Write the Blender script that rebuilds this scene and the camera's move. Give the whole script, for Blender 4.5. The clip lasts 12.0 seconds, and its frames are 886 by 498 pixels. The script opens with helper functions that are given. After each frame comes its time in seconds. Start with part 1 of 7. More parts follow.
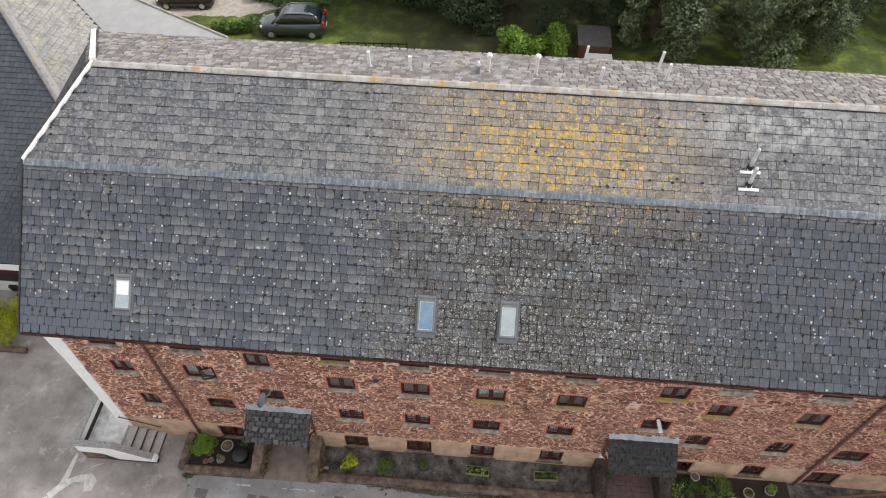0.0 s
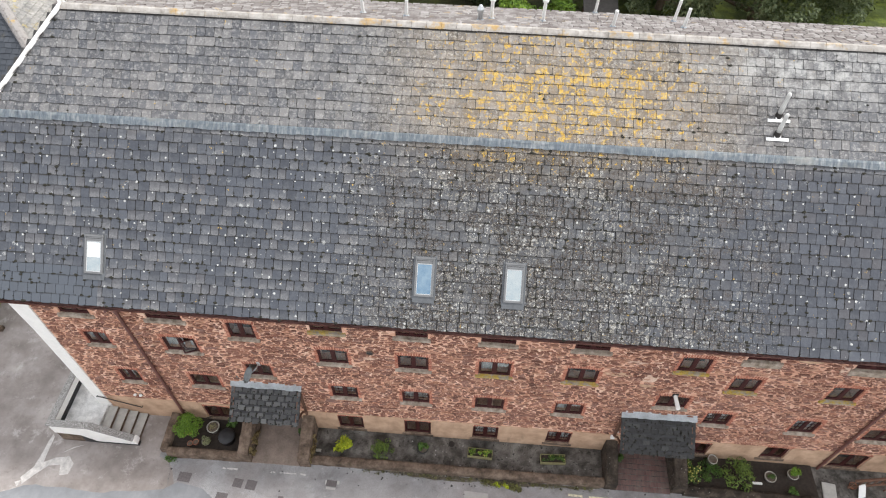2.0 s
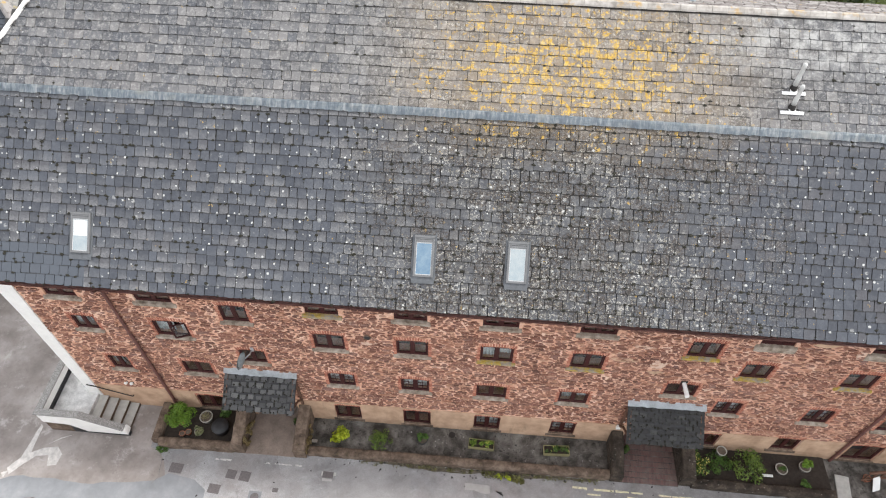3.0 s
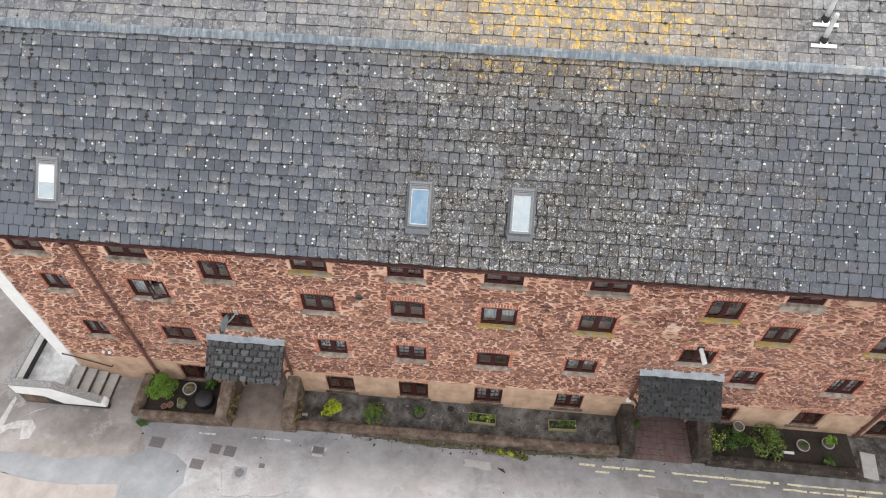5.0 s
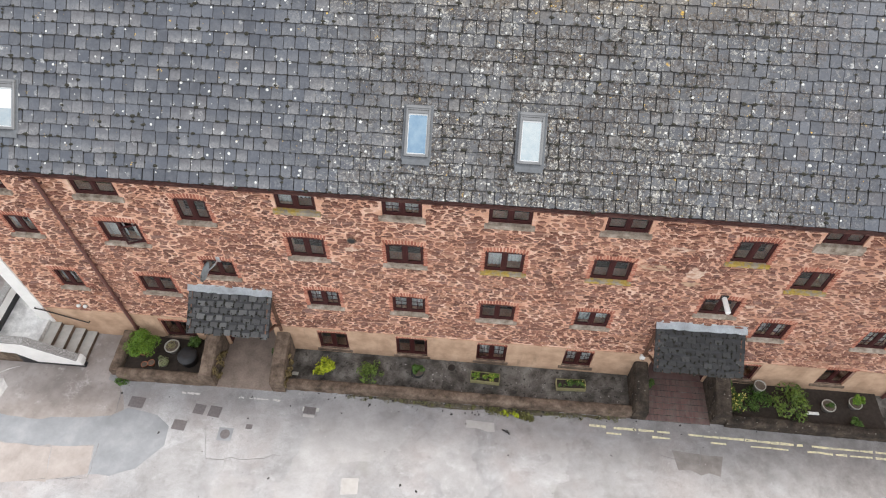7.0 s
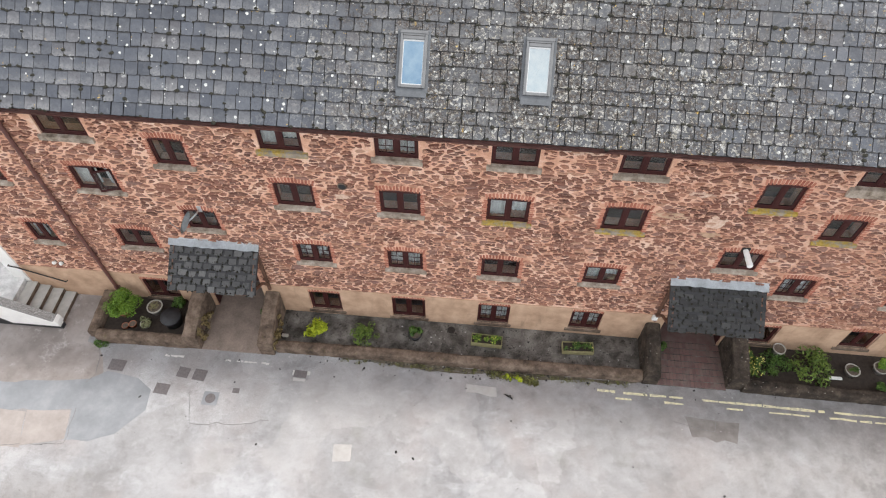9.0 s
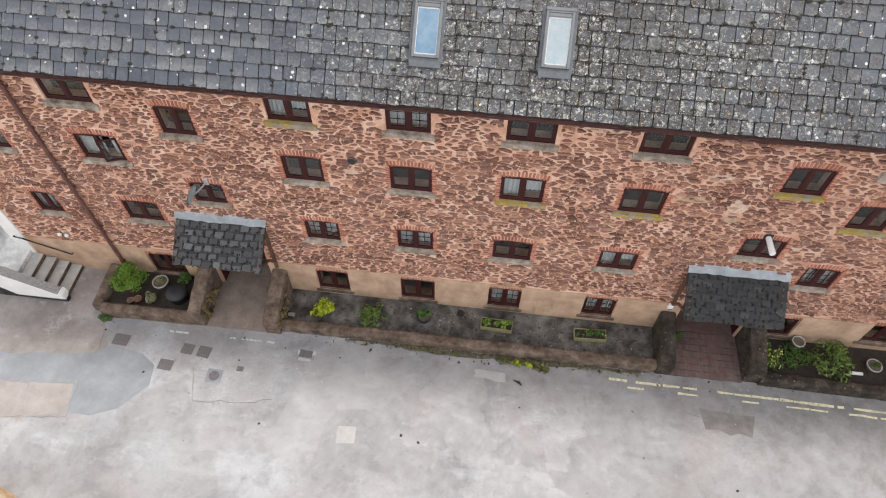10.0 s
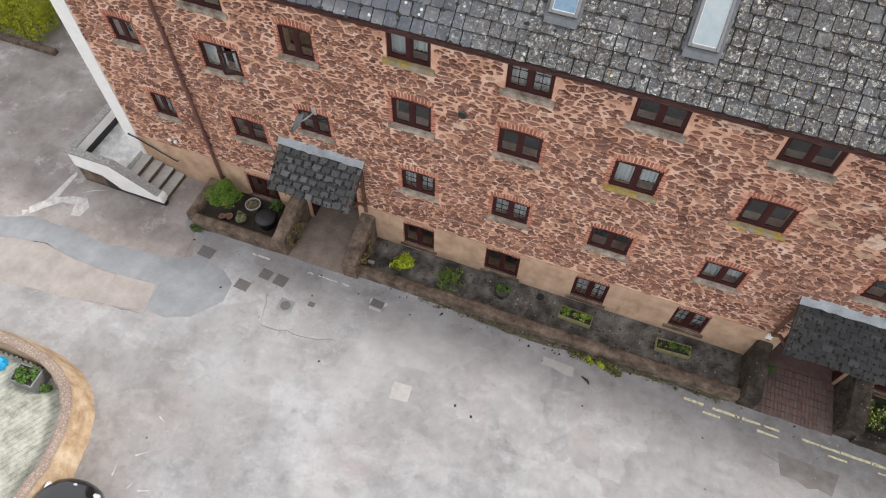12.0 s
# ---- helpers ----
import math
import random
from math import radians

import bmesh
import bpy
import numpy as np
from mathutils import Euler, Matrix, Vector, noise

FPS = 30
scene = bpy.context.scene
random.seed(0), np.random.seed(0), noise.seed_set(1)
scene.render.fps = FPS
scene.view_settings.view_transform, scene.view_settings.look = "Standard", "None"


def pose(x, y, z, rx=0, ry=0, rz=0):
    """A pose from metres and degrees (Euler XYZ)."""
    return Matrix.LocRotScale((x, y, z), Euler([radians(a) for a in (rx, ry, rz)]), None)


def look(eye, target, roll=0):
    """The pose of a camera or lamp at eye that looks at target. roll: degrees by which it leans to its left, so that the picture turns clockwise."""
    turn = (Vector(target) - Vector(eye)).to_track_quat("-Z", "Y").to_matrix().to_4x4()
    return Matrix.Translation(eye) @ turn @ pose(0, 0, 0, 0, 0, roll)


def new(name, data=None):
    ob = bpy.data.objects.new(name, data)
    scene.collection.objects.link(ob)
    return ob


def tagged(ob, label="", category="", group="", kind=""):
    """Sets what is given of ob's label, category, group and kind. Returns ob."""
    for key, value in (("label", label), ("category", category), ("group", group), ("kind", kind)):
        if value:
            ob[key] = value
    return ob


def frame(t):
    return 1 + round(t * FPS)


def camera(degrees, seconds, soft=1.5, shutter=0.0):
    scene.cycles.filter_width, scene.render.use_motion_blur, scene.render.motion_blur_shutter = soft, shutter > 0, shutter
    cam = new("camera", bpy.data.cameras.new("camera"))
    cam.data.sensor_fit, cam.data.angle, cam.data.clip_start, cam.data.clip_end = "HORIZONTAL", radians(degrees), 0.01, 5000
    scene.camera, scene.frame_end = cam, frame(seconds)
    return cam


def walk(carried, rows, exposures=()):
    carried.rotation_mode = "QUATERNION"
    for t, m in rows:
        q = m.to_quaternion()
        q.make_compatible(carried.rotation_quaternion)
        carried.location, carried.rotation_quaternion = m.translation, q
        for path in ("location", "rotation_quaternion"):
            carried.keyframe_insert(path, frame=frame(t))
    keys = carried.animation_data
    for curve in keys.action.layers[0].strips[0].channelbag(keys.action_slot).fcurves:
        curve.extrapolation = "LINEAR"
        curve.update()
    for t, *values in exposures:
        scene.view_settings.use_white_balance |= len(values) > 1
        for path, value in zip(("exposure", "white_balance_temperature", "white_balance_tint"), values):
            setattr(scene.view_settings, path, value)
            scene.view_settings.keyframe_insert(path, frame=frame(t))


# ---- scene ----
cam = camera(67.7, 12.0, soft=1.12)
PATH = [
    (0, (-1.612, -11.41, 28.495), (-1.691, -10.149, 26.945), 1.1),
    (0.5, (-1.598, -11.28, 27.98), (-1.678, -10.023, 26.426), 1.0),
    (1, (-1.583, -11.208, 27.389), (-1.665, -9.953, 25.834), 1.0),
    (1.5, (-1.561, -11.203, 26.824), (-1.644, -9.948, 25.269), 1.0),
    (2, (-1.542, -11.214, 26.276), (-1.625, -9.957, 24.723), 0.9),
    (2.5, (-1.519, -11.222, 25.722), (-1.604, -9.963, 24.171), 0.9),
    (3, (-1.512, -11.257, 25.21), (-1.598, -9.995, 23.662), 0.9),
    (5, (-1.353, -11.285, 23.092), (-1.446, -10.026, 21.54), 0.8),
    (5.5, (-1.37, -11.248, 22.572), (-1.461, -9.997, 21.014), 0.8),
    (6, (-1.381, -11.219, 22.04), (-1.472, -9.978, 20.474), 0.8),
    (6.5, (-1.365, -11.192, 21.506), (-1.454, -9.963, 19.93), 0.9),
    (7, (-1.368, -11.127, 20.995), (-1.456, -9.911, 19.409), 0.9),
    (9, (-1.273, -11.002, 19.308), (-1.363, -9.827, 17.692), 0.8),
    (9.5, (-1.246, -11.011, 19.004), (-1.345, -9.847, 17.38), 0.9),
    (10, (-1.244, -10.922, 18.741), (-1.367, -9.776, 17.107), 0.8),
    (10.5, (-1.304, -10.864, 18.509), (-1.465, -9.738, 16.864), 1.1),
    (11, (-1.34, -10.808, 18.259), (-1.547, -9.703, 16.605), 1.2),
    (11.5, (-1.355, -10.794, 18.073), (-1.624, -9.715, 16.411), 1.4),
    (12, (-1.401, -10.834, 17.95), (-1.758, -9.794, 16.279), 1.7),
]
walk(cam, [(t, look(eye, target, roll)) for t, eye, target, roll in PATH],
     exposures=[(0.0, 0.47), (1.0, 0.66), (2.5, 0.85), (5.0, 0.95), (7.0, 1.0), (9.0, 0.95), (12.0, 0.65)])

# ---- world and light ----
SUN_EL, SUN_AZ = 48.0, 18.0      # elevation; azimuth from +x towards +y
world = bpy.data.worlds.new("sky")
scene.world = world
world.use_nodes = True
wn, wl = world.node_tree.nodes, world.node_tree.links
wn.clear()
w_out = wn.new("ShaderNodeOutputWorld")
w_bg = wn.new("ShaderNodeBackground")
w_sky = wn.new("ShaderNodeTexSky")
w_sky.sky_type = "NISHITA"
w_sky.sun_disc = False
w_sky.sun_elevation = radians(SUN_EL)
w_sky.sun_rotation = radians(90 - SUN_AZ)
w_co = wn.new("ShaderNodeTexCoord")
w_noise = wn.new("ShaderNodeTexNoise")
w_noise.inputs["Scale"].default_value = 2.2
w_noise.inputs["Detail"].default_value = 6
w_ramp = wn.new("ShaderNodeValToRGB")
w_ramp.color_ramp.elements[0].position, w_ramp.color_ramp.elements[1].position = 0.26, 0.54
w_ramp.color_ramp.elements[0].color = (0.35, 0.35, 0.35, 1)
w_mix = wn.new("ShaderNodeMix")
w_mix.data_type = "RGBA"
w_mix.inputs["B"].default_value = (8.4, 8.5, 8.85, 1)      # cloud, in the sky texture's own units
wl.new(w_co.outputs["Generated"], w_noise.inputs["Vector"])
wl.new(w_noise.outputs["Fac"], w_ramp.inputs["Fac"])
wl.new(w_ramp.outputs["Color"], w_mix.inputs["Factor"])
wl.new(w_sky.outputs["Color"], w_mix.inputs["A"])
wl.new(w_mix.outputs["Result"], w_bg.inputs["Color"])
w_bg.inputs["Strength"].default_value = 0.100
wl.new(w_bg.outputs["Background"], w_out.inputs["Surface"])

sun_data = bpy.data.lights.new("sun", "SUN")
sun_data.energy, sun_data.angle, sun_data.color = 2.1, radians(8), (1.0, 0.97, 0.92)
sun = new("sun", sun_data)
_d = Vector((math.cos(radians(SUN_EL)) * math.cos(radians(SUN_AZ)), math.cos(radians(SUN_EL)) * math.sin(radians(SUN_AZ)), math.sin(radians(SUN_EL))))
sun.matrix_world = look(_d * 60, (0, 0, 0))


# ---- materials ----
class Nodes:
    """A node material under construction, with short calls for its nodes."""

    def __init__(self, name, rough=0.8, metal=0.0, spec=0.5):
        self.m = bpy.data.materials.new(name)
        self.m.use_nodes = True
        self.t = self.m.node_tree
        self.b = self.t.nodes["Principled BSDF"]
        self.b.inputs["Roughness"].default_value = rough
        self.b.inputs["Metallic"].default_value = metal
        self.b.inputs["Specular IOR Level"].default_value = spec
        self.geo = self.t.nodes.new("ShaderNodeNewGeometry")
        self.pos = self.geo.outputs["Position"]

    def link(self, a, b):
        self.t.links.new(a, b)

    def stretched(self, x, y, z):
        n = self.t.nodes.new("ShaderNodeMapping")
        n.inputs["Scale"].default_value = (x, y, z)
        self.link(self.pos, n.inputs["Vector"])
        return n.outputs["Vector"]

    def noise(self, scale, detail=4, rough=0.6, vec=None):
        n = self.t.nodes.new("ShaderNodeTexNoise")
        n.inputs["Scale"].default_value, n.inputs["Detail"].default_value, n.inputs["Roughness"].default_value = scale, detail, rough
        self.link(vec or self.pos, n.inputs["Vector"])
        return n.outputs["Fac"]

    def cells(self, scale, out="Distance", vec=None, jitter=1.0):
        n = self.t.nodes.new("ShaderNodeTexVoronoi")
        n.inputs["Scale"].default_value = scale
        n.inputs["Randomness"].default_value = jitter
        self.link(vec or self.pos, n.inputs["Vector"])
        return n.outputs[out]

    def ramp(self, fac, *stops):
        n = self.t.nodes.new("ShaderNodeValToRGB")
        el = n.color_ramp.elements
        while len(el) < len(stops):
            el.new(0.5)
        for e, (p, c) in zip(el, stops):
            e.position = p
            e.color = (c, c, c, 1) if isinstance(c, (int, float)) else (*c, 1)
        self.link(fac, n.inputs["Fac"])
        return n.outputs["Color"]

    def mix(self, fac, a, b, blend="MIX"):
        n = self.t.nodes.new("ShaderNodeMix")
        n.data_type, n.blend_type = "RGBA", blend
        for key, v in (("Factor", fac), ("A", a), ("B", b)):
            if isinstance(v, (int, float)):
                n.inputs[key].default_value = v if key == "Factor" else (v, v, v, 1)
            elif isinstance(v, tuple):
                n.inputs[key].default_value = (*v, 1)
            else:
                self.link(v, n.inputs[key])
        return n.outputs["Result"]

    def maths(self, op, a, b=0.0, c=0.0):
        n = self.t.nodes.new("ShaderNodeMath")
        n.operation = op
        for i, v in enumerate((a, b, c)):
            if isinstance(v, (int, float)):
                n.inputs[i].default_value = v
            else:
                self.link(v, n.inputs[i])
        return n.outputs[0]

    def axis(self, which):
        n = self.t.nodes.new("ShaderNodeSeparateXYZ")
        self.link(self.pos, n.inputs[0])
        return n.outputs[which]

    def hump(self, which, centre, width):
        """1 at a place along an axis, falling smoothly to 0 at that width."""
        d = self.maths("DIVIDE", self.maths("SUBTRACT", self.axis(which), centre), width)
        return self.maths("MAXIMUM", self.maths("SUBTRACT", 1.0, self.maths("MULTIPLY", d, d)), 0.0)

    def island(self):
        return self.geo.outputs["Random Per Island"]

    def each(self):
        n = self.t.nodes.new("ShaderNodeObjectInfo")
        return n.outputs["Random"]

    def colour(self, c):
        if isinstance(c, tuple):
            self.b.inputs["Base Color"].default_value = (*c, 1)
        else:
            self.link(c, self.b.inputs["Base Color"])
        return self

    def rough(self, r):
        self.link(r, self.b.inputs["Roughness"])
        return self

    def bump(self, h, strength=0.4, depth=0.01):
        n = self.t.nodes.new("ShaderNodeBump")
        n.inputs["Strength"].default_value, n.inputs["Distance"].default_value = strength, depth
        self.link(h, n.inputs["Height"])
        self.link(n.outputs["Normal"], self.b.inputs["Normal"])
        return self


def simple(name, c, rough=0.7, metal=0.0, vary=0.25, scale=6.0, relief=0.2, spec=0.5):
    """A surface of one colour with worn lighter and darker patches and a fine grain."""
    n = Nodes(name, rough, metal, spec)
    big, small = n.noise(scale), n.noise(scale * 9, 3)
    dark = tuple(v * (1 - vary) for v in c)
    light = tuple(min(1, v * (1 + vary)) for v in c)
    col = n.ramp(n.maths("ADD", n.maths("MULTIPLY", big, 0.65), n.maths("MULTIPLY", small, 0.35)), (0.3, dark), (0.7, light))
    n.colour(col).bump(small, relief, 0.004)
    return n.m


def slate_material(name, single):
    n = Nodes(name, 0.55, 0.0, 0.5)
    one = n.each() if single else n.island()
    two = n.maths("FRACT", n.maths("MULTIPLY", one, 17.3))
    three = n.maths("FRACT", n.maths("MULTIPLY", one, 41.7))
    uv = n.t.nodes.new("ShaderNodeUVMap")
    uv.uv_map = "on_slate"
    cut = n.t.nodes.new("ShaderNodeSeparateXYZ")
    n.link(uv.outputs["UV"], cut.inputs[0])
    along = cut.outputs["Y"]
    grain = n.noise(24, 5, 0.7)
    blotch = n.noise(5, 6, 0.75)
    base = n.ramp(one, (0.0, (0.037, 0.042, 0.054)), (0.4, (0.046, 0.052, 0.066)), (0.75, (0.054, 0.061, 0.077)), (1.0, (0.072, 0.080, 0.097)))
    base = n.mix(n.ramp(two, (0.70, 0.0), (0.95, 0.6)), base, (0.066, 0.060, 0.064))
    base = n.mix(n.ramp(blotch, (0.46, 0.0), (0.72, 0.45)), base, (0.125, 0.132, 0.144))
    # bare new slates at the lower corner
    fresh = n.maths("MULTIPLY", n.maths("LESS_THAN", n.axis("X"), -13.1), n.maths("LESS_THAN", n.axis("Z"), 9.78))
    worn = n.maths("SUBTRACT", 1.0, fresh)
    # height: 0 on the steep lower slope, 1 on the shallow upper one
    height = n.maths("MULTIPLY", n.maths("SUBTRACT", n.axis("Z"), 12.6), 2.5)
    height = n.maths("MINIMUM", n.maths("MAXIMUM", height, 0.0), 1.0)
    steep = n.maths("SUBTRACT", 1.0, height)
    # pale bloom spreading from the tails of the old slates
    tail = n.ramp(n.maths("ADD", along, n.maths("MULTIPLY", n.maths("SUBTRACT", n.noise(11, 5, 0.75), 0.5), 0.55)), (0.0, 0.75), (0.06, 1.0), (0.12, 0.7), (0.21, 0.0))
    bloom = n.maths("MULTIPLY", n.maths("ADD", n.maths("MULTIPLY", tail, 0.65), 0.22), n.ramp(two, (0.0, 0.0), (0.35, 0.25), (0.80, 1.0)))
    bloom = n.maths("MULTIPLY", bloom, n.maths("ADD", 0.15, n.maths("MULTIPLY", n.hump("X", -10.0, 13.5), 0.85)))
    bloom = n.maths("MULTIPLY", bloom, n.ramp(n.noise(0.8, 4, 0.65), (0.34, 0.45), (0.56, 1.0)))
    base = n.mix(n.maths("MULTIPLY", n.maths("MULTIPLY", bloom, worn), 0.85), base, n.ramp(n.noise(22, 4, 0.75), (0.35, (0.100, 0.103, 0.112)), (0.65, (0.27, 0.27, 0.268))))
    # painted shade line under the slate above, and dirt along the sides
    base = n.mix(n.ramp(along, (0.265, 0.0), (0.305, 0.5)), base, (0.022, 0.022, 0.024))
    base = n.mix(n.ramp(grain, (0.30, 0.6), (0.46, 0.0)), base, (0.026, 0.028, 0.030))
    # brown algae and weathering, strongest on the shallow upper slope and at the middle of the lower one
    middle = n.hump("X", 0.4, 6.2)
    weather = n.maths("MINIMUM", n.maths("ADD", n.maths("MULTIPLY", height, n.maths("ADD", 0.28, n.maths("MULTIPLY", n.hump("X", 0.5, 10.0), 0.40))), n.maths("MULTIPLY", middle, 0.62)), 1.0)
    patch = n.ramp(n.noise(1.5, 6, 0.72), (0.34, 0.25), (0.60, 1.0))
    weather = n.maths("MULTIPLY", weather, patch)
    algae = n.ramp(n.noise(7.5, 6, 0.78), (0.36, (0.058, 0.053, 0.045)), (0.47, (0.115, 0.107, 0.093)), (0.56, (0.180, 0.170, 0.150)), (0.66, (0.38, 0.365, 0.335)))
    base = n.mix(n.maths("MULTIPLY", weather, 0.72), base, algae)
    # rusty-brown bleaching of the upper slope round the lichen, slate by slate
    rust = n.maths("MULTIPLY", height, n.maths("ADD", 0.05, n.maths("MULTIPLY", n.hump("X", 1.4, 6.6), 0.85)))
    rust = n.maths("MULTIPLY", rust, n.ramp(n.noise(3, 6, 0.75), (0.36, 0.25), (0.60, 0.9)))
    base = n.mix(rust, base, n.ramp(one, (0.0, (0.115, 0.095, 0.078)), (0.5, (0.205, 0.175, 0.148)), (1.0, (0.30, 0.262, 0.228))))
    base = n.mix(n.maths("MULTIPLY", height, n.ramp(three, (0.45, 0.0), (1.0, 0.45))), base, (0.26, 0.25, 0.24))
    base = n.mix(n.maths("MULTIPLY", height, n.ramp(n.noise(9, 6, 0.8), (0.50, 0.0), (0.62, 0.55))), base, (0.36, 0.35, 0.335))
    # grey-white crust, thick on some stretches
    thick = n.maths("MULTIPLY", n.hump("X", 0.8, 7.6), n.ramp(n.maths("ADD", n.noise(0.9, 4, 0.65), n.maths("MULTIPLY", n.hump("Z", 9.2, 1.3), 0.12)), (0.42, 0.06), (0.60, 1.0)))
    crust = n.maths("MULTIPLY", n.ramp(n.noise(12.0, 5, 0.75), (0.545, 0.0), (0.570, 1.0)), thick)
    base = n.mix(n.maths("MULTIPLY", crust, 0.80), base, n.ramp(n.noise(7, 3), (0.35, (0.24, 0.22, 0.17)), (0.6, (0.54, 0.525, 0.48))))
    # litter of dark brown moss curls, caught in clumps
    clump = n.maths("MULTIPLY", n.ramp(n.noise(1.15, 5, 0.68), (0.44, 0.0), (0.54, 1.0)), n.hump("X", 1.4, 7.2))
    clump = n.maths("MULTIPLY", clump, n.maths("SUBTRACT", 1.0, n.maths("MULTIPLY", height, 0.85)))
    curls = n.maths("MULTIPLY", n.ramp(n.noise(13, 5, 0.74), (0.49, 0.0), (0.51, 1.0)), n.ramp(clump, (0.1, 0.0), (0.5, 1.0)))
    base = n.mix(n.maths("MULTIPLY", curls, 0.75), base, n.ramp(n.noise(24, 4, 0.7), (0.40, (0.012, 0.010, 0.008)), (0.52, (0.045, 0.032, 0.024)), (0.60, (0.10, 0.075, 0.055)), (0.64, (0.34, 0.32, 0.28))))
    pale = n.maths("MULTIPLY", n.hump("X", 8.2, 4.2), n.hump("Z", 14.5, 0.75))
    pale = n.maths("MULTIPLY", pale, n.ramp(n.noise(2.6, 6, 0.78), (0.44, 0.0), (0.60, 1.0)))
    base = n.mix(n.maths("MULTIPLY", pale, 0.6), base, (0.46, 0.46, 0.44))
    # white lichen: small round spots in drifts all over the steep slope, and larger rings in the middle
    dot = n.cells(5.6)
    hue = n.t.nodes.new("ShaderNodeSeparateColor")
    n.link(n.cells(5.6, "Color"), hue.inputs[0])
    size = n.maths("ADD", 0.065, n.maths("MULTIPLY", n.maths("POWER", hue.outputs[0], 3.0), 0.16))
    spot = n.maths("MULTIPLY", n.maths("LESS_THAN", n.maths("ADD", dot, n.maths("MULTIPLY", n.maths("SUBTRACT", n.noise(22, 3, 0.7), 0.5), 0.16)), size), n.ramp(n.noise(1.1, 4, 0.7), (0.32, 0.0), (0.42, 1.0)))
    spot = n.maths("MULTIPLY", spot, n.maths("GREATER_THAN", hue.outputs[1], 0.12))
    ring = n.ramp(n.cells(3.4), (0.035, 1.0), (0.06, 0.25), (0.10, 0.3), (0.125, 1.0), (0.155, 1.0), (0.18, 0.0))
    ring = n.maths("MULTIPLY", n.maths("MULTIPLY", ring, n.ramp(n.noise(1.7, 3, 0.7), (0.52, 0.0), (0.57, 0.7))), n.hump("X", 2.0, 8.0))
    big = n.maths("MULTIPLY", n.ramp(n.cells(2.6), (0.13, 1.0), (0.20, 0.0)), n.ramp(n.noise(0.9, 3, 0.7), (0.46, 0.0), (0.52, 1.0)))
    big = n.maths("MULTIPLY", big, n.ramp(n.noise(14, 4, 0.75), (0.46, 0.0), (0.52, 1.0)))
    spot = n.maths("MAXIMUM", n.maths("MAXIMUM", spot, ring), n.maths("MULTIPLY", big, 0.55))
    spot = n.maths("MULTIPLY", n.maths("MULTIPLY", spot, worn), n.maths("SUBTRACT", 1.0, n.maths("MULTIPLY", height, 0.6)))
    base = n.mix(n.maths("MULTIPLY", spot, 0.85), base, n.ramp(n.noise(25, 2), (0.35, (0.36, 0.36, 0.34)), (0.6, (0.64, 0.65, 0.62))))
    # orange-yellow lichen: a large drift across the join of the slopes, and strays
    drift = n.maths("MULTIPLY", n.hump("X", 1.0, 5.6), n.hump("Y", 5.1, 2.3))
    drift = n.maths("MULTIPLY", n.maths("POWER", drift, 0.8), 0.158)
    shift = n.maths("MULTIPLY", n.maths("SUBTRACT", three, 0.5), 0.08)
    blot = n.maths("ADD", n.noise(5.6, 6, 0.74), shift)
    base = n.mix(n.maths("MULTIPLY", drift, n.ramp(n.noise(2.2, 5, 0.7), (0.38, 0.4), (0.6, 2.4))), base, (0.32, 0.235, 0.135))
    gold = n.ramp(n.maths("ADD", blot, drift), (0.665, 0.0), (0.700, 1.0))
    stray = n.maths("MULTIPLY", n.ramp(n.cells(1.25), (0.060, 1.0), (0.085, 0.0)), n.ramp(n.noise(3), (0.52, 0), (0.56, 1)))
    gold = n.maths("MAXIMUM", gold, n.maths("MULTIPLY", stray, n.hump("X", 3.0, 7.5)))
    gold = n.maths("MULTIPLY", gold, n.ramp(n.noise(18, 4, 0.7), (0.38, 0.22), (0.54, 0.95)))
    base = n.mix(gold, base, n.ramp(n.noise(9, 4, 0.7), (0.35, (0.35, 0.205, 0.030)), (0.5, (0.51, 0.310, 0.035)), (0.66, (0.57, 0.42, 0.14))))
    base = n.mix(n.maths("MULTIPLY", fresh, 0.75), base, (0.078, 0.090, 0.108))
    # the painted shade under the slate above again, over the lichen
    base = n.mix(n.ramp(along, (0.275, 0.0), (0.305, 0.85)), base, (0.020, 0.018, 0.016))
    n.colour(base)
    n.rough(n.ramp(n.maths("ADD", weather, crust), (0.0, 0.50), (0.6, 0.9)))
    n.bump(n.maths("ADD", grain, n.maths("MULTIPLY", n.maths("ADD", crust, curls), 0.6)), 0.6, 0.010)
    return n.m


M_SLATE = slate_material("slate", False)
_n = Nodes("bleached_back_slate", 0.85, 0.0, 0.3)
_c = _n.ramp(_n.island(), (0.0, (0.13, 0.112, 0.105)), (0.35, (0.19, 0.170, 0.160)), (0.75, (0.26, 0.242, 0.230)), (1.0, (0.34, 0.322, 0.308)))
_c = _n.mix(_n.ramp(_n.noise(6, 6, 0.75), (0.52, 0.0), (0.64, 0.6)), _c, (0.11, 0.086, 0.078))
_c = _n.mix(_n.ramp(_n.noise(1.4, 5, 0.7), (0.62, 0.0), (0.68, 0.8)), _c, (0.45, 0.30, 0.09))
_n.colour(_c).bump(_n.noise(20, 5), 0.5, 0.01)
M_SLATE_BACK = _n.m
_n = Nodes("dark_hip_slate", 0.8, 0.0, 0.35)
_c = _n.ramp(_n.island(), (0.0, (0.040, 0.037, 0.038)), (1.0, (0.080, 0.072, 0.070)))
_c = _n.mix(_n.ramp(_n.noise(5, 6, 0.75), (0.55, 0.0), (0.66, 0.5)), _c, (0.19, 0.16, 0.13))
_n.colour(_c).bump(_n.noise(20, 5), 0.5, 0.01)
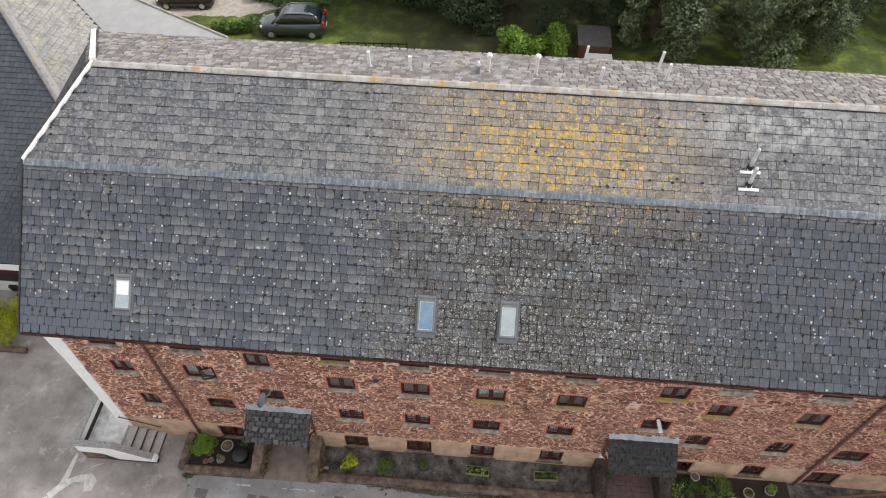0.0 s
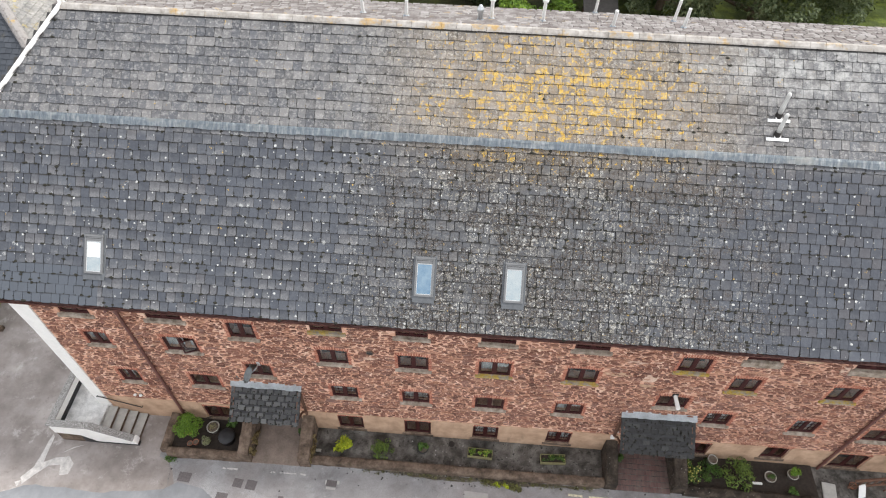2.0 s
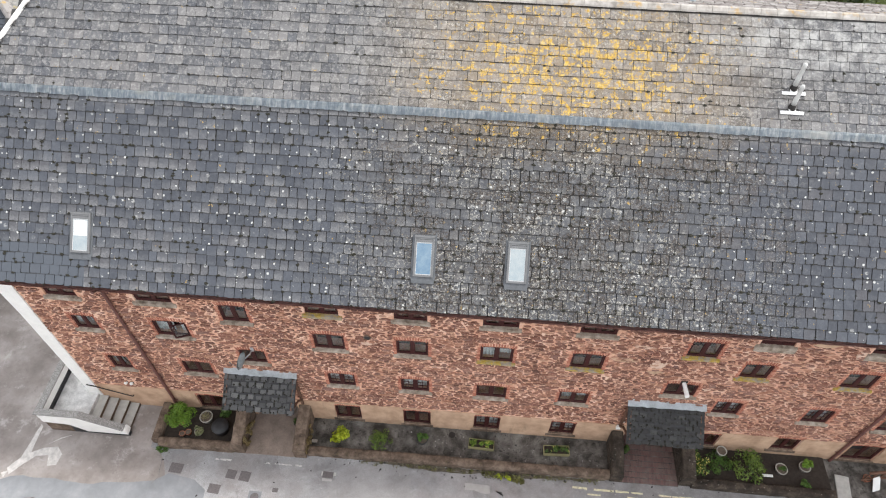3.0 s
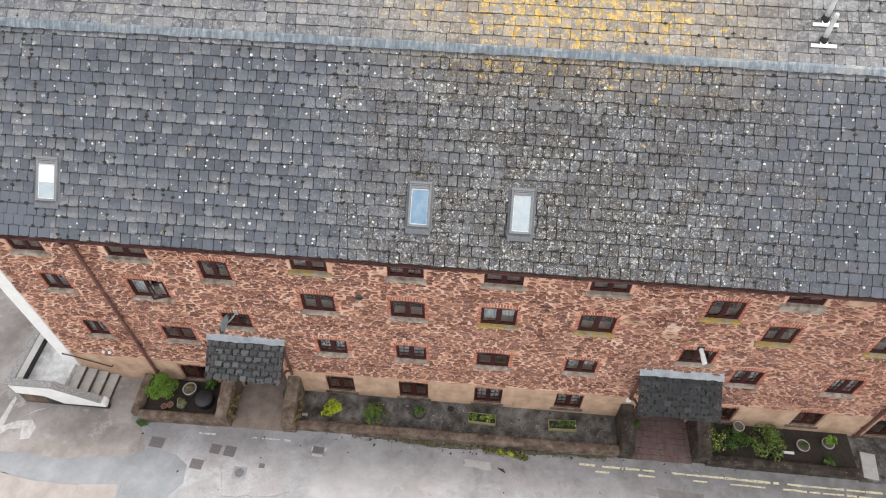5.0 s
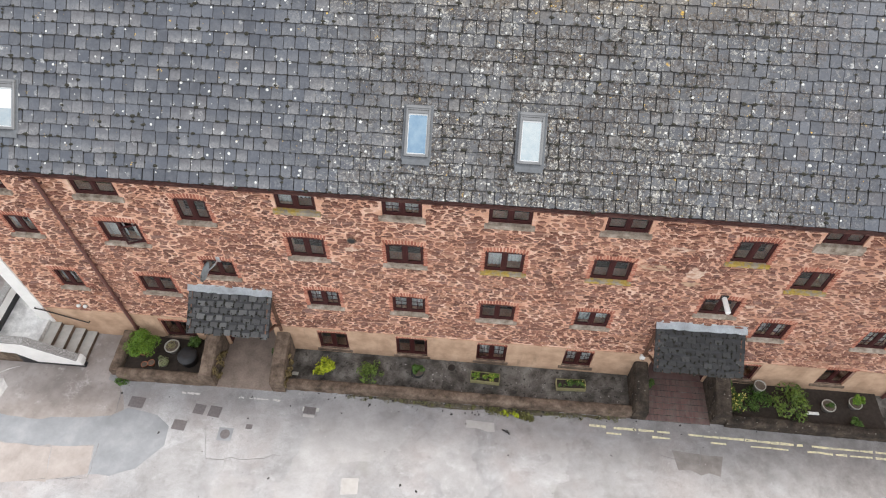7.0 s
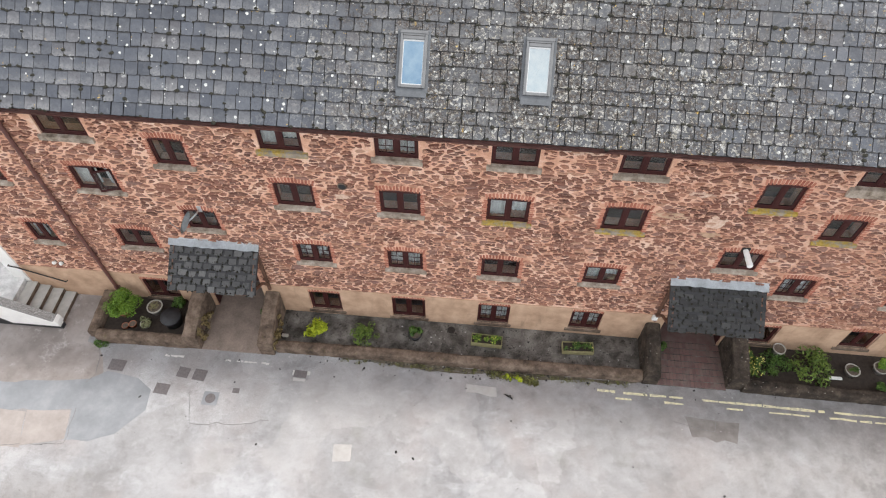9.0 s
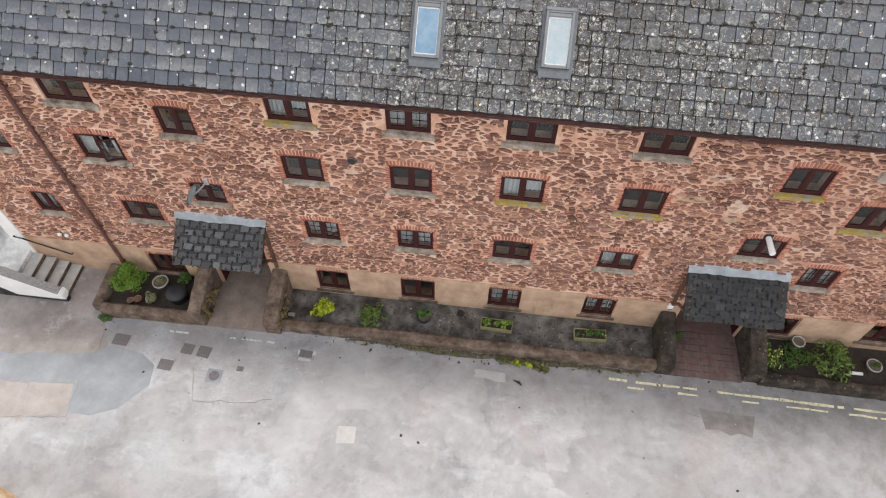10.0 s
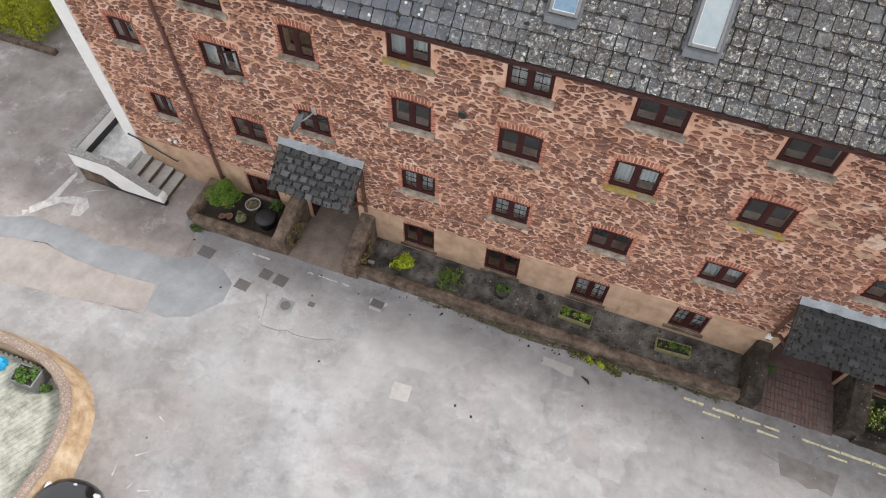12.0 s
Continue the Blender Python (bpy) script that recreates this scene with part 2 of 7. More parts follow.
M_SLATE_HIP = _n.m
M_SLATE_ONE = slate_material("slate_single", True)
def porch_slate(name, low, high):
    n = Nodes(name, 0.8, 0.0, 0.35)
    c = n.ramp(n.each(), (0.0, (low, low, low * 1.01)), (0.8, (high, high, high * 0.99)), (1.0, (high * 1.5, high * 1.5, high * 1.46)))
    c = n.mix(n.ramp(n.noise(9, 6, 0.75), (0.52, 0.0), (0.66, 0.5)), c, (0.026, 0.025, 0.022))
    c = n.mix(n.ramp(n.noise(14, 5, 0.75), (0.63, 0.0), (0.69, 0.6)), c, (0.24, 0.24, 0.21))
    n.colour(c).bump(n.noise(20, 5), 0.6, 0.012)
    return n.m


M_SLATE_PORCH = porch_slate("grey_porch_slate", 0.062, 0.100)
M_SLATE_PORCH_DARK = porch_slate("dark_porch_slate", 0.031, 0.048)


def stone_material(name, single):
    n = Nodes(name, 0.9, 0.0, 0.3)
    one = n.each() if single else n.island()
    base = n.ramp(one, (0.0, (0.090, 0.045, 0.038)), (0.25, (0.155, 0.070, 0.052)), (0.5, (0.225, 0.098, 0.070)), (0.66, (0.20, 0.122, 0.110)),
                  (0.8, (0.33, 0.155, 0.103)), (0.92, (0.44, 0.245, 0.162)), (1.0, (0.50, 0.31, 0.22)))
    base = n.mix(n.ramp(n.noise(28, 5, 0.7), (0.35, 0.0), (0.75, 0.55)), base, (0.34, 0.185, 0.13))
    base = n.mix(n.ramp(n.noise(0.7, 3), (0.4, 0.0), (0.75, 0.35)), base, (0.40, 0.225, 0.165))
    base = n.mix(n.ramp(n.noise(16, 4, 0.7), (0.30, 0.6), (0.42, 0.0)), base, (0.09, 0.04, 0.034))
    # lime washed and smeared over parts of the stones
    base = n.mix(n.ramp(n.noise(9, 5, 0.72), (0.54, 0.0), (0.62, 0.9)), base, (0.58, 0.345, 0.245))
    n.colour(base).bump(n.noise(34, 5), 0.7, 0.014)
    return n.m


M_STONE = stone_material("rubble_stone", False)
M_STONE_ONE = stone_material("rubble_stone_single", True)

_n = Nodes("lime_mortar", 0.95, 0.0, 0.2)
_c = _n.ramp(_n.noise(1.7, 7, 0.72), (0.34, (0.52, 0.275, 0.18)), (0.48, (0.68, 0.405, 0.285)), (0.62, (0.80, 0.585, 0.455)))
_c = _n.mix(_n.ramp(_n.noise(26, 4), (0.5, 0.0), (0.75, 0.5)), _c, (0.30, 0.145, 0.10))
_c = _n.mix(_n.maths("MULTIPLY", _n.hump("X", 11.0, 10.5), 0.22), _c, (0.34, 0.155, 0.105))
_n.colour(_c).bump(_n.noise(40, 4), 0.6, 0.014)
M_MORTAR = _n.m

_n = Nodes("peach_render", 0.9, 0.0, 0.2)
_c = _n.ramp(_n.noise(1.6, 5, 0.65), (0.3, (0.36, 0.235, 0.155)), (0.6, (0.54, 0.37, 0.255)), (0.8, (0.60, 0.43, 0.31)))
_c = _n.mix(_n.ramp(_n.noise(3.0, 5, 0.7, _n.stretched(1, 1, 0.25)), (0.56, 0.0), (0.75, 0.6)), _c, (0.21, 0.15, 0.10))
_n.colour(_c).bump(_n.noise(30, 4), 0.35, 0.006)
M_RENDER = _n.m

_n = Nodes("pale_mortar_patch", 0.95, 0.0, 0.2)
_n.colour(_n.ramp(_n.noise(9, 6, 0.75), (0.3, (0.42, 0.25, 0.175)), (0.55, (0.62, 0.45, 0.35)), (0.75, (0.74, 0.62, 0.53)))).bump(_n.noise(30, 4), 0.5, 0.01)
M_PALE_MORTAR = _n.m
_n = Nodes("arch_brick", 0.88, 0.0, 0.3)
_c = _n.ramp(_n.each(), (0.0, (0.27, 0.088, 0.058)), (0.6, (0.39, 0.14, 0.092)), (1.0, (0.50, 0.23, 0.155)))
_c = _n.mix(_n.ramp(_n.noise(24, 4), (0.45, 0.0), (0.8, 0.5)), _c, (0.50, 0.30, 0.21))
_n.colour(_c).bump(_n.noise(50, 3), 0.4, 0.006)
M_BRICK = _n.m

_n = Nodes("weathered_concrete", 0.9, 0.0, 0.3)
_c = _n.ramp(_n.noise(4, 5, 0.7), (0.3, (0.13, 0.10, 0.075)), (0.48, (0.29, 0.24, 0.19)), (0.7, (0.50, 0.44, 0.37)))
_n.colour(_c).bump(_n.noise(40, 4), 0.4, 0.006)
M_SILL = _n.m
_n = Nodes("lichened_sill", 0.9, 0.0, 0.3)
_c = _n.ramp(_n.noise(4, 5, 0.7), (0.3, (0.17, 0.145, 0.115)), (0.6, (0.33, 0.29, 0.235)), (0.8, (0.42, 0.38, 0.32)))
_c = _n.mix(_n.ramp(_n.noise(5.5, 5, 0.7), (0.42, 0.0), (0.56, 1.0)), _c, _n.ramp(_n.noise(20, 3), (0.3, (0.27, 0.185, 0.03)), (0.7, (0.50, 0.36, 0.085))))
_n.colour(_c).bump(_n.noise(40, 4), 0.4, 0.006)
M_SILL_GOLD = _n.m

M_FRAME = simple("mahogany_stain", (0.043, 0.0085, 0.0078), 0.6, 0, 0.35, 5, 0.1, 0.3)
M_WHITE = simple("white_masonry_paint", (0.82, 0.81, 0.78), 0.75, 0, 0.1, 2.5, 0.2)
M_WHITE_PVC = simple("white_plastic", (0.78, 0.78, 0.76), 0.4, 0, 0.06, 4, 0.05)
M_BLACK = simple("black_bitumen_paint", (0.02, 0.02, 0.022), 0.6, 0, 0.4, 5, 0.2)
M_DECKING = simple("dark_roof_boarding", (0.030, 0.030, 0.031), 0.9, 0, 0.4, 6, 0.3)
M_IRON = simple("red_brown_cast_iron", (0.13, 0.055, 0.045), 0.55, 0, 0.35, 5, 0.2)
M_DARK_IRON = simple("black_iron", (0.025, 0.022, 0.02), 0.5, 0.3, 0.4, 8, 0.2)
M_GREY_METAL = simple("grey_window_cladding", (0.165, 0.168, 0.170), 0.42, 0.2, 0.15, 5, 0.05)
M_SASH = simple("off_white_sash", (0.46, 0.47, 0.47), 0.5, 0, 0.15, 6, 0.1)
M_DULL_LEAD = simple("dull_grey_lead", (0.105, 0.112, 0.120), 0.6, 0.1, 0.35, 5, 0.2)
M_STEEL = simple("galvanised_steel", (0.55, 0.57, 0.58), 0.35, 0.8, 0.15, 7, 0.1)
# near-black, so the shade of the rooms is in the colour
M_INTERIOR = simple("shade_dark_interior", (0.032, 0.027, 0.024), 0.9, 0, 0.3, 1.5, 0.1)
M_CURTAIN = simple("net_curtain", (0.72, 0.74, 0.74), 0.95, 0, 0.15, 4, 0.3)
M_SOIL = simple("dark_soil", (0.035, 0.026, 0.02), 0.95, 0, 0.5, 9, 0.8)
M_TERRA = simple("terracotta", (0.32, 0.12, 0.065), 0.85, 0, 0.25, 8, 0.2)
M_STONE_POT = simple("pale_stone_pot", (0.36, 0.34, 0.30), 0.85, 0, 0.2, 10, 0.3)
M_WOOD = simple("brown_timber", (0.13, 0.065, 0.04), 0.75, 0, 0.35, 6, 0.3)
M_YELLOW_WOOD = simple("yellowed_trough_wood", (0.25, 0.225, 0.11), 0.8, 0, 0.3, 7, 0.3)
M_BARK = simple("grey_bark", (0.10, 0.08, 0.06), 0.9, 0, 0.4, 9, 0.8)
M_PATHSLAB = simple("concrete_slab", (0.43, 0.42, 0.39), 0.9, 0, 0.2, 5, 0.3)
M_LANDING = simple("worn_pale_floor_paint", (0.58, 0.575, 0.56), 0.8, 0, 0.45, 3.5, 0.3)
M_PORCHCON = simple("brown_trodden_concrete", (0.25, 0.195, 0.16), 0.9, 0, 0.35, 2.2, 0.3)
M_LITTER = simple("dark_leaf_litter", (0.105, 0.088, 0.062), 0.95, 0, 0.85, 9, 0.9)
M_SPILL = simple("spilt_white_paint", (0.50, 0.475, 0.45), 0.75, 0, 0.35, 6, 0.1)
M_COVER = simple("rusty_iron_cover", (0.135, 0.120, 0.120), 0.7, 0.2, 0.3, 20, 0.6)

_n = Nodes("lead_sheet", 0.45, 0.2, 0.5)
_c = _n.ramp(_n.noise(7, 4, 0.65, _n.stretched(1.6, 0.4, 0.4)), (0.3, (0.17, 0.205, 0.24)), (0.5, (0.29, 0.335, 0.37)), (0.66, (0.52, 0.54, 0.55)))
_c = _n.mix(_n.ramp(_n.noise(1.2, 4), (0.55, 0.0), (0.7, 0.7)), _c, (0.55, 0.54, 0.50))
_n.colour(_c).bump(_n.noise(12, 3), 0.2, 0.01)
M_LEAD = _n.m

_n = Nodes("ridge_stone", 0.92, 0.0, 0.3)
_c = _n.ramp(_n.noise(3.2, 5, 0.7), (0.3, (0.24, 0.22, 0.195)), (0.5, (0.38, 0.355, 0.325)), (0.72, (0.54, 0.515, 0.485)))
_c = _n.mix(_n.maths("MULTIPLY", _n.ramp(_n.noise(1.5, 5, 0.7), (0.55, 0.0), (0.66, 1.0)), 0.8), _c, (0.46, 0.29, 0.09))
_n.colour(_c).bump(_n.noise(30, 4), 0.4, 0.01)
M_RIDGE = _n.m

# yard surface: worn grey asphalt, pinkish and pale where dry and rubbed
_n = Nodes("yard_asphalt", 0.82, 0.0, 0.4)
_c = _n.ramp(_n.noise(0.42, 12, 0.72), (0.34, (0.215, 0.210, 0.212)), (0.45, (0.295, 0.292, 0.296)), (0.53, (0.365, 0.363, 0.368)), (0.66, (0.445, 0.445, 0.452)))
_c = _n.mix(_n.ramp(_n.noise(0.24, 5, 0.6), (0.47, 0.0), (0.60, 0.55)), _c, (0.335, 0.292, 0.276))
_c = _n.mix(_n.ramp(_n.noise(0.8, 6, 0.62), (0.52, 0.0), (0.68, 0.55)), _c, (0.20, 0.197, 0.198))
_c = _n.mix(_n.ramp(_n.noise(0.55, 8, 0.70, _n.stretched(1, 2.0, 1)), (0.53, 0.0), (0.66, 0.6)), _c, (0.47, 0.47, 0.478))
_c = _n.mix(_n.ramp(_n.noise(2.3, 10, 0.82), (0.53, 0.0), (0.64, 0.55)), _c, (0.19, 0.182, 0.178))
_c = _n.mix(_n.ramp(_n.noise(11, 7, 0.8), (0.54, 0.0), (0.64, 0.4)), _c, (0.20, 0.195, 0.19))
_c = _n.mix(_n.ramp(_n.noise(3.3, 10, 0.82), (0.54, 0.0), (0.64, 0.5)), _c, (0.48, 0.478, 0.475))
# greenish damp stains
_c = _n.mix(_n.ramp(_n.noise(0.62, 5, 0.6), (0.60, 0.0), (0.70, 0.45)), _c, (0.22, 0.225, 0.20))
# old overlapping surface repairs with faint edges
_wob = _n.t.nodes.new("ShaderNodeVectorMath")
_wob.operation = "ADD"
_nz = _n.t.nodes.new("ShaderNodeTexNoise")
_nz.inputs["Scale"].default_value = 1.4
_nz.inputs["Detail"].default_value = 5
_n.link(_n.pos, _nz.inputs["Vector"])
_n.link(_n.pos, _wob.inputs[0])
_n.link(_nz.outputs["Color"], _wob.inputs[1])
_cell = _n.t.nodes.new("ShaderNodeTexVoronoi")
_cell.inputs["Scale"].default_value = 0.55
_n.link(_wob.outputs[0], _cell.inputs["Vector"])
_sep = _n.t.nodes.new("ShaderNodeSeparateColor")
_n.link(_cell.outputs["Color"], _sep.inputs[0])
_c = _n.mix(_n.ramp(_sep.outputs[0], (0.55, 0.0), (0.60, 0.22)), _c, (0.23, 0.215, 0.205))
_c = _n.mix(_n.ramp(_sep.outputs[1], (0.70, 0.0), (0.74, 0.20)), _c, (0.50, 0.485, 0.475))
# darker margin beside the terraces, broken up by noise
_margin = _n.maths("MULTIPLY", _n.hump("Y", -1.1, 2.6), _n.ramp(_n.noise(1.1, 9, 0.75), (0.40, 0.25), (0.58, 1.0)))
_margin = _n.maths("MULTIPLY", _margin, _n.maths("ADD", 0.44, _n.maths("MULTIPLY", _n.hump("X", 13.0, 13.0), 0.54)))
_c = _n.mix(_margin, _c, _n.ramp(_n.noise(1.6, 8, 0.75), (0.38, (0.110, 0.101, 0.097)), (0.6, (0.225, 0.216, 0.212))))
# a dingier stretch of older surfacing towards the far end
_old = _n.maths("MULTIPLY", _n.hump("X", 13.5, 11.0), _n.ramp(_n.noise(0.7, 9, 0.75), (0.36, 0.3), (0.60, 1.0)))
_c = _n.mix(_n.maths("MULTIPLY", _old, 0.85), _c, _n.ramp(_n.noise(2.4, 7, 0.75), (0.38, (0.13, 0.12, 0.115)), (0.62, (0.27, 0.258, 0.25))))
# brown grit gathered round the foot of the curved wall
_grit = _n.maths("MULTIPLY", _n.maths("MULTIPLY", _n.hump("X", -12.2, 2.6), _n.hump("Y", -9.2, 3.4)), _n.ramp(_n.noise(1.3, 8, 0.75), (0.34, 0.35), (0.58, 1.0)))
_c = _n.mix(_n.maths("MULTIPLY", _grit, 0.8), _c, _n.ramp(_n.noise(3, 6, 0.75), (0.38, (0.15, 0.128, 0.116)), (0.62, (0.25, 0.225, 0.208))))
_c = _n.mix(_n.ramp(_n.noise(60, 3), (0.40, 0.35), (0.56, 0.0)), _c, (0.11, 0.10, 0.095))
_n.colour(_c).bump(_n.noise(75, 3), 0.35, 0.006)
M_ROAD = _n.m

_n = Nodes("trench_asphalt", 0.85, 0.0, 0.4)
_c = _n.ramp(_n.noise(1.1, 7, 0.7), (0.32, (0.185, 0.192, 0.202)), (0.52, (0.225, 0.232, 0.243)), (0.70, (0.28, 0.286, 0.296)))
_n.colour(_c).bump(_n.noise(75, 3), 0.35, 0.006)
M_TRENCH = _n.m
_n = Nodes("brown_apron_asphalt", 0.86, 0.0, 0.35)
_c = _n.ramp(_n.noise(0.5, 6, 0.65), (0.34, (0.185, 0.160, 0.146)), (0.5, (0.265, 0.235, 0.218)), (0.66, (0.37, 0.335, 0.315)))
_c = _n.mix(_n.ramp(_n.noise(3.0, 8, 0.8), (0.55, 0.0), (0.66, 0.5)), _c, (0.15, 0.128, 0.115))
_c = _n.mix(_n.ramp(_n.noise(1.2, 8, 0.78), (0.55, 0.0), (0.64, 0.5)), _c, (0.50, 0.47, 0.45))
_n.colour(_c).bump(_n.noise(75, 3), 0.35, 0.006)
M_APRON_ROAD = _n.m
_n = Nodes("speckled_coping", 0.9, 0.0, 0.3)
_c = _n.ramp(_n.noise(30, 5, 0.8), (0.36, (0.10, 0.095, 0.088)), (0.5, (0.27, 0.26, 0.245)), (0.62, (0.50, 0.49, 0.47)))
_n.colour(_c).bump(_n.noise(40, 4), 0.5, 0.01)
M_COPING = _n.m
_n = Nodes("brown_asphalt_repair", 0.85, 0.0, 0.4)
_n.colour(_n.ramp(_n.noise(2.2, 6, 0.7), (0.3, (0.13, 0.115, 0.107)), (0.7, (0.22, 0.203, 0.193)))).bump(_n.noise(75, 3), 0.35, 0.006)
M_REPAIR = _n.m
_n = Nodes("pale_concrete_patch", 0.88, 0.0, 0.4)
_c = _n.ramp(_n.noise(1.4, 6, 0.7), (0.3, (0.245, 0.215, 0.198)), (0.7, (0.365, 0.328, 0.305)))
_n.colour(_c).bump(_n.noise(60, 3), 0.3, 0.005)
M_PATCH = _n.m
M_PALE_PATCH = simple("chalky_concrete_patch", (0.37, 0.352, 0.335), 0.9, 0, 0.15, 4, 0.2)
_n = Nodes("terrace_concrete", 0.9, 0.0, 0.35)
_c = _n.ramp(_n.noise(1.7, 6, 0.72), (0.36, (0.032, 0.028, 0.023)), (0.46, (0.076, 0.068, 0.060)), (0.56, (0.135, 0.123, 0.110)), (0.70, (0.235, 0.222, 0.205)))
_c = _n.mix(_n.ramp(_n.noise(7, 6, 0.78), (0.57, 0.0), (0.62, 0.9)), _c, (0.022, 0.020, 0.016))
_n.colour(_c).bump(_n.noise(40, 4), 0.4, 0.01)
M_TERRACE = _n.m
_n = Nodes("mossy_render_wall", 0.95, 0.0, 0.25)
_c = _n.ramp(_n.noise(2.4, 6, 0.72), (0.34, (0.055, 0.040, 0.030)), (0.5, (0.135, 0.098, 0.073)), (0.68, (0.24, 0.182, 0.140)))
_c = _n.mix(_n.ramp(_n.noise(5, 5, 0.7), (0.60, 0.0), (0.70, 0.6)), _c, (0.10, 0.085, 0.035))
_n.colour(_c).bump(_n.noise(18, 5), 0.7, 0.02)
M_LOWWALL = _n.m
# damp mossy render, its colour darkened further for the shadow by the porch
_n = Nodes("damp_moss_shade_wall", 0.9, 0.0, 0.3)
_c = _n.ramp(_n.noise(2.4, 7, 0.75), (0.36, (0.016, 0.013, 0.010)), (0.5, (0.042, 0.032, 0.024)), (0.66, (0.10, 0.078, 0.060)))
_c = _n.mix(_n.ramp(_n.cells(6), (0.10, 0.7), (0.13, 0.0)), _c, (0.30, 0.28, 0.24))
_n.colour(_c).bump(_n.noise(18, 5), 0.7, 0.02)
M_DAMP_SHADE_WALL = _n.m
_n = Nodes("grey_green_decking", 0.85, 0.0, 0.3)
_n.colour(_n.ramp(_n.noise(3, 6, 0.75), (0.34, (0.21, 0.21, 0.17)), (0.5, (0.34, 0.34, 0.285)), (0.68, (0.46, 0.455, 0.40)))).bump(_n.noise(30, 4), 0.4, 0.01)
M_DECK = _n.m
_n = Nodes("ochre_render", 0.92, 0.0, 0.25)
_c = _n.ramp(_n.noise(1.5, 6, 0.7), (0.34, (0.27, 0.175, 0.11)), (0.5, (0.44, 0.315, 0.20)), (0.66, (0.58, 0.46, 0.33)))
_c = _n.mix(_n.ramp(_n.axis("Z"), (0.80, 0.0), (0.86, 0.85)), _c, _n.ramp(_n.noise(20, 4), (0.40, (0.19, 0.142, 0.122)), (0.60, (0.29, 0.235, 0.205)), (0.74, (0.58, 0.54, 0.49))))
_n.colour(_c).bump(_n.noise(20, 5), 0.5, 0.012)
M_OCHRE = _n.m
_n = Nodes("red_paver", 0.85, 0.0, 0.35)
_c = _n.ramp(_n.each(), (0.0, (0.125, 0.072, 0.066)), (1.0, (0.19, 0.112, 0.098)))
_c = _n.mix(_n.ramp(_n.noise(2.5, 5), (0.4, 0.0), (0.65, 0.8)), _c, (0.18, 0.138, 0.122))
_n.colour(_c).bump(_n.noise(60, 3), 0.3, 0.004)
M_PAVER = _n.m
_n = Nodes("yellow_road_paint", 0.8, 0.0, 0.35)
_c = _n.ramp(_n.noise(8, 5, 0.7), (0.36, (0.40, 0.37, 0.29)), (0.55, (0.72, 0.66, 0.42)))
_n.colour(_c)
M_YELLOW = _n.m
_n = Nodes("grass", 0.9, 0.0, 0.25)
_c = _n.ramp(_n.noise(0.6, 6, 0.7), (0.3, (0.036, 0.048, 0.016)), (0.5, (0.075, 0.10, 0.024)), (0.72, (0.20, 0.25, 0.04)))
# tree shade painted into the grass as a dark brown stretch
_c = _n.mix(_n.maths("MULTIPLY", _n.hump("X", -1.0, 11.0), _n.ramp(_n.noise(0.9, 6, 0.7), (0.35, 0.5), (0.6, 0.95))), _c, (0.040, 0.036, 0.022))
_n.colour(_c).bump(_n.noise(25, 4), 0.8, 0.05)
M_GRASS = _n.m
_n = Nodes("garden_path", 0.92, 0.0, 0.25)
_n.colour(_n.ramp(_n.noise(2.5, 6, 0.7), (0.3, (0.25, 0.215, 0.175)), (0.7, (0.45, 0.41, 0.36)))).bump(_n.noise(30, 4), 0.5, 0.02)
M_PATH = _n.m


def leaf_material(name, dark, light):
    n = Nodes(name, 0.55, 0.0, 0.35)
    n.colour(n.mix(n.maths("MULTIPLY", n.noise(0.9, 3), 0.5), n.ramp(n.island(), (0.0, dark), (1.0, light)), dark))
    n.b.inputs["Transmission Weight"].default_value = 0.0
    return n.m


M_LEAF_DARK = leaf_material("dark_tree_leaf", (0.016, 0.030, 0.012), (0.062, 0.095, 0.034))
M_LEAF_WILLOW = leaf_material("grey_green_leaf", (0.045, 0.068, 0.028), (0.18, 0.225, 0.105))
M_LEAF_SHRUB = leaf_material("bright_shrub_leaf", (0.055, 0.12, 0.012), (0.23, 0.37, 0.035))
M_LEAF_LIME = leaf_material("lime_leaf", (0.20, 0.26, 0.012), (0.50, 0.54, 0.03))
M_LEAF_MID = leaf_material("mid_green_leaf", (0.03, 0.075, 0.012), (0.12, 0.20, 0.035))
M_LEAF_BED = leaf_material("yellowish_green_leaf", (0.045, 0.085, 0.014), (0.20, 0.27, 0.045))
M_LEAF_GOLD = leaf_material("golden_hedge_leaf", (0.17, 0.19, 0.006), (0.48, 0.50, 0.016))
M_FLOWER = leaf_material("yellow_petal", (0.66, 0.56, 0.10), (0.82, 0.74, 0.30))

_n = Nodes("window_glass", 0.03, 0.0, 0.5)
_n.colour((0.86, 0.90, 0.90))
_n.b.inputs["Transmission Weight"].default_value = 1.0
_n.b.inputs["IOR"].default_value = 1.45
M_GLASS = _n.m
_n = Nodes("coated_rooflight_glass", 0.06, 0.0, 1.0)
_n.colour(_n.ramp(_n.noise(3.0, 3), (0.35, (0.36, 0.42, 0.44)), (0.65, (0.44, 0.48, 0.48))))
_n.b.inputs["Metallic"].default_value = 0.85
M_ROOFGLASS = _n.m
# one pane's bluer sky reflection is put into its tint
_n = Nodes("sky_tinted_rooflight_glass", 0.05, 0.0, 1.0)
_n.colour(_n.ramp(_n.noise(3.0, 3), (0.35, (0.16, 0.25, 0.34)), (0.65, (0.24, 0.33, 0.40))))
_n.b.inputs["Metallic"].default_value = 0.85
M_SKY_TINT_GLASS = _n.m
_n = Nodes("tinted_car_glass", 0.05, 0.0, 0.7)
_n.colour((0.012, 0.014, 0.016))
M_CARGLASS = _n.m


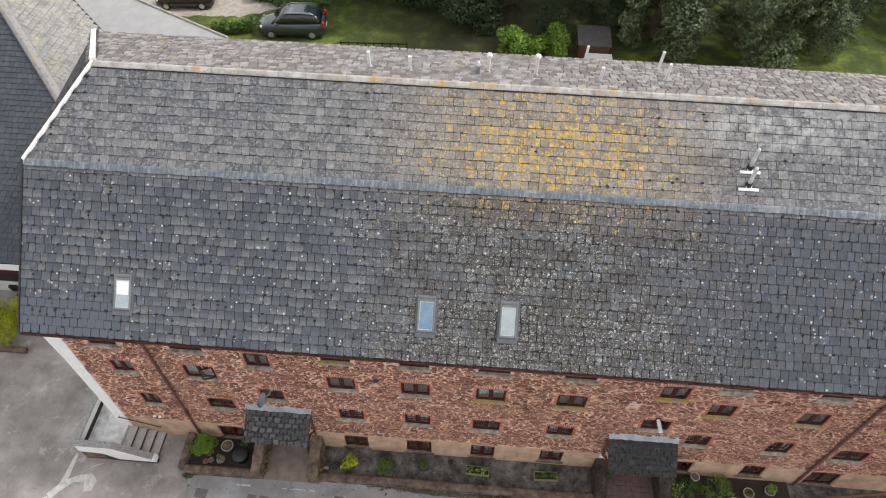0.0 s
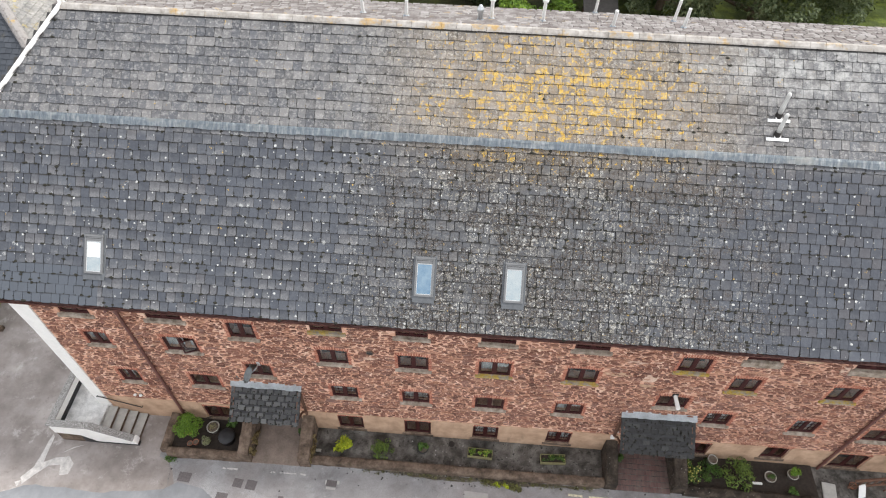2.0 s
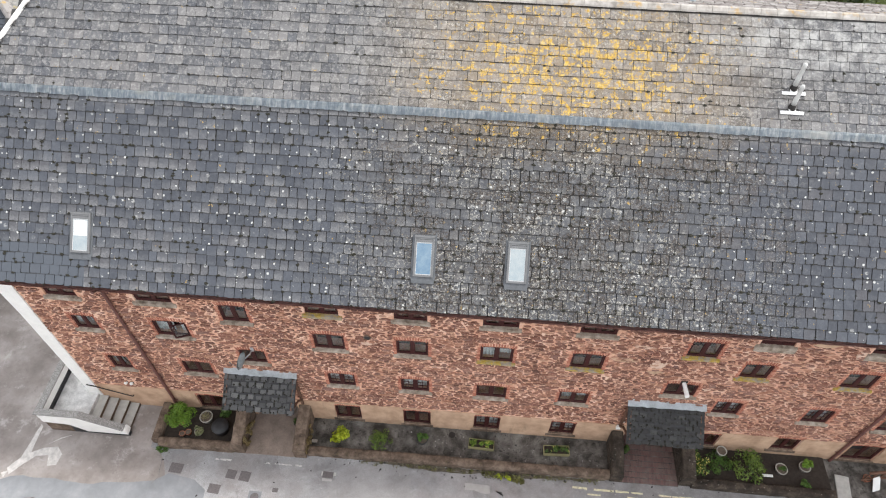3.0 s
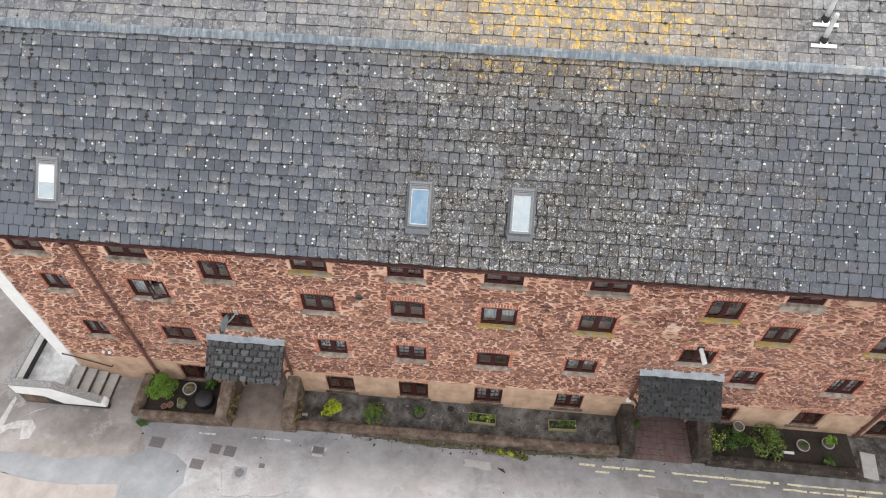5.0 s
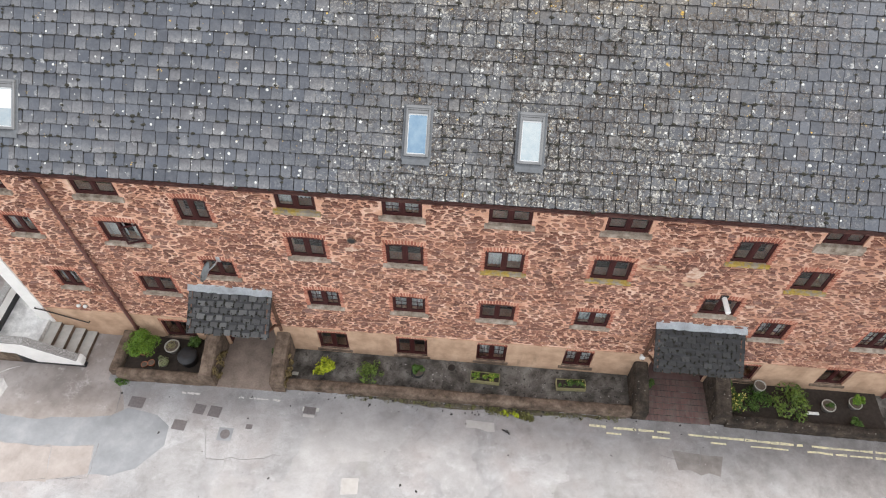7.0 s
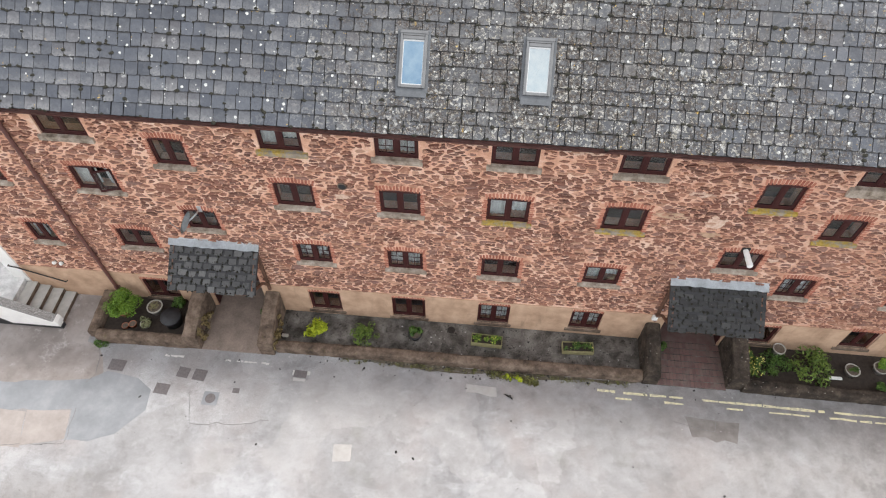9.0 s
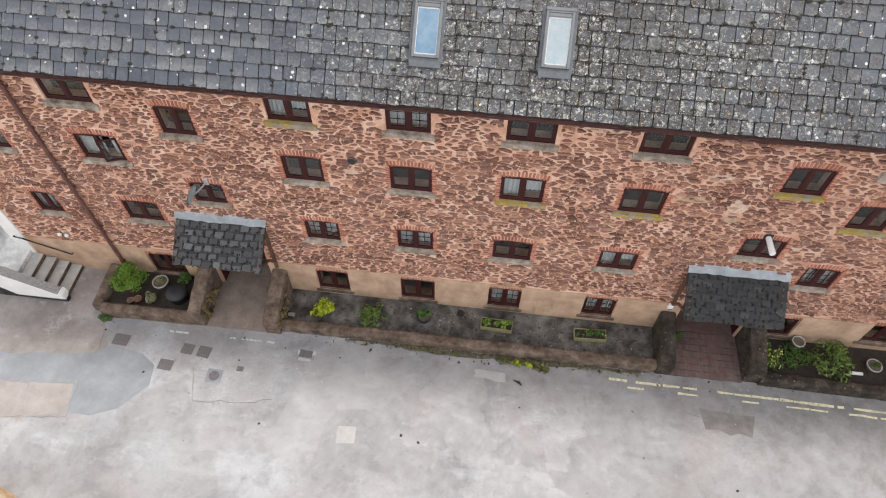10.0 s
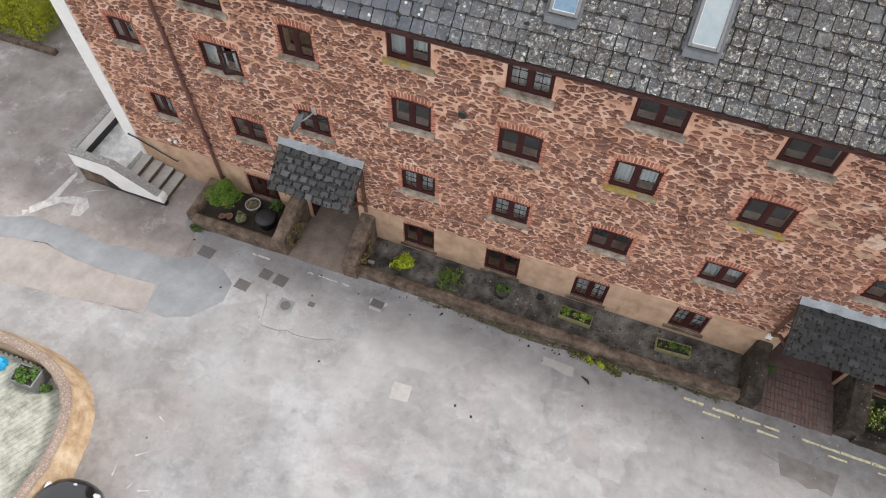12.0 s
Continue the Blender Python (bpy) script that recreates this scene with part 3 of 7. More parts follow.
def car_paint(name, c):
    n = Nodes(name, 0.25, 0.3, 0.5)
    n.colour(n.ramp(n.noise(3, 3), (0.3, tuple(v * 0.9 for v in c)), (0.7, c)))
    n.b.inputs["Coat Weight"].default_value = 1.0
    n.b.inputs["Coat Roughness"].default_value = 0.05
    return n.m


M_CAR_TEAL = car_paint("dark_teal_car_paint", (0.035, 0.055, 0.065))
M_CAR_BLACK = car_paint("black_car_paint", (0.008, 0.008, 0.010))
M_RUBBER = simple("tyre_rubber", (0.02, 0.02, 0.02), 0.85, 0, 0.3, 12, 0.3)
M_RED_LAMP = simple("red_lamp_lens", (0.45, 0.02, 0.015), 0.2, 0, 0.1, 5, 0.0)
M_CLEAR_LAMP = simple("clear_lamp_lens", (0.65, 0.66, 0.68), 0.12, 0.4, 0.1, 5, 0.0)


# ---- mesh helpers ----
def thing(name, x, y, z, label, category, group="", kind="", rz=0):
    """An empty at the base of a thing; its parts hang from it."""
    ob = new(name)
    ob.matrix_world = pose(x, y, z, 0, 0, rz)
    return tagged(ob, label, category, group, kind)


def part(name, bm, material, parent=None, label="", smooth=False):
    """Links a bmesh as one mesh object under a thing or part."""
    me = bpy.data.meshes.new(name)
    bmesh.ops.recalc_face_normals(bm, faces=bm.faces[:])
    bm.to_mesh(me)
    bm.free()
    me.materials.append(material)
    if smooth:
        me.polygons.foreach_set("use_smooth", [True] * len(me.polygons))
    ob = new(name, me)
    ob.parent = parent
    return tagged(ob, label)


def raw(name, verts, faces, material, parent=None, label=""):
    """Links plain vertex and face lists as one mesh object."""
    me = bpy.data.meshes.new(name)
    me.from_pydata(verts, [], faces)
    me.update()
    me.materials.append(material)
    ob = new(name, me)
    ob.parent = parent
    return tagged(ob, label)


def unwrapped(ob, places):
    """Gives each vertex its place on its own slate, in metres across and up from the tail."""
    me = ob.data
    layer = me.uv_layers.new(name="on_slate")
    idx = np.empty(len(me.loops), dtype=np.int32)
    me.loops.foreach_get("vertex_index", idx)
    layer.data.foreach_set("uv", np.array(places, dtype=np.float32)[idx].ravel())
    return ob


def box(x0, x1, y0, y1, z0, z1, bevel=0.0, bm=None, seg=1):
    """A box in a bmesh of its own or added to bm, with its edges worn round."""
    own = bmesh.new()
    bmesh.ops.create_cube(own, size=1)
    for v in own.verts:
        v.co = Vector((x0 + (v.co.x + 0.5) * (x1 - x0), y0 + (v.co.y + 0.5) * (y1 - y0), z0 + (v.co.z + 0.5) * (z1 - z0)))
    if bevel:
        bmesh.ops.bevel(own, geom=own.edges[:], offset=bevel, segments=seg, affect="EDGES", profile=0.6)
    return own if bm is None else merge(bm, own)


def merge(bm, other):
    me = bpy.data.meshes.new("tmp")
    other.to_mesh(me)
    other.free()
    bm.from_mesh(me)
    bpy.data.meshes.remove(me)
    return bm


def lathe(profile, n=20, bm=None):
    """A turned shape from (radius, height) pairs."""
    bm = bm or bmesh.new()
    rings = []
    for r, z in profile:
        rings.append([bm.verts.new((r * math.cos(2 * math.pi * i / n), r * math.sin(2 * math.pi * i / n), z)) for i in range(n)])
    for a, b in zip(rings, rings[1:]):
        for i in range(n):
            bm.faces.new((a[i], a[(i + 1) % n], b[(i + 1) % n], b[i]))
    bm.faces.new(rings[0][::-1])
    bm.faces.new(rings[-1])
    return bm


def tube(points, r, n=10, bm=None):
    """A round bar through the points."""
    bm = bm or bmesh.new()
    pts = [Vector(p) for p in points]
    radii = r if isinstance(r, (list, tuple)) else [r] * len(pts)
    rings = []
    for i, p in enumerate(pts):
        d = (pts[min(i + 1, len(pts) - 1)] - pts[max(i - 1, 0)]).normalized()
        u = d.orthogonal().normalized() if abs(d.z) > 0.9 else d.cross(Vector((0, 0, 1))).normalized()
        w = d.cross(u)
        rings.append([bm.verts.new(p + radii[i] * (math.cos(2 * math.pi * k / n) * u + math.sin(2 * math.pi * k / n) * w)) for k in range(n)])
    for a, b in zip(rings, rings[1:]):
        for k in range(n):
            bm.faces.new((a[k], a[(k + 1) % n], b[(k + 1) % n], b[k]))
    bm.faces.new(rings[0][::-1])
    bm.faces.new(rings[-1])
    return bm


def swept_wall(path, thick, z0, rough=0.012, seed=1, flare=0.0):
    """A low wall with a rounded, uneven top along path: (x, y, top height) rows."""
    bm = bmesh.new()
    rng = random.Random(seed)
    pts = []
    for a, b in zip(path, path[1:]):
        n = max(1, int(math.dist(a[:2], b[:2]) / 0.2))
        pts += [tuple(a[k] + (b[k] - a[k]) * i / n for k in range(3)) for i in range(n)]
    pts.append(path[-1])
    rings = []
    for i, p in enumerate(pts):
        a, b = pts[max(i - 1, 0)], pts[min(i + 1, len(pts) - 1)]
        d = Vector((b[0] - a[0], b[1] - a[1], 0)).normalized()
        s = Vector((-d.y, d.x, 0))
        h = thick / 2
        top = p[2] + rng.uniform(-rough, rough)
        r = min(0.09, h * 0.6)
        prof = [(-h, z0), (-h, top - r), (-h + r * 0.3, top - r * 0.3), (-h + r, top), (h - r, top), (h - r * 0.3, top - r * 0.3), (h, top - r), (h + flare, z0)]
        rings.append([bm.verts.new(Vector((p[0], p[1], 0)) + s * (o + rng.uniform(-rough, rough)) + Vector((0, 0, z))) for o, z in prof])
    for a, b in zip(rings, rings[1:]):
        for k in range(7):
            bm.faces.new((a[k], a[k + 1], b[k + 1], b[k]))
    bm.faces.new(rings[0])
    bm.faces.new(rings[-1][::-1])
    return bm


def sheet(outline, z, thick=0.004):
    """A thin flat layer lying on the ground, from its outline."""
    bm = bmesh.new()
    vs = [bm.verts.new((x, y, z)) for x, y in outline]
    f = bm.faces.new(vs)
    out = bmesh.ops.extrude_face_region(bm, geom=[f])
    for v in out["geom"]:
        if isinstance(v, bmesh.types.BMVert):
            v.co.z += thick
    return bm


def ragged(outline, amount, seed, step=0.35):
    """The outline with its edges broken up unevenly."""
    rng = random.Random(seed)
    res = []
    for a, b in zip(outline, outline[1:] + outline[:1]):
        n = max(1, int(math.dist(a, b) / step))
        for i in range(n):
            f = i / n
            res.append((a[0] + (b[0] - a[0]) * f + rng.uniform(-amount, amount), a[1] + (b[1] - a[1]) * f + rng.uniform(-amount, amount)))
    return res


def leaves(clumps, count, size, seed, flat=0.5):
    """Vertex and face lists of many small folded leaves strewn through clumps (x, y, z, radius)."""
    rng = np.random.default_rng(seed)
    weights = np.array([c[3] ** 2 for c in clumps])
    which = rng.choice(len(clumps), count, p=weights / weights.sum())
    cs = np.array(clumps)[which]
    d = rng.normal(size=(count, 3))
    d /= np.linalg.norm(d, axis=1)[:, None]
    rad = cs[:, 3] * rng.uniform(0.45, 1.05, count) ** 0.6
    p = cs[:, :3] + d * rad[:, None] * np.array([1, 1, 0.85])
    nrm = d * 0.7 + rng.normal(size=(count, 3)) * 0.55 + np.array([0, 0, flat])
    nrm /= np.linalg.norm(nrm, axis=1)[:, None]
    u = np.cross(nrm, rng.normal(size=(count, 3)))
    u /= np.linalg.norm(u, axis=1)[:, None]
    w = np.cross(nrm, u)
    s = (size * rng.uniform(0.6, 1.35, count))[:, None]
    quads = np.stack([p - u * s, p - w * s * 0.42 + nrm * s * 0.12, p + u * s, p + w * s * 0.42 + nrm * s * 0.12], 1)
    verts = quads.reshape(-1, 3)
    faces = np.arange(count * 4).reshape(-1, 4)
    return verts.tolist(), faces.tolist()


# ---- ground ----
bm = bmesh.new()
for x, y in ((-400, -400), (400, -400), (400, 400), (-400, 400)):
    bm.verts.new((x, y, 0))
bm.faces.new(bm.verts[:])
ground = part("ground", bm, M_ROAD)
tagged(ground, "worn grey asphalt yard with pale dry patches", "ground", "", "structure")

# ---- the mill ----
XL, XR = -16.82, 26.0
EAVE_Y, EAVE_Z = -0.42, 8.95
MID_Y, MID_Z = 3.88, 12.93
RIDGE_Y, RIDGE_Z = 6.80, 14.90
BACK_Y, BACK_Z = 13.55, 11.52
RIDGE_XL = -14.84
mill = thing("mill_building", 0, 0, 0, "long four-storey red rubble stone mill with a slate mansard roof", "building")

# windows: left, right, sill height, head height, brick arch, look
WINDOWS = [
    (-15.05, -14.00, 7.70, 8.62, 0, "net"), (-12.10, -10.88, 7.72, 8.62, 0, "dark"), (-6.62, -5.54, 7.71, 8.62, 0, "net"), (-3.79, -2.73, 7.73, 8.62, 0, "lead"),
    (-1.00, 0.13, 7.74, 8.62, 0, "dark"), (2.01, 3.15, 7.74, 8.62, 0, "dark"), (7.45, 8.50, 7.84, 8.62, 0, "dark"), (10.81, 11.90, 7.76, 8.62, 0, "dark"),
    (-9.46, -8.54, 6.91, 7.82, 1, "dark"), (5.50, 6.50, 6.83, 7.72, 1, "dark"),
    (-14.82, -13.98, 5.77, 6.56, 1, "net"), (-12.02, -10.82, 5.69, 6.60, 1, "open"),
    (-6.59, -5.52, 5.61, 6.51, 1, "dark"), (-3.80, -2.71, 5.61, 6.50, 1, "dark"), (-1.00, 0.12, 5.60, 6.50, 1, "net"), (2.00, 3.10, 5.59, 6.50, 1, "dark"),
    (7.50, 8.45, 5.77, 6.64, 1, "dark"), (10.80, 11.83, 5.60, 6.52, 1, "dark"), (14.00, 15.10, 5.57, 6.49, 1, "dark"),
    (-14.57, -13.78, 3.05, 3.94, 1, "net"), (-11.80, -10.69, 3.11, 3.96, 1, "dark"), (-9.42, -8.46, 4.27, 5.08, 1, "dark"),
    (-6.42, -5.40, 3.03, 3.88, 1, "lead"), (-3.74, -2.69, 3.02, 3.88, 1, "lead"), (-1.00, 0.11, 2.98, 3.84, 1, "dark"), (1.97, 3.03, 3.02, 3.84, 1, "net"),
    (5.45, 6.54, 4.22, 5.02, 1, "dark"), (7.45, 8.40, 3.10, 3.99, 1, "lead"), (10.65, 11.60, 2.97, 3.94, 1, "lead"), (13.40, 14.65, 2.72, 3.64, 1, "dark"),
    (-12.00, -10.85, 0.24, 1.26, 1, "dark"), (-6.45, -5.41, 0.29, 1.30, 1, "dark"), (-3.74, -2.66, 0.25, 1.32, 1, "dark"), (-0.96, 0.06, 0.29, 1.32, 1, "lead"),
    (2.00, 2.98, 0.39, 1.36, 1, "lead"), (7.50, 8.45, 0.37, 1.34, 1, "dark"), (10.50, 11.45, 0.54, 1.48, 1, "dark"), (13.30, 14.60, 0.15, 1.37, 1, "dark"),
]
GOLD_SILLS = {2, 9, 14, 15, 16, 17, 18}
DOORS = [(-9.70, -7.95, 0.0, 2.30), (4.90, 6.90, 0.0, 2.30)]      # wide openings of the recessed porches
RISE = 0.055
openings = [(a, b, c, d + (RISE if arch else 0)) for a, b, c, d, arch, _ in WINDOWS] + DOORS


def pierced(x0, x1, z0, z1, y_front, y_back, holes):
    """An upright wall slab with rectangular openings cut through, and their reveals."""
    holes = [(max(a, x0), min(b, x1), max(c, z0), min(d, z1)) for a, b, c, d in holes if a < x1 and b > x0 and c < z1 and d > z0]
    xs = sorted({x0, x1, *[h[0] for h in holes], *[h[1] for h in holes]})
    zs = sorted({z0, z1, *[h[2] for h in holes], *[h[3] for h in holes]})

    def solid(i, k):
        if not (0 <= i < len(xs) - 1 and 0 <= k < len(zs) - 1):
            return False
        cx, cz = (xs[i] + xs[i + 1]) / 2, (zs[k] + zs[k + 1]) / 2
        return not any(a < cx < b and c < cz < d for a, b, c, d in holes)

    bm, seen = bmesh.new(), {}

    def v(i, k, y):
        if (i, k, y) not in seen:
            seen[(i, k, y)] = bm.verts.new((xs[i], y, zs[k]))
        return seen[(i, k, y)]

    for i in range(len(xs) - 1):
        for k in range(len(zs) - 1):
            if not solid(i, k):
                continue
            for y in (y_front, y_back):
                bm.faces.new((v(i, k, y), v(i + 1, k, y), v(i + 1, k + 1, y), v(i, k + 1, y)))
            for di, dk, a, b in ((-1, 0, (i, k), (i, k + 1)), (1, 0, (i + 1, k), (i + 1, k + 1)), (0, -1, (i, k), (i + 1, k)), (0, 1, (i, k + 1), (i + 1, k + 1))):
                if not solid(i + di, k + dk):
                    bm.faces.new((v(*a, y_front), v(*b, y_front), v(*b, y_back), v(*a, y_back)))
    return bm


front_wall = part("front_wall", pierced(-16.1, XR, -0.3, 9.15, 0.0, 0.45, openings), M_MORTAR, mill, "red-brown rubble stone in salmon lime mortar")
PLINTH_TOP = 1.58
part("plinth", pierced(-15.9, XR, -0.3, PLINTH_TOP, -0.03, -0.002, [(a, b, c, d + 0.13) if d < 1.6 else (a, b, c, d) for a, b, c, d in openings]), M_RENDER, front_wall, "peach painted render band")

# walls that close the building, and its floors
part("back_wall", box(-16.3, XR, 13.0, 13.4, -0.3, 11.5), M_MORTAR, mill)
part("end_wall", box(XR - 0.4, XR, 0.46, 12.99, -0.3, 11.4), M_MORTAR, mill)
bm = bmesh.new()
for x in (-16.3, -15.9):
    bm.faces.new([bm.verts.new((x, y, z)) for y, z in ((0.46, -0.3), (12.99, -0.3), (12.99, 11.2), (9.0, 11.0), (MID_Y, 12.5), (0.46, 9.15))])
r1, r2 = [f.verts[:] for f in bm.faces]
for i in range(6):
    bm.faces.new((r1[i], r1[(i + 1) % 6], r2[(i + 1) % 6], r2[i]))
part("gable_wall", bm, M_WHITE, mill, "white painted gable wall")
# pale and ochre mortar patches smeared over the stones
patch_rng = random.Random(15)
for x0, x1, z0, z1, m in ((3.85, 4.50, 7.12, 7.32, M_PALE_MORTAR), (4.45, 5.12, 5.95, 6.48, M_PALE_MORTAR), (4.53, 5.10, 5.58, 5.84, M_RENDER), (-5.05, -4.35, 6.05, 6.30, M_PALE_MORTAR), (6.65, 6.95, 4.70, 4.95, M_PALE_MORTAR),
                          (3.15, 4.30, 6.20, 6.50, M_RENDER), (8.9, 9.9, 7.9, 8.3, M_RENDER), (-1.7, -1.1, 8.30, 8.62, M_PALE_MORTAR), (0.5, 1.7, 8.25, 8.60, M_PALE_MORTAR), (10.4, 10.75, 7.4, 7.95, M_PALE_MORTAR)):
    bm = bmesh.new()
    n = 16
    ring = []
    for i in range(n):
        a = 2 * math.pi * i / n
        k = patch_rng.uniform(0.65, 1.1)
        ring.append(((x0 + x1) / 2 + (x1 - x0) / 2 * math.cos(a) * k, (z0 + z1) / 2 + (z1 - z0) / 2 * math.sin(a) * k))
    lo_ = [bm.verts.new((x, -0.004, z)) for x, z in ring]
    cx, cz = (x0 + x1) / 2, (z0 + z1) / 2
    hi_ = [bm.verts.new((cx + (x - cx) * 0.9, -0.034, cz + (z - cz) * 0.85)) for x, z in ring]
    bm.faces.new(hi_)
    for i in range(n):
        bm.faces.new((lo_[i], lo_[(i + 1) % n], hi_[(i + 1) % n], hi_[i]))
    part("mortar_patch", bm, m, front_wall)
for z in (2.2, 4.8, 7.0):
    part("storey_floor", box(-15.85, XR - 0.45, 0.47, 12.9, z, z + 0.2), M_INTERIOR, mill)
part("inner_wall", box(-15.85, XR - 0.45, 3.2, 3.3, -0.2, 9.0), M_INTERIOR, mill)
# white painted strip at the corner, a little wider under the eaves
bm = bmesh.new()
for y in (0.1, -0.05):
    bm.faces.new([bm.verts.new((x, y, z)) for x, z in ((-16.43, -0.2), (-15.97, -0.2), (-15.98, 5.0), (-15.95, 8.75), (-16.78, 8.75), (-16.60, 8.2), (-16.50, 6.5))])
r1, r2 = [f.verts[:] for f in bm.faces]
for i in range(7):
    bm.faces.new((r1[i], r1[(i + 1) % 7], r2[(i + 1) % 7], r2[i]))
part("corner_pier", bm, M_WHITE, mill, "white painted corner strip")

# rubble stones: an uneven net of cells, shrunk to leave wide joints
rng = random.Random(5)
SX, SZ = 0.205, 0.090
STONE_END = XR - 0.08
seeds = {}
nx, nz = int((STONE_END + 16.4) / SX), int((9.2 - PLINTH_TOP) / SZ)
for i in range(-1, nx + 2):
    for k in range(-1, nz + 2):
        if rng.random() < 0.34 + 0.22 * noise.noise(Vector((i * SX * 0.55, 7.7, k * SZ * 0.8))):      # some stones spread over their neighbour's place
            continue
        seeds[(i, k)] = (-16.3 + (i + 0.5 * (k % 2) + rng.uniform(-0.5, 0.5)) * SX, PLINTH_TOP + (k + 0.5 + rng.uniform(-0.46, 0.46)) * SZ)
keep_clear = [(a - 0.075, b + 0.075, c - (0.15 if z_arch else 0.21), d + (0.18 if z_arch else 0.01)) for (a, b, c, d), z_arch in zip(openings, [w[4] for w in WINDOWS] + [0, 0])]


def clip(poly, px, pz, qx, qz):
    """The part of poly nearer to p than to q, in a measure that counts heights double."""
    mx, mz = (px + qx) / 2, (pz + qz) / 2
    nx_, nz_ = qx - px, (qz - pz) * 6.6
    res = []
    for (ax, az), (bx, bz) in zip(poly, poly[1:] + poly[:1]):
        da, db = (ax - mx) * nx_ + (az - mz) * nz_, (bx - mx) * nx_ + (bz - mz) * nz_
        if da <= 0:
            res.append((ax, az))
        if da * db < 0:
            f = da / (da - db)
            res.append((ax + (bx - ax) * f, az + (bz - az) * f))
    return res


stone_verts, stone_faces, near_stones = [], [], []
for (i, k), (sx, sz) in seeds.items():
    if not (-15.93 < sx < STONE_END and PLINTH_TOP + 0.05 < sz < 9.0):
        continue
    if any(a < sx < b and c < sz < d for a, b, c, d in keep_clear):
        continue
    poly = [(sx - 0.5, sz - 0.3), (sx + 0.5, sz - 0.3), (sx + 0.5, sz + 0.3), (sx - 0.5, sz + 0.3)]
    for di in (-3, -2, -1, 0, 1, 2, 3):
        for dk in (-3, -2, -1, 0, 1, 2, 3):
            if (di or dk) and (i + di, k + dk) in seeds:
                poly = clip(poly, sx, sz, *seeds[(i + di, k + dk)])
    if len(poly) < 3:
        continue
    cx, cz = sum(p[0] for p in poly) / len(poly), sum(p[1] for p in poly) / len(poly)
    lush = noise.noise(Vector((cx * 0.8, 3.1, cz * 1.1))) * 0.16
    shrink = min(0.93, rng.choice((0.58, 0.70, 0.76, 0.80, 0.84, 0.88, 0.92)) - max(lush, -0.08))
    rim = []
    for px, pz in poly:
        f = shrink * rng.uniform(0.80, 1.08)
        rim.append((cx + (px - cx) * f, cz + (pz - cz) * f * 0.97))
    rim = [(min(max(px, -15.96), STONE_END), max(pz, PLINTH_TOP + 0.02)) for px, pz in rim]
    for a, b, c, d in keep_clear:        # stones stop short at openings
        if a < cx + 0.3 and b > cx - 0.3 and c < cz + 0.2 and d > cz - 0.2:
            if cx <= a:
                rim = [(min(px, a), pz) for px, pz in rim]
            elif cx >= b:
                rim = [(max(px, b), pz) for px, pz in rim]
            elif cz >= d:
                rim = [(px, max(pz, d)) for px, pz in rim]
            elif cz <= c:
                rim = [(px, min(pz, c)) for px, pz in rim]
    if any(a < cx < b and c < cz < d for a, b, c, d in keep_clear):
        continue
    proud = rng.choice((0.012, 0.020, 0.028, 0.040, 0.052))
    n = len(rim)
    vs = [(px, 0.004, pz) for px, pz in rim] + [(cx + (px - cx) * 0.84 + rng.uniform(-.006, .006), -proud + rng.uniform(-.004, .004), cz + (pz - cz) * 0.80) for px, pz in rim]
    fs = [(j, (j + 1) % n, n + (j + 1) % n, n + j) for j in range(n)] + [tuple(range(n, 2 * n))]
    if -6.9 < cx < -0.3 and 2.0 < cz < 4.6 and len(near_stones) < 300 and abs(cz - 3.3) < 1.3:
        near_stones.append((vs, fs))
    else:
        o = len(stone_verts)
        stone_verts += vs
        stone_faces += [tuple(o + j for j in f) for f in fs]
rest = raw("rubble_stonework", stone_verts, stone_faces, M_STONE, front_wall)
tagged(rest, kind="stuff")

# windows
brick_me = bpy.data.meshes.new("brick")
bm = box(-0.029, 0.029, -0.016, 0.2, 0, 0.19, 0.006)
bm.to_mesh(brick_me)
bm.free()
brick_me.materials.append(M_BRICK)
jamb_me = bpy.data.meshes.new("brick")
bm = box(-0.036, 0.060, -0.010, 0.043, -0.033, 0.033, 0.006)
bm.to_mesh(jamb_me)
bm.free()
jamb_me.materials.append(M_BRICK)
open_angle = 20


def glazing(parent, x0, x1, z0, z1, y, lead):
    """One casement's pane with, where leaded, its bars."""
    pane = part("pane", box(x0, x1, y, y + 0.006, z0, z1), M_GLASS, parent)
    pane.visible_shadow = False
    if lead:
        for i in (1, 2):
            z = z0 + (z1 - z0) * i / 3
            part("glazing_bar", box(x0, x1, y - 0.012, y + 0.001, z - 0.008, z + 0.008), M_FRAME, parent)
        part("glazing_bar", box((x0 + x1) / 2 - 0.008, (x0 + x1) / 2 + 0.008, y - 0.013, y + 0.001, z0, z1), M_FRAME, parent)


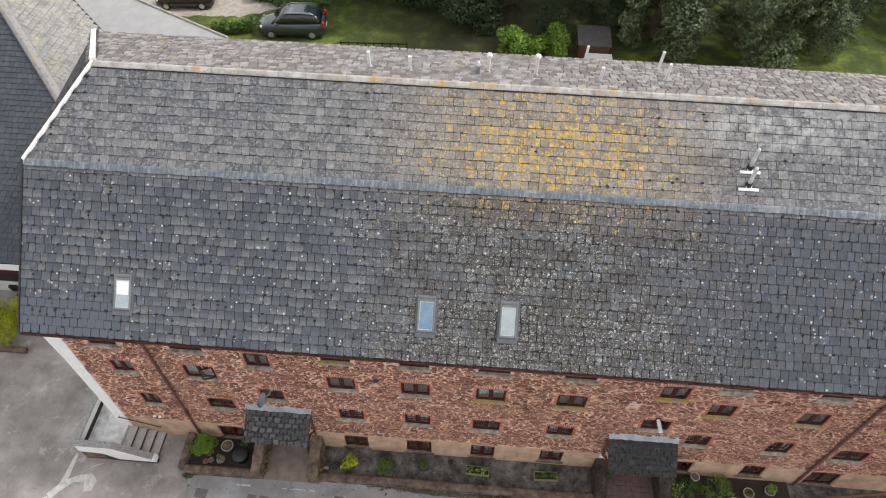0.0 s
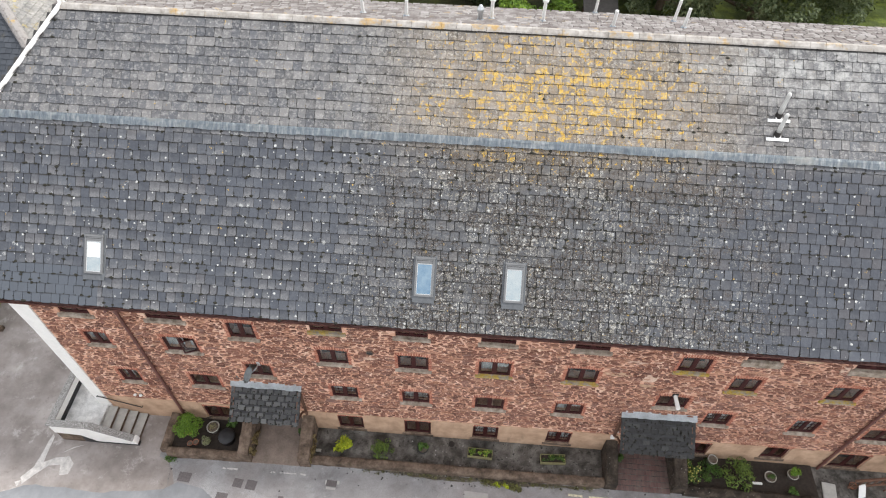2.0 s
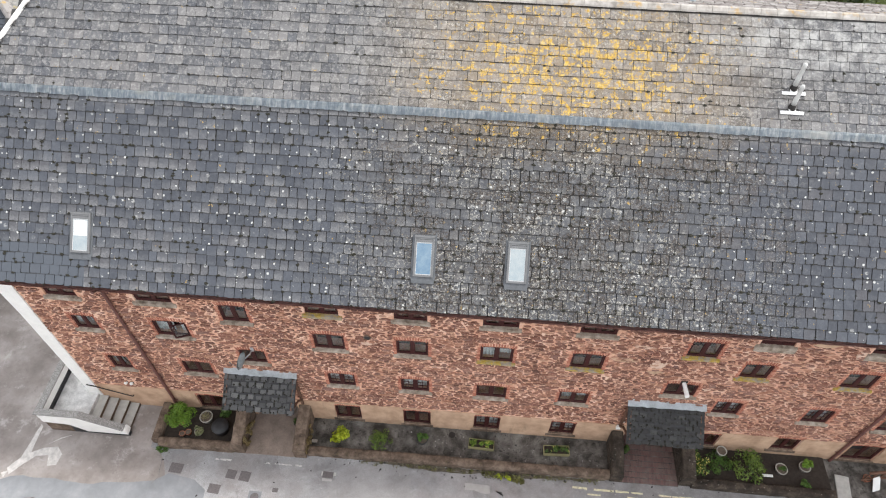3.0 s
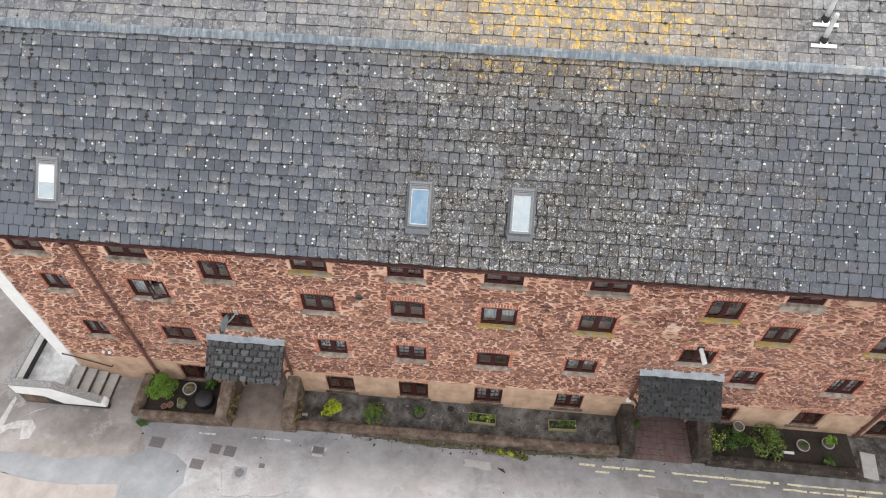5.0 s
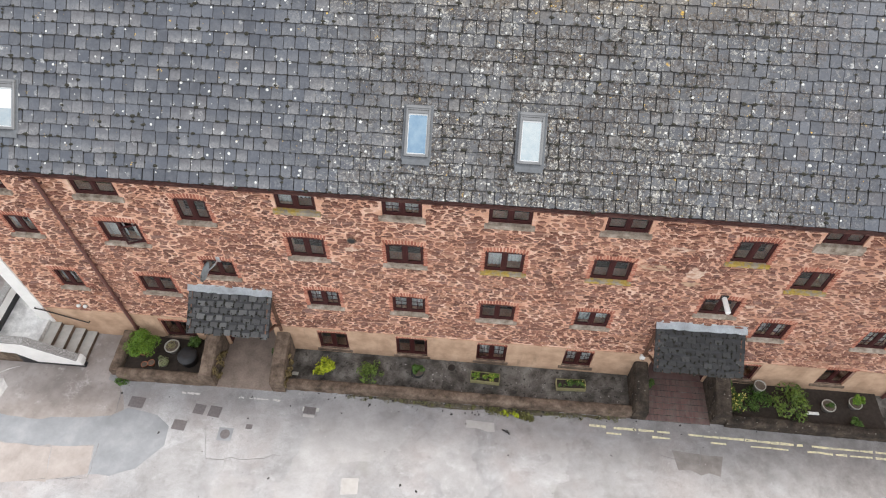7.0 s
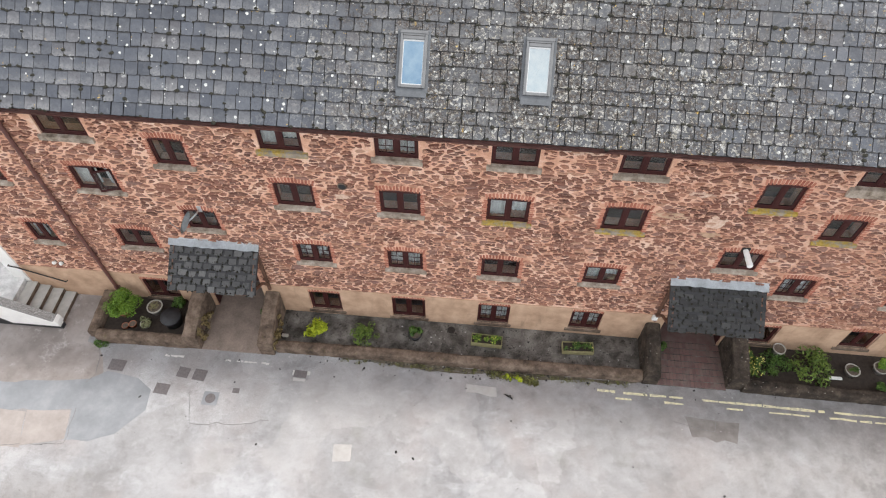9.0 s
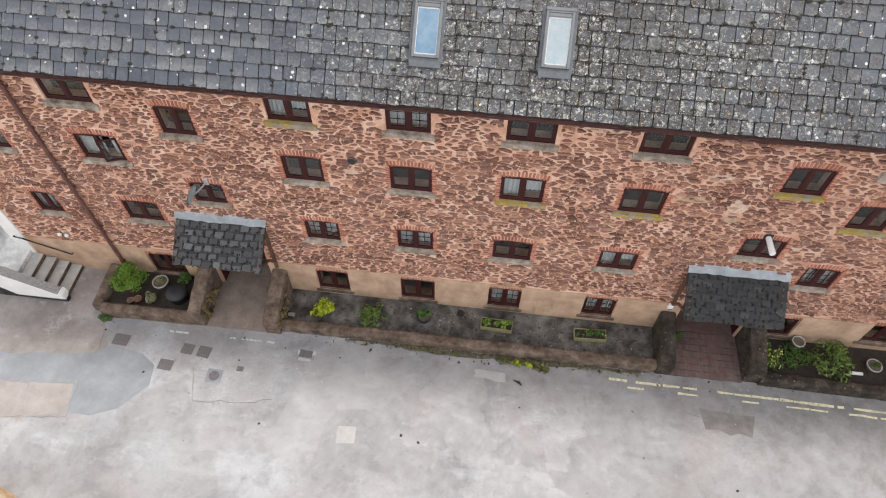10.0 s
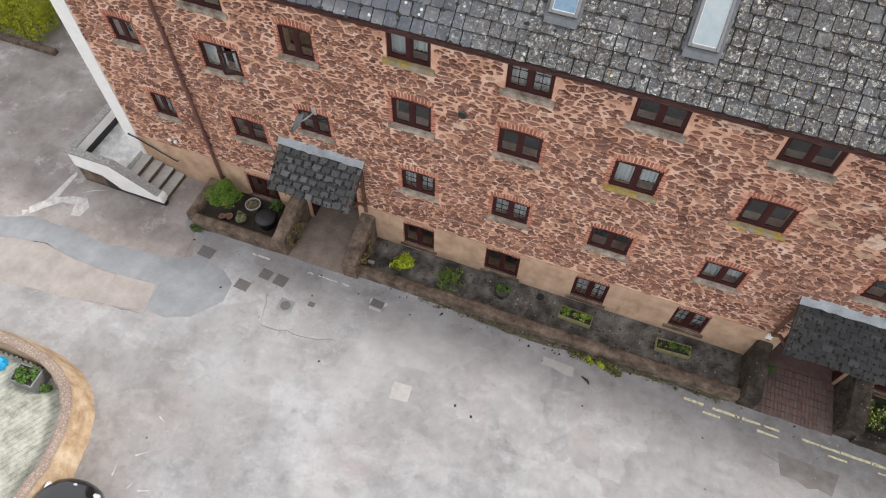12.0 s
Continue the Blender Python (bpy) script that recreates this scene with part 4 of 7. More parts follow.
def make_window(index, spec):
    x0, x1, z0, z1, arch, style = spec
    w = new("window")
    w.parent = mill
    w.location = ((x0 + x1) / 2, 0, z0)
    word = {"net": "net-curtained", "lead": "leaded", "open": "half-open", "dark": "dark"}[style]
    tagged(w, f"{word} mahogany-stained casement window" + (" under a brick arch" if arch else " close under the eaves"))
    hw, h = (x1 - x0) / 2, z1 - z0
    head = h + (RISE if arch else 0)
    yf = 0.045
    bm = bmesh.new()
    for b in ((-hw, -hw + 0.06, 0, head), (hw - 0.06, hw, 0, head), (-hw + 0.06, hw - 0.06, 0, 0.07), (-hw + 0.06, hw - 0.06, h - 0.06, head), (-0.045, 0.045, 0.07, h - 0.06)):
        box(b[0], b[1], yf, yf + 0.08, b[2], b[3], 0.006, bm)
    part("window_frame", bm, M_FRAME, w)
    for side in (-1, 1):
        a, b = (-hw + 0.06, -0.045) if side < 0 else (0.045, hw - 0.06)
        if style == "open" and side > 0:
            bm = bmesh.new()
            wd = b - a
            for q in ((-wd, -wd + 0.045, 0.075, h - 0.065), (-0.045, 0, 0.075, h - 0.065), (-wd + 0.045, -0.045, 0.075, 0.125), (-wd + 0.045, -0.045, h - 0.115, h - 0.065)):
                box(q[0], q[1], -0.02, 0.025, q[2], q[3], 0.004, bm)
            sash = part("open_casement", bm, M_FRAME, w, "casement swung outwards")
            sash.location = (b, yf, 0)
            sash.rotation_euler = (0, 0, radians(open_angle))
            pane = part("pane", box(-wd + 0.045, -0.045, 0, 0.006, 0.125, h - 0.115), M_GLASS, w)
            pane.location, pane.rotation_euler, pane.visible_shadow = (b, yf, 0), (0, 0, radians(open_angle)), False
            continue
        bm = bmesh.new()
        for q in ((a, a + 0.04, 0.07, h - 0.06), (b - 0.04, b, 0.07, h - 0.06), (a + 0.04, b - 0.04, 0.07, 0.12), (a + 0.04, b - 0.04, h - 0.105, h - 0.06)):
            box(q[0], q[1], yf + 0.012, yf + 0.055, q[2], q[3], 0.004, bm)
        part("casement", bm, M_FRAME, w)
        glazing(w, a + 0.04, b - 0.04, 0.12, h - 0.105, yf + 0.03, style == "lead")
    if style in ("net", "lead", "open"):
        bm = bmesh.new()
        r2 = random.Random(index)
        for side in (-1, 1):
            e, f = (hw, 0.03 if style == "lead" or r2.random() < 0.5 else hw - r2.uniform(0.25, 0.42))
            n = 14
            pts = [(side * (e + (f - e) * i / n), 0.26 + 0.022 * math.sin(i * 2.1 + index)) for i in range(n + 1)]
            low = 0.02 if style != "net" else r2.choice((0.02, 0.25)) * h
            rows = [[bm.verts.new((x, y, z)) for x, y in pts] for z in (low, h)]
            back = [[bm.verts.new((x, y + 0.004, z)) for x, y in pts] for z in (low, h)]
            for i in range(n):
                bm.faces.new((rows[0][i], rows[0][i + 1], rows[1][i + 1], rows[1][i]))
                bm.faces.new((back[0][i], back[1][i], back[1][i + 1], back[0][i + 1]))
        part("curtain", bm, M_CURTAIN, w, "pale net curtain")
    gold = index in GOLD_SILLS
    deep = 0.30 if index in (6, 7) else 0.16 if not arch else 0.125
    bm = box(-hw - 0.10, hw + 0.10, -0.075, yf - 0.002, -deep, 0.014, 0.012)
    for v in bm.verts:
        if v.co.y < 0 and v.co.z > -0.04:
            v.co.z -= 0.025
    part("window_sill", bm, M_SILL_GOLD if gold else M_SILL if z0 > 1.5 else M_LOWWALL, w, "stone sill crusted with yellow lichen" if gold else "weathered concrete sill" if z0 > 1.5 else "grimy brown concrete sill")
    if arch:
        n = int((x1 - x0 + 0.1) / 0.082)
        rad = (hw * hw + RISE * RISE) / (2 * RISE)
        span = math.asin(min(1, (hw + 0.05) / rad))
        for i in range(n):
            t = -span + 2 * span * (i + 0.5) / n
            ob = new("brick", brick_me)
            ob.parent = w
            ob.location = (rad * math.sin(t), 0, h + RISE - rad + rad * math.cos(t) - 0.005)
            ob.rotation_euler = (0, t, 0)
        for k in range(int(h / 0.085) if z0 > 1.5 else 0):       # brick jambs lining the reveals
            for side in (-1, 1):
                ob = new("brick", jamb_me)
                ob.parent = w
                ob.location = (side * (hw + 0.034), 0, 0.045 + k * 0.085)
                ob.scale = (side * (1.0 if k % 2 else 1.45), 1, 1)


for i, spec in enumerate(WINDOWS):
    make_window(i, spec)

# porch doors in the wall
for x0, x1, z0, z1 in DOORS:
    d = new("door")
    d.parent, d.location = mill, ((x0 + x1) / 2, 1.0, z0 + 0.04)
    tagged(d, "dark brown panelled entrance door")
    wide = (x1 - x0) / 2
    hw = 0.55
    bm = bmesh.new()
    for b in ((-hw, -hw + 0.08, 0, 2.03), (hw - 0.08, hw, 0, 2.03), (-hw + 0.08, hw - 0.08, 1.95, 2.03)):
        box(b[0], b[1], 0, 0.1, b[2], b[3], 0.006, bm)
    part("door_frame", bm, M_FRAME, d)
    bm = box(-hw + 0.08, hw - 0.08, 0.03, 0.075, 0.01, 1.95, 0.004)
    for sx in (-1, 1):
        for z, zz in ((0.2, 0.85), (1.0, 1.75)):
            box(sx * 0.22 - 0.15, sx * 0.22 + 0.15, 0.02, 0.031, z, zz, 0.008, bm)
    # leaf and the added linings and boards coloured dark for the recess's shade
    part("door_leaf", bm, M_FRAME, d)
    for a, b in ((-wide + 0.003, -wide + 0.02), (wide - 0.02, wide - 0.003)):
        part("jamb_lining", box(a, b, -0.99, -0.004, 0.0, 2.2, 0.004), M_FRAME, d, "added jamb lining, dark for the shade of the recess")
    for sx in (-1, 1):
        part("side_boarding", box(sx * (hw + wide) / 2 - (wide - hw) / 2 + 0.002, sx * (hw + wide) / 2 + (wide - hw) / 2 - 0.002, 0.0, 0.09, 0.0, 2.15, 0.008), M_FRAME, d, "added side boarding, dark for the shade of the recess")
        part("lobby_wall", box(sx * (wide + 0.06) - 0.05, sx * (wide + 0.06) + 0.05, -0.54, 0.12, -0.04, 2.15), M_INTERIOR, d, "lobby wall with its shade put into a near-black colour")
    part("door_handle", tube([(0.34, 0.01, 1.0), (0.34, -0.03, 1.0), (0.24, -0.03, 1.0)], 0.011), M_STEEL, d)

# ---- roof ----
BACK_XL = -19.0
roof = raw("roof", [], [], M_BLACK, mill, "slate mansard roof with lichen")
def slab(pts, t=0.16):
    """A sloping slab of boards under four corner points."""
    bm = bmesh.new()
    a = [bm.verts.new((p[0], p[1], p[2] - 0.02)) for p in pts]
    b = [bm.verts.new((p[0], p[1], p[2] - 0.02 - t)) for p in pts]
    bm.faces.new(a)
    bm.faces.new(b[::-1])
    for i in range(4):
        bm.faces.new((a[i], b[i], b[(i + 1) % 4], a[(i + 1) % 4]))
    part("roof_deck", bm, M_DECKING, roof)


slab([(XL, EAVE_Y + 0.02, EAVE_Z), (XR, EAVE_Y + 0.02, EAVE_Z), (XR, MID_Y, MID_Z), (XL, MID_Y, MID_Z)])
slab([(XL, MID_Y, MID_Z), (XR, MID_Y, MID_Z), (XR, RIDGE_Y, RIDGE_Z), (RIDGE_XL, RIDGE_Y, RIDGE_Z)])
slab([(RIDGE_XL, RIDGE_Y, RIDGE_Z), (XR, RIDGE_Y, RIDGE_Z), (XR, BACK_Y, BACK_Z), (BACK_XL, BACK_Y, BACK_Z)])


def slate_shape(rng, w, length, t, chip):
    """A slate lying in its own plane: x across, y up the slope, its tail at y = 0."""
    j = lambda: rng.uniform(-0.010, 0.010)
    chip = chip if w > 0.2 else 0
    low = [(-w / 2, j() + 0.002), (-w / 4, j()), (0.0, j()), (w / 4, j()), (w / 2, j() + 0.002)]
    if chip == 1:
        low = [(-w / 2, 0.05), (-w / 2 + 0.035, 0.012), *low[1:]]
    elif chip == 2:
        low = [*low[:4], (w / 2 - 0.045, 0.008), (w / 2, 0.05)]
    elif chip == 3:
        low = [(-w / 2, 0.02), (-w / 2 + 0.02, 0.0), *low[1:4], (w / 2 - 0.02, 0.0), (w / 2, 0.02)]
    pts = low + [(w / 2 + j() * 0.5, length), (-w / 2 + j() * 0.5, length)]
    n = len(pts)
    vs = [(x, y, t if y < length / 2 else -0.016) for x, y in pts] + [(x, y, (-0.006 if y < length / 2 else -0.03)) for x, y in pts]
    fs = [tuple(range(n))] + [tuple(range(2 * n - 1, n - 1, -1))] + [(i, n + i, n + (i + 1) % n, (i + 1) % n) for i in range(n)]
    return vs, fs


pool_rng = random.Random(77)


def slate_slope(p0, p1, up, length, gauge, width, seed, left=None, near=None, skip=(), moss=0.0, thin=1.0, joint=0.0):
    """Courses of slates over a slope that starts on the line p0-p1 and climbs along up. left(s) gives the end of a course at s up the slope."""
    rng = random.Random(seed)
    up = Vector(up).normalized()
    across = (Vector(p1) - Vector(p0)).normalized()
    out = across.cross(up).normalized()
    if out.z < 0:
        out = -out
    verts, faces, places = [], [], []
    courses = int(round(length / gauge))
    for k in range(courses):
        s = k * gauge
        x = (left(s) if left else p0[0]) - (0 if k % 2 else width / 2) + rng.uniform(-0.03, 0.03)
        end = p1[0]
        while x < end:
            w = width * rng.choice((0.86, 0.93, 0.97, 1.0, 1.0, 1.03, 1.08, 1.18))
            lo = max(x, left(s) if left else p0[0])
            hi = min(x + w, end)
            x += w
            if hi - lo < 0.06:
                continue
            mid = (lo + hi) / 2
            for a, b, c, d in skip:         # cut round the roof windows
                if c < s + gauge / 2 < d and hi > a and lo < b:
                    lo, hi = (lo, min(hi, a)) if lo < a else (max(lo, b), hi)
            mid = (lo + hi) / 2
            if hi - lo < 0.05:
                continue
            drop = rng.choice((0, 0, 0, 0, 0, -0.012, 0.008, -0.02))
            vs, fs = slate_shape(rng, hi - lo - rng.choice((0.008, 0.012, 0.016, 0.020, 0.026, 0.036)) * (1.0 if skip else 0.5) - joint, min(gauge * 1.75, length - s + 0.05), rng.uniform(0.026, 0.046) * thin, rng.choice((0, 0, 0, 0, 0, 3, 1, 2)))
            lift, yaw = rng.uniform(0, 0.005), rng.uniform(-0.012, 0.012)
            base = Vector(p0) + up * (s + drop) + across * (mid - p0[0])
            world_vs = []
            for vx, vy, vz in vs:
                rx, ry = vx - vy * yaw, vy + vx * yaw
                world_vs.append(tuple(base + across * rx + up * ry + out * (vz + lift)))
            if rng.random() < moss:        # a cushion of black moss in the joint at the tail
                for _ in range(rng.choice((1, 1, 2, 3))):
                    mx, my = rng.choice((-1, 1)) * w / 2 * rng.uniform(0.3, 1.08), rng.uniform(-0.02, 0.02)
                    if rng.random() < 0.4:
                        mx, my = rng.choice((-1, 1)) * w / 2, rng.uniform(0.0, gauge)
                    rr, o = rng.choice((0.012, 0.018, 0.025, 0.035, 0.05)), len(moss_verts)
                    c0 = base + across * mx + up * my
                    for q in range(6):
                        a6 = q * math.pi / 3 + rng.uniform(-.3, .3)
                        r6 = rr * rng.uniform(0.6, 1.3)
                        moss_verts.append(tuple(c0 + across * r6 * math.cos(a6) * 1.3 + up * r6 * math.sin(a6) * 0.8 + out * 0.02))
                    moss_verts.append(tuple(c0 + out * (0.056 * thin + 0.004 + rr * 0.2)))
                    moss_faces.extend([(o + q, o + (q + 1) % 6, o + 6) for q in range(6)])
            if near is not None and near[0] < mid < near[1] and near[2] <= s < near[3] and len(near_slates) < 300:
                near_slates.append((world_vs, fs, [(p[0] + 0.5, p[1]) for p in vs]))
            else:
                o = len(verts)
                verts += world_vs
                places += [(p[0] + 0.5, p[1]) for p in vs]
                faces += [tuple(o + j for j in f) for f in fs]
    return verts, faces, places


near_slates, moss_verts, moss_faces = [], [], []
LOW_LEN = math.hypot(MID_Y - EAVE_Y, MID_Z - EAVE_Z)
UP_LEN = math.hypot(RIDGE_Y - MID_Y, RIDGE_Z - MID_Z)
BACK_LEN = math.hypot(BACK_Y - RIDGE_Y, BACK_Z - RIDGE_Z)
low_up = (0, MID_Y - EAVE_Y, MID_Z - EAVE_Z)
SKYLIGHTS = [-13.22, -2.89, -0.155]         # centres along the roof
SKY_S0, SKY_S1, SKY_HW = 1.02, 2.20, 0.31   # foot and head along the slope, half width
skip = [(x - SKY_HW - 0.02, x + SKY_HW + 0.02, SKY_S0 - 0.06, SKY_S1 + 0.1) for x in SKYLIGHTS]
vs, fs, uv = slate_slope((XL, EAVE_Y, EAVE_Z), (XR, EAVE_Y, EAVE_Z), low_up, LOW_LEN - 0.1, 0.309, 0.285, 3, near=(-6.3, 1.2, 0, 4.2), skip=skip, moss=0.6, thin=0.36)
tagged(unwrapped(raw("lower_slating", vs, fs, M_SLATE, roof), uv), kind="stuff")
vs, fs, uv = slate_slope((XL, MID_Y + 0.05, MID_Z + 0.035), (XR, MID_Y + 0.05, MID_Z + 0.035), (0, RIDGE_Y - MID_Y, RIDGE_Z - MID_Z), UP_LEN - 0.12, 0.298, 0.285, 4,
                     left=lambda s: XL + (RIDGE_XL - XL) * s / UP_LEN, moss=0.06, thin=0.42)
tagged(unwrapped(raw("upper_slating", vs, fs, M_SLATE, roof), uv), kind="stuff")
vs, fs, uv = slate_slope((BACK_XL, BACK_Y, BACK_Z), (XR, BACK_Y, BACK_Z), (0, RIDGE_Y - BACK_Y, RIDGE_Z - BACK_Z), BACK_LEN - 0.12, 0.34, 0.33, 6, joint=0.05, thin=1.2,
                     left=lambda s: BACK_XL + (RIDGE_XL - BACK_XL) * s / BACK_LEN)
tagged(unwrapped(raw("back_slating", vs, fs, M_SLATE_BACK, roof), uv), kind="stuff")

M_MOSS = simple("black_moss", (0.022, 0.021, 0.014), 0.95, 0, 0.5, 20, 0.8)
tagged(raw("roof_moss", moss_verts, moss_faces, M_MOSS, roof), kind="stuff")

# lead apron at the break of the slopes, in bays with standing laps
x, rng = XL + 0.02, random.Random(8)
nu = Vector((0, -(MID_Z - EAVE_Z), MID_Y - EAVE_Y)).normalized()
while x < XR:
    x2 = min(x + rng.uniform(1.4, 2.2), XR)
    bm = bmesh.new()
    n = 12
    secs = [(-0.165, 0.050), (-0.09, 0.055), (0.0, 0.055), (0.03, 0.062)]
    rows = []
    for i in range(n + 1):
        xx = x + (x2 - x) * i / n
        row = []
        for s, o in secs:
            if s <= 0:
                p = Vector((xx, MID_Y, MID_Z)) + Vector(low_up).normalized() * (s + (rng.uniform(-.018, .018) if s == secs[0][0] else 0)) + nu * (o + rng.uniform(-.004, .004))
            else:
                p = Vector((xx, MID_Y + s, MID_Z + s * 0.65 + o))
            row.append(bm.verts.new(p))
        rows.append(row)
    for a, b in zip(rows, rows[1:]):
        for k in range(3):
            bm.faces.new((a[k], b[k], b[k + 1], a[k + 1]))
    bmesh.ops.solidify(bm, geom=bm.faces[:], thickness=0.006)
    part("lead_apron", bm, M_LEAD, roof)
    x = x2 - 0.0

# ridge capping, piece by piece
x, rng = RIDGE_XL, random.Random(9)
while x < XR:
    x2 = min(x + 0.46, XR)
    bm = bmesh.new()
    prof = [(-0.15, -0.085), (-0.125, -0.04), (-0.04, 0.035), (0.04, 0.035), (0.125, -0.03), (0.15, -0.065)]
    a = [bm.verts.new((x + 0.004, RIDGE_Y + y, RIDGE_Z + 0.03 + z + rng.uniform(-.006, .006))) for y, z in prof]
    b = [bm.verts.new((x2 - 0.004, RIDGE_Y + y, RIDGE_Z + 0.03 + z + rng.uniform(-.006, .006))) for y, z in prof]
    for i in range(5):
        bm.faces.new((a[i], b[i], b[i + 1], a[i + 1]))
    bm.faces.new(a + [bm.verts.new((x + 0.004, RIDGE_Y, RIDGE_Z - 0.2))])
    bm.faces.new(b + [bm.verts.new((x2 - 0.004, RIDGE_Y, RIDGE_Z - 0.2))])
    part("ridge_tile", bm, M_RIDGE, roof)
    x = x2


def verge(a, b, w, h, material, name, label):
    """A raised strip along a sloping edge."""
    a, b = Vector(a), Vector(b)
    d = (b - a).normalized()
    s = d.cross(Vector((0, 0, 1))).normalized() * w / 2
    u = Vector((0, 0, h))
    bm = bmesh.new()
    r = [[bm.verts.new(p + q) for q in (-s - u, s - u, s + u * 0.7, s * 0.8 + u, -s * 0.8 + u, -s + u * 0.7)] for p in (a, b)]
    for i in range(6):
        bm.faces.new((r[0][i], r[1][i], r[1][(i + 1) % 6], r[0][(i + 1) % 6]))
    bm.faces.new(r[0][::-1])
    bm.faces.new(r[1])
    return part(name, bm, material, roof, label)


verge((XL, MID_Y - 0.02, MID_Z + 0.05), (RIDGE_XL, RIDGE_Y, RIDGE_Z + 0.06), 0.10, 0.06, M_WHITE, "verge_board", "white painted verge")
verge((RIDGE_XL - 0.05, RIDGE_Y + 0.1, RIDGE_Z + 0.02), (BACK_XL, BACK_Y, BACK_Z + 0.05), 0.2, 0.1, M_WHITE, "verge_board", "white painted verge")
verge((XL - 0.02, EAVE_Y, EAVE_Z), (XL - 0.02, MID_Y, MID_Z), 0.05, 0.06, M_DARK_IRON, "verge_strip", "")

# dark slates on the hipped end, course by course
hip_a, hip_b, hip_p = Vector((XL, MID_Y, MID_Z)), Vector((BACK_XL, BACK_Y, BACK_Z)), Vector((RIDGE_XL, RIDGE_Y, RIDGE_Z))
bm = bmesh.new()
tri = [bm.verts.new(p - Vector((0, 0, d))) for d in (0.03, 0.15) for p in (hip_a, hip_b, hip_p)]
bm.faces.new(tri[:3])
bm.faces.new(tri[5:2:-1])
for i in range(3):
    bm.faces.new((tri[i], tri[(i + 1) % 3], tri[3 + (i + 1) % 3], tri[3 + i]))
part("hip_deck", bm, M_DECKING, roof)
across = (hip_b - hip_a).normalized()
rise = hip_p - hip_a
rise -= across * rise.dot(across)
reach = rise.length
rise.normalize()
normal = across.cross(rise)
normal = normal if normal.z > 0 else -normal
foot = (hip_p - hip_a).dot(across)
span_h = (hip_b - hip_a).length
hip_rng, hvs, hfs = random.Random(19), [], []
for k in range(int(reach / 0.28)):
    f = k * 0.28 / reach
    x, end = foot * f + (0.14 if k % 2 else 0.0), span_h + (foot - span_h) * f - 0.2
    while x < end:
        w = hip_rng.uniform(0.24, 0.32)
        v0, f0 = slate_shape(hip_rng, w - 0.012, 0.36, hip_rng.uniform(0.012, 0.02), 0)
        o, base = len(hvs), hip_a + across * (x + w / 2) + rise * (k * 0.28)
        hvs += [tuple(base + across * p[0] + rise * p[1] + normal * p[2]) for p in v0]
        hfs += [tuple(o + j for j in q) for q in f0]
        x += w
tagged(raw("hip_slating", hvs, hfs, M_SLATE_HIP, roof, "dark brown slates on the hipped end"), kind="stuff")

# eaves: fascia and half-round gutter with its brackets
part("fascia", box(XL, XR, EAVE_Y + 0.06, EAVE_Y + 0.085, EAVE_Z - 0.2, EAVE_Z - 0.03), M_FRAME, roof)
part("soffit", box(XL, XR, EAVE_Y + 0.087, -0.001, EAVE_Z - 0.2, EAVE_Z - 0.18), M_FRAME, roof)
bm = bmesh.new()
n = 8
prof = [(EAVE_Y - 0.045 + 0.062 * math.cos(t), EAVE_Z - 0.035 + 0.062 * math.sin(t)) for t in [math.pi + math.pi * i / n for i in range(n + 1)]]
rows = [[bm.verts.new((x, y, z)) for y, z in prof] for x in (XL, XR)]
for i in range(n):
    bm.faces.new((rows[0][i], rows[1][i], rows[1][i + 1], rows[0][i + 1]))
bmesh.ops.solidify(bm, geom=bm.faces[:], thickness=0.006)
part("gutter", bm, M_IRON, roof, "red-brown half-round gutter")

# roof windows
for x in SKYLIGHTS:
    k = new("roof_window")
    k.parent = mill
    foot = Vector((x, EAVE_Y, EAVE_Z)) + Vector(low_up).normalized() * SKY_S0
    k.matrix_world = Matrix.Translation(foot) @ Matrix.Rotation(math.atan2(low_up[2], low_up[1]), 4, "X")
    tagged(k, "grey-framed pivot roof window set in the slates")
    h = SKY_S1 - SKY_S0
    bm = bmesh.new()
    for b in ((-0.295, -0.235, 0.0, h), (0.235, 0.295, 0.0, h), (-0.235, 0.235, 0.0, 0.06), (-0.235, 0.235, h - 0.15, h)):
        box(b[0], b[1], b[2], b[3], -0.03, 0.085, 0.008, bm)
    part("cladding_frame", bm, M_GREY_METAL, k)
    bm = bmesh.new()
    for b in ((-0.235, -0.215, 0.06, h - 0.15), (0.215, 0.235, 0.06, h - 0.15), (-0.215, 0.215, 0.06, 0.085), (-0.215, 0.215, h - 0.19, h - 0.15)):
        box(b[0], b[1], b[2], b[3], 0.0, 0.066, 0.005, bm)
    part("sash", bm, M_SASH, k, "off-white sash")
    part("pane", box(-0.215, 0.215, 0.085, h - 0.19, 0.05, 0.058), M_SKY_TINT_GLASS if -5 < x < -1 else M_ROOFGLASS, k)
    if x < -10:
        part("blind", box(-0.205, 0.205, 0.52, h - 0.20, 0.0585, 0.062), M_CURTAIN, k, "white sun blind half drawn")
    part("flashing", box(-0.36, 0.36, -0.10, h + 0.06, -0.004, 0.026, 0.006), M_DULL_LEAD, k, "dull lead flashing")
    part("apron", box(-0.34, 0.34, -0.20, 0.0, 0.020, 0.040, 0.006), M_DULL_LEAD, k)
    part("top_hood", box(-0.305, 0.305, h - 0.03, h + 0.04, 0.02, 0.10, 0.012), M_GREY_METAL, k)
    part("hood_line", box(-0.25, 0.25, h - 0.075, h - 0.065, 0.08, 0.089), M_DARK_IRON, k)

M_FLUE = simple("pale_grey_flue", (0.55, 0.55, 0.53), 0.5, 0, 0.15, 6, 0.1)
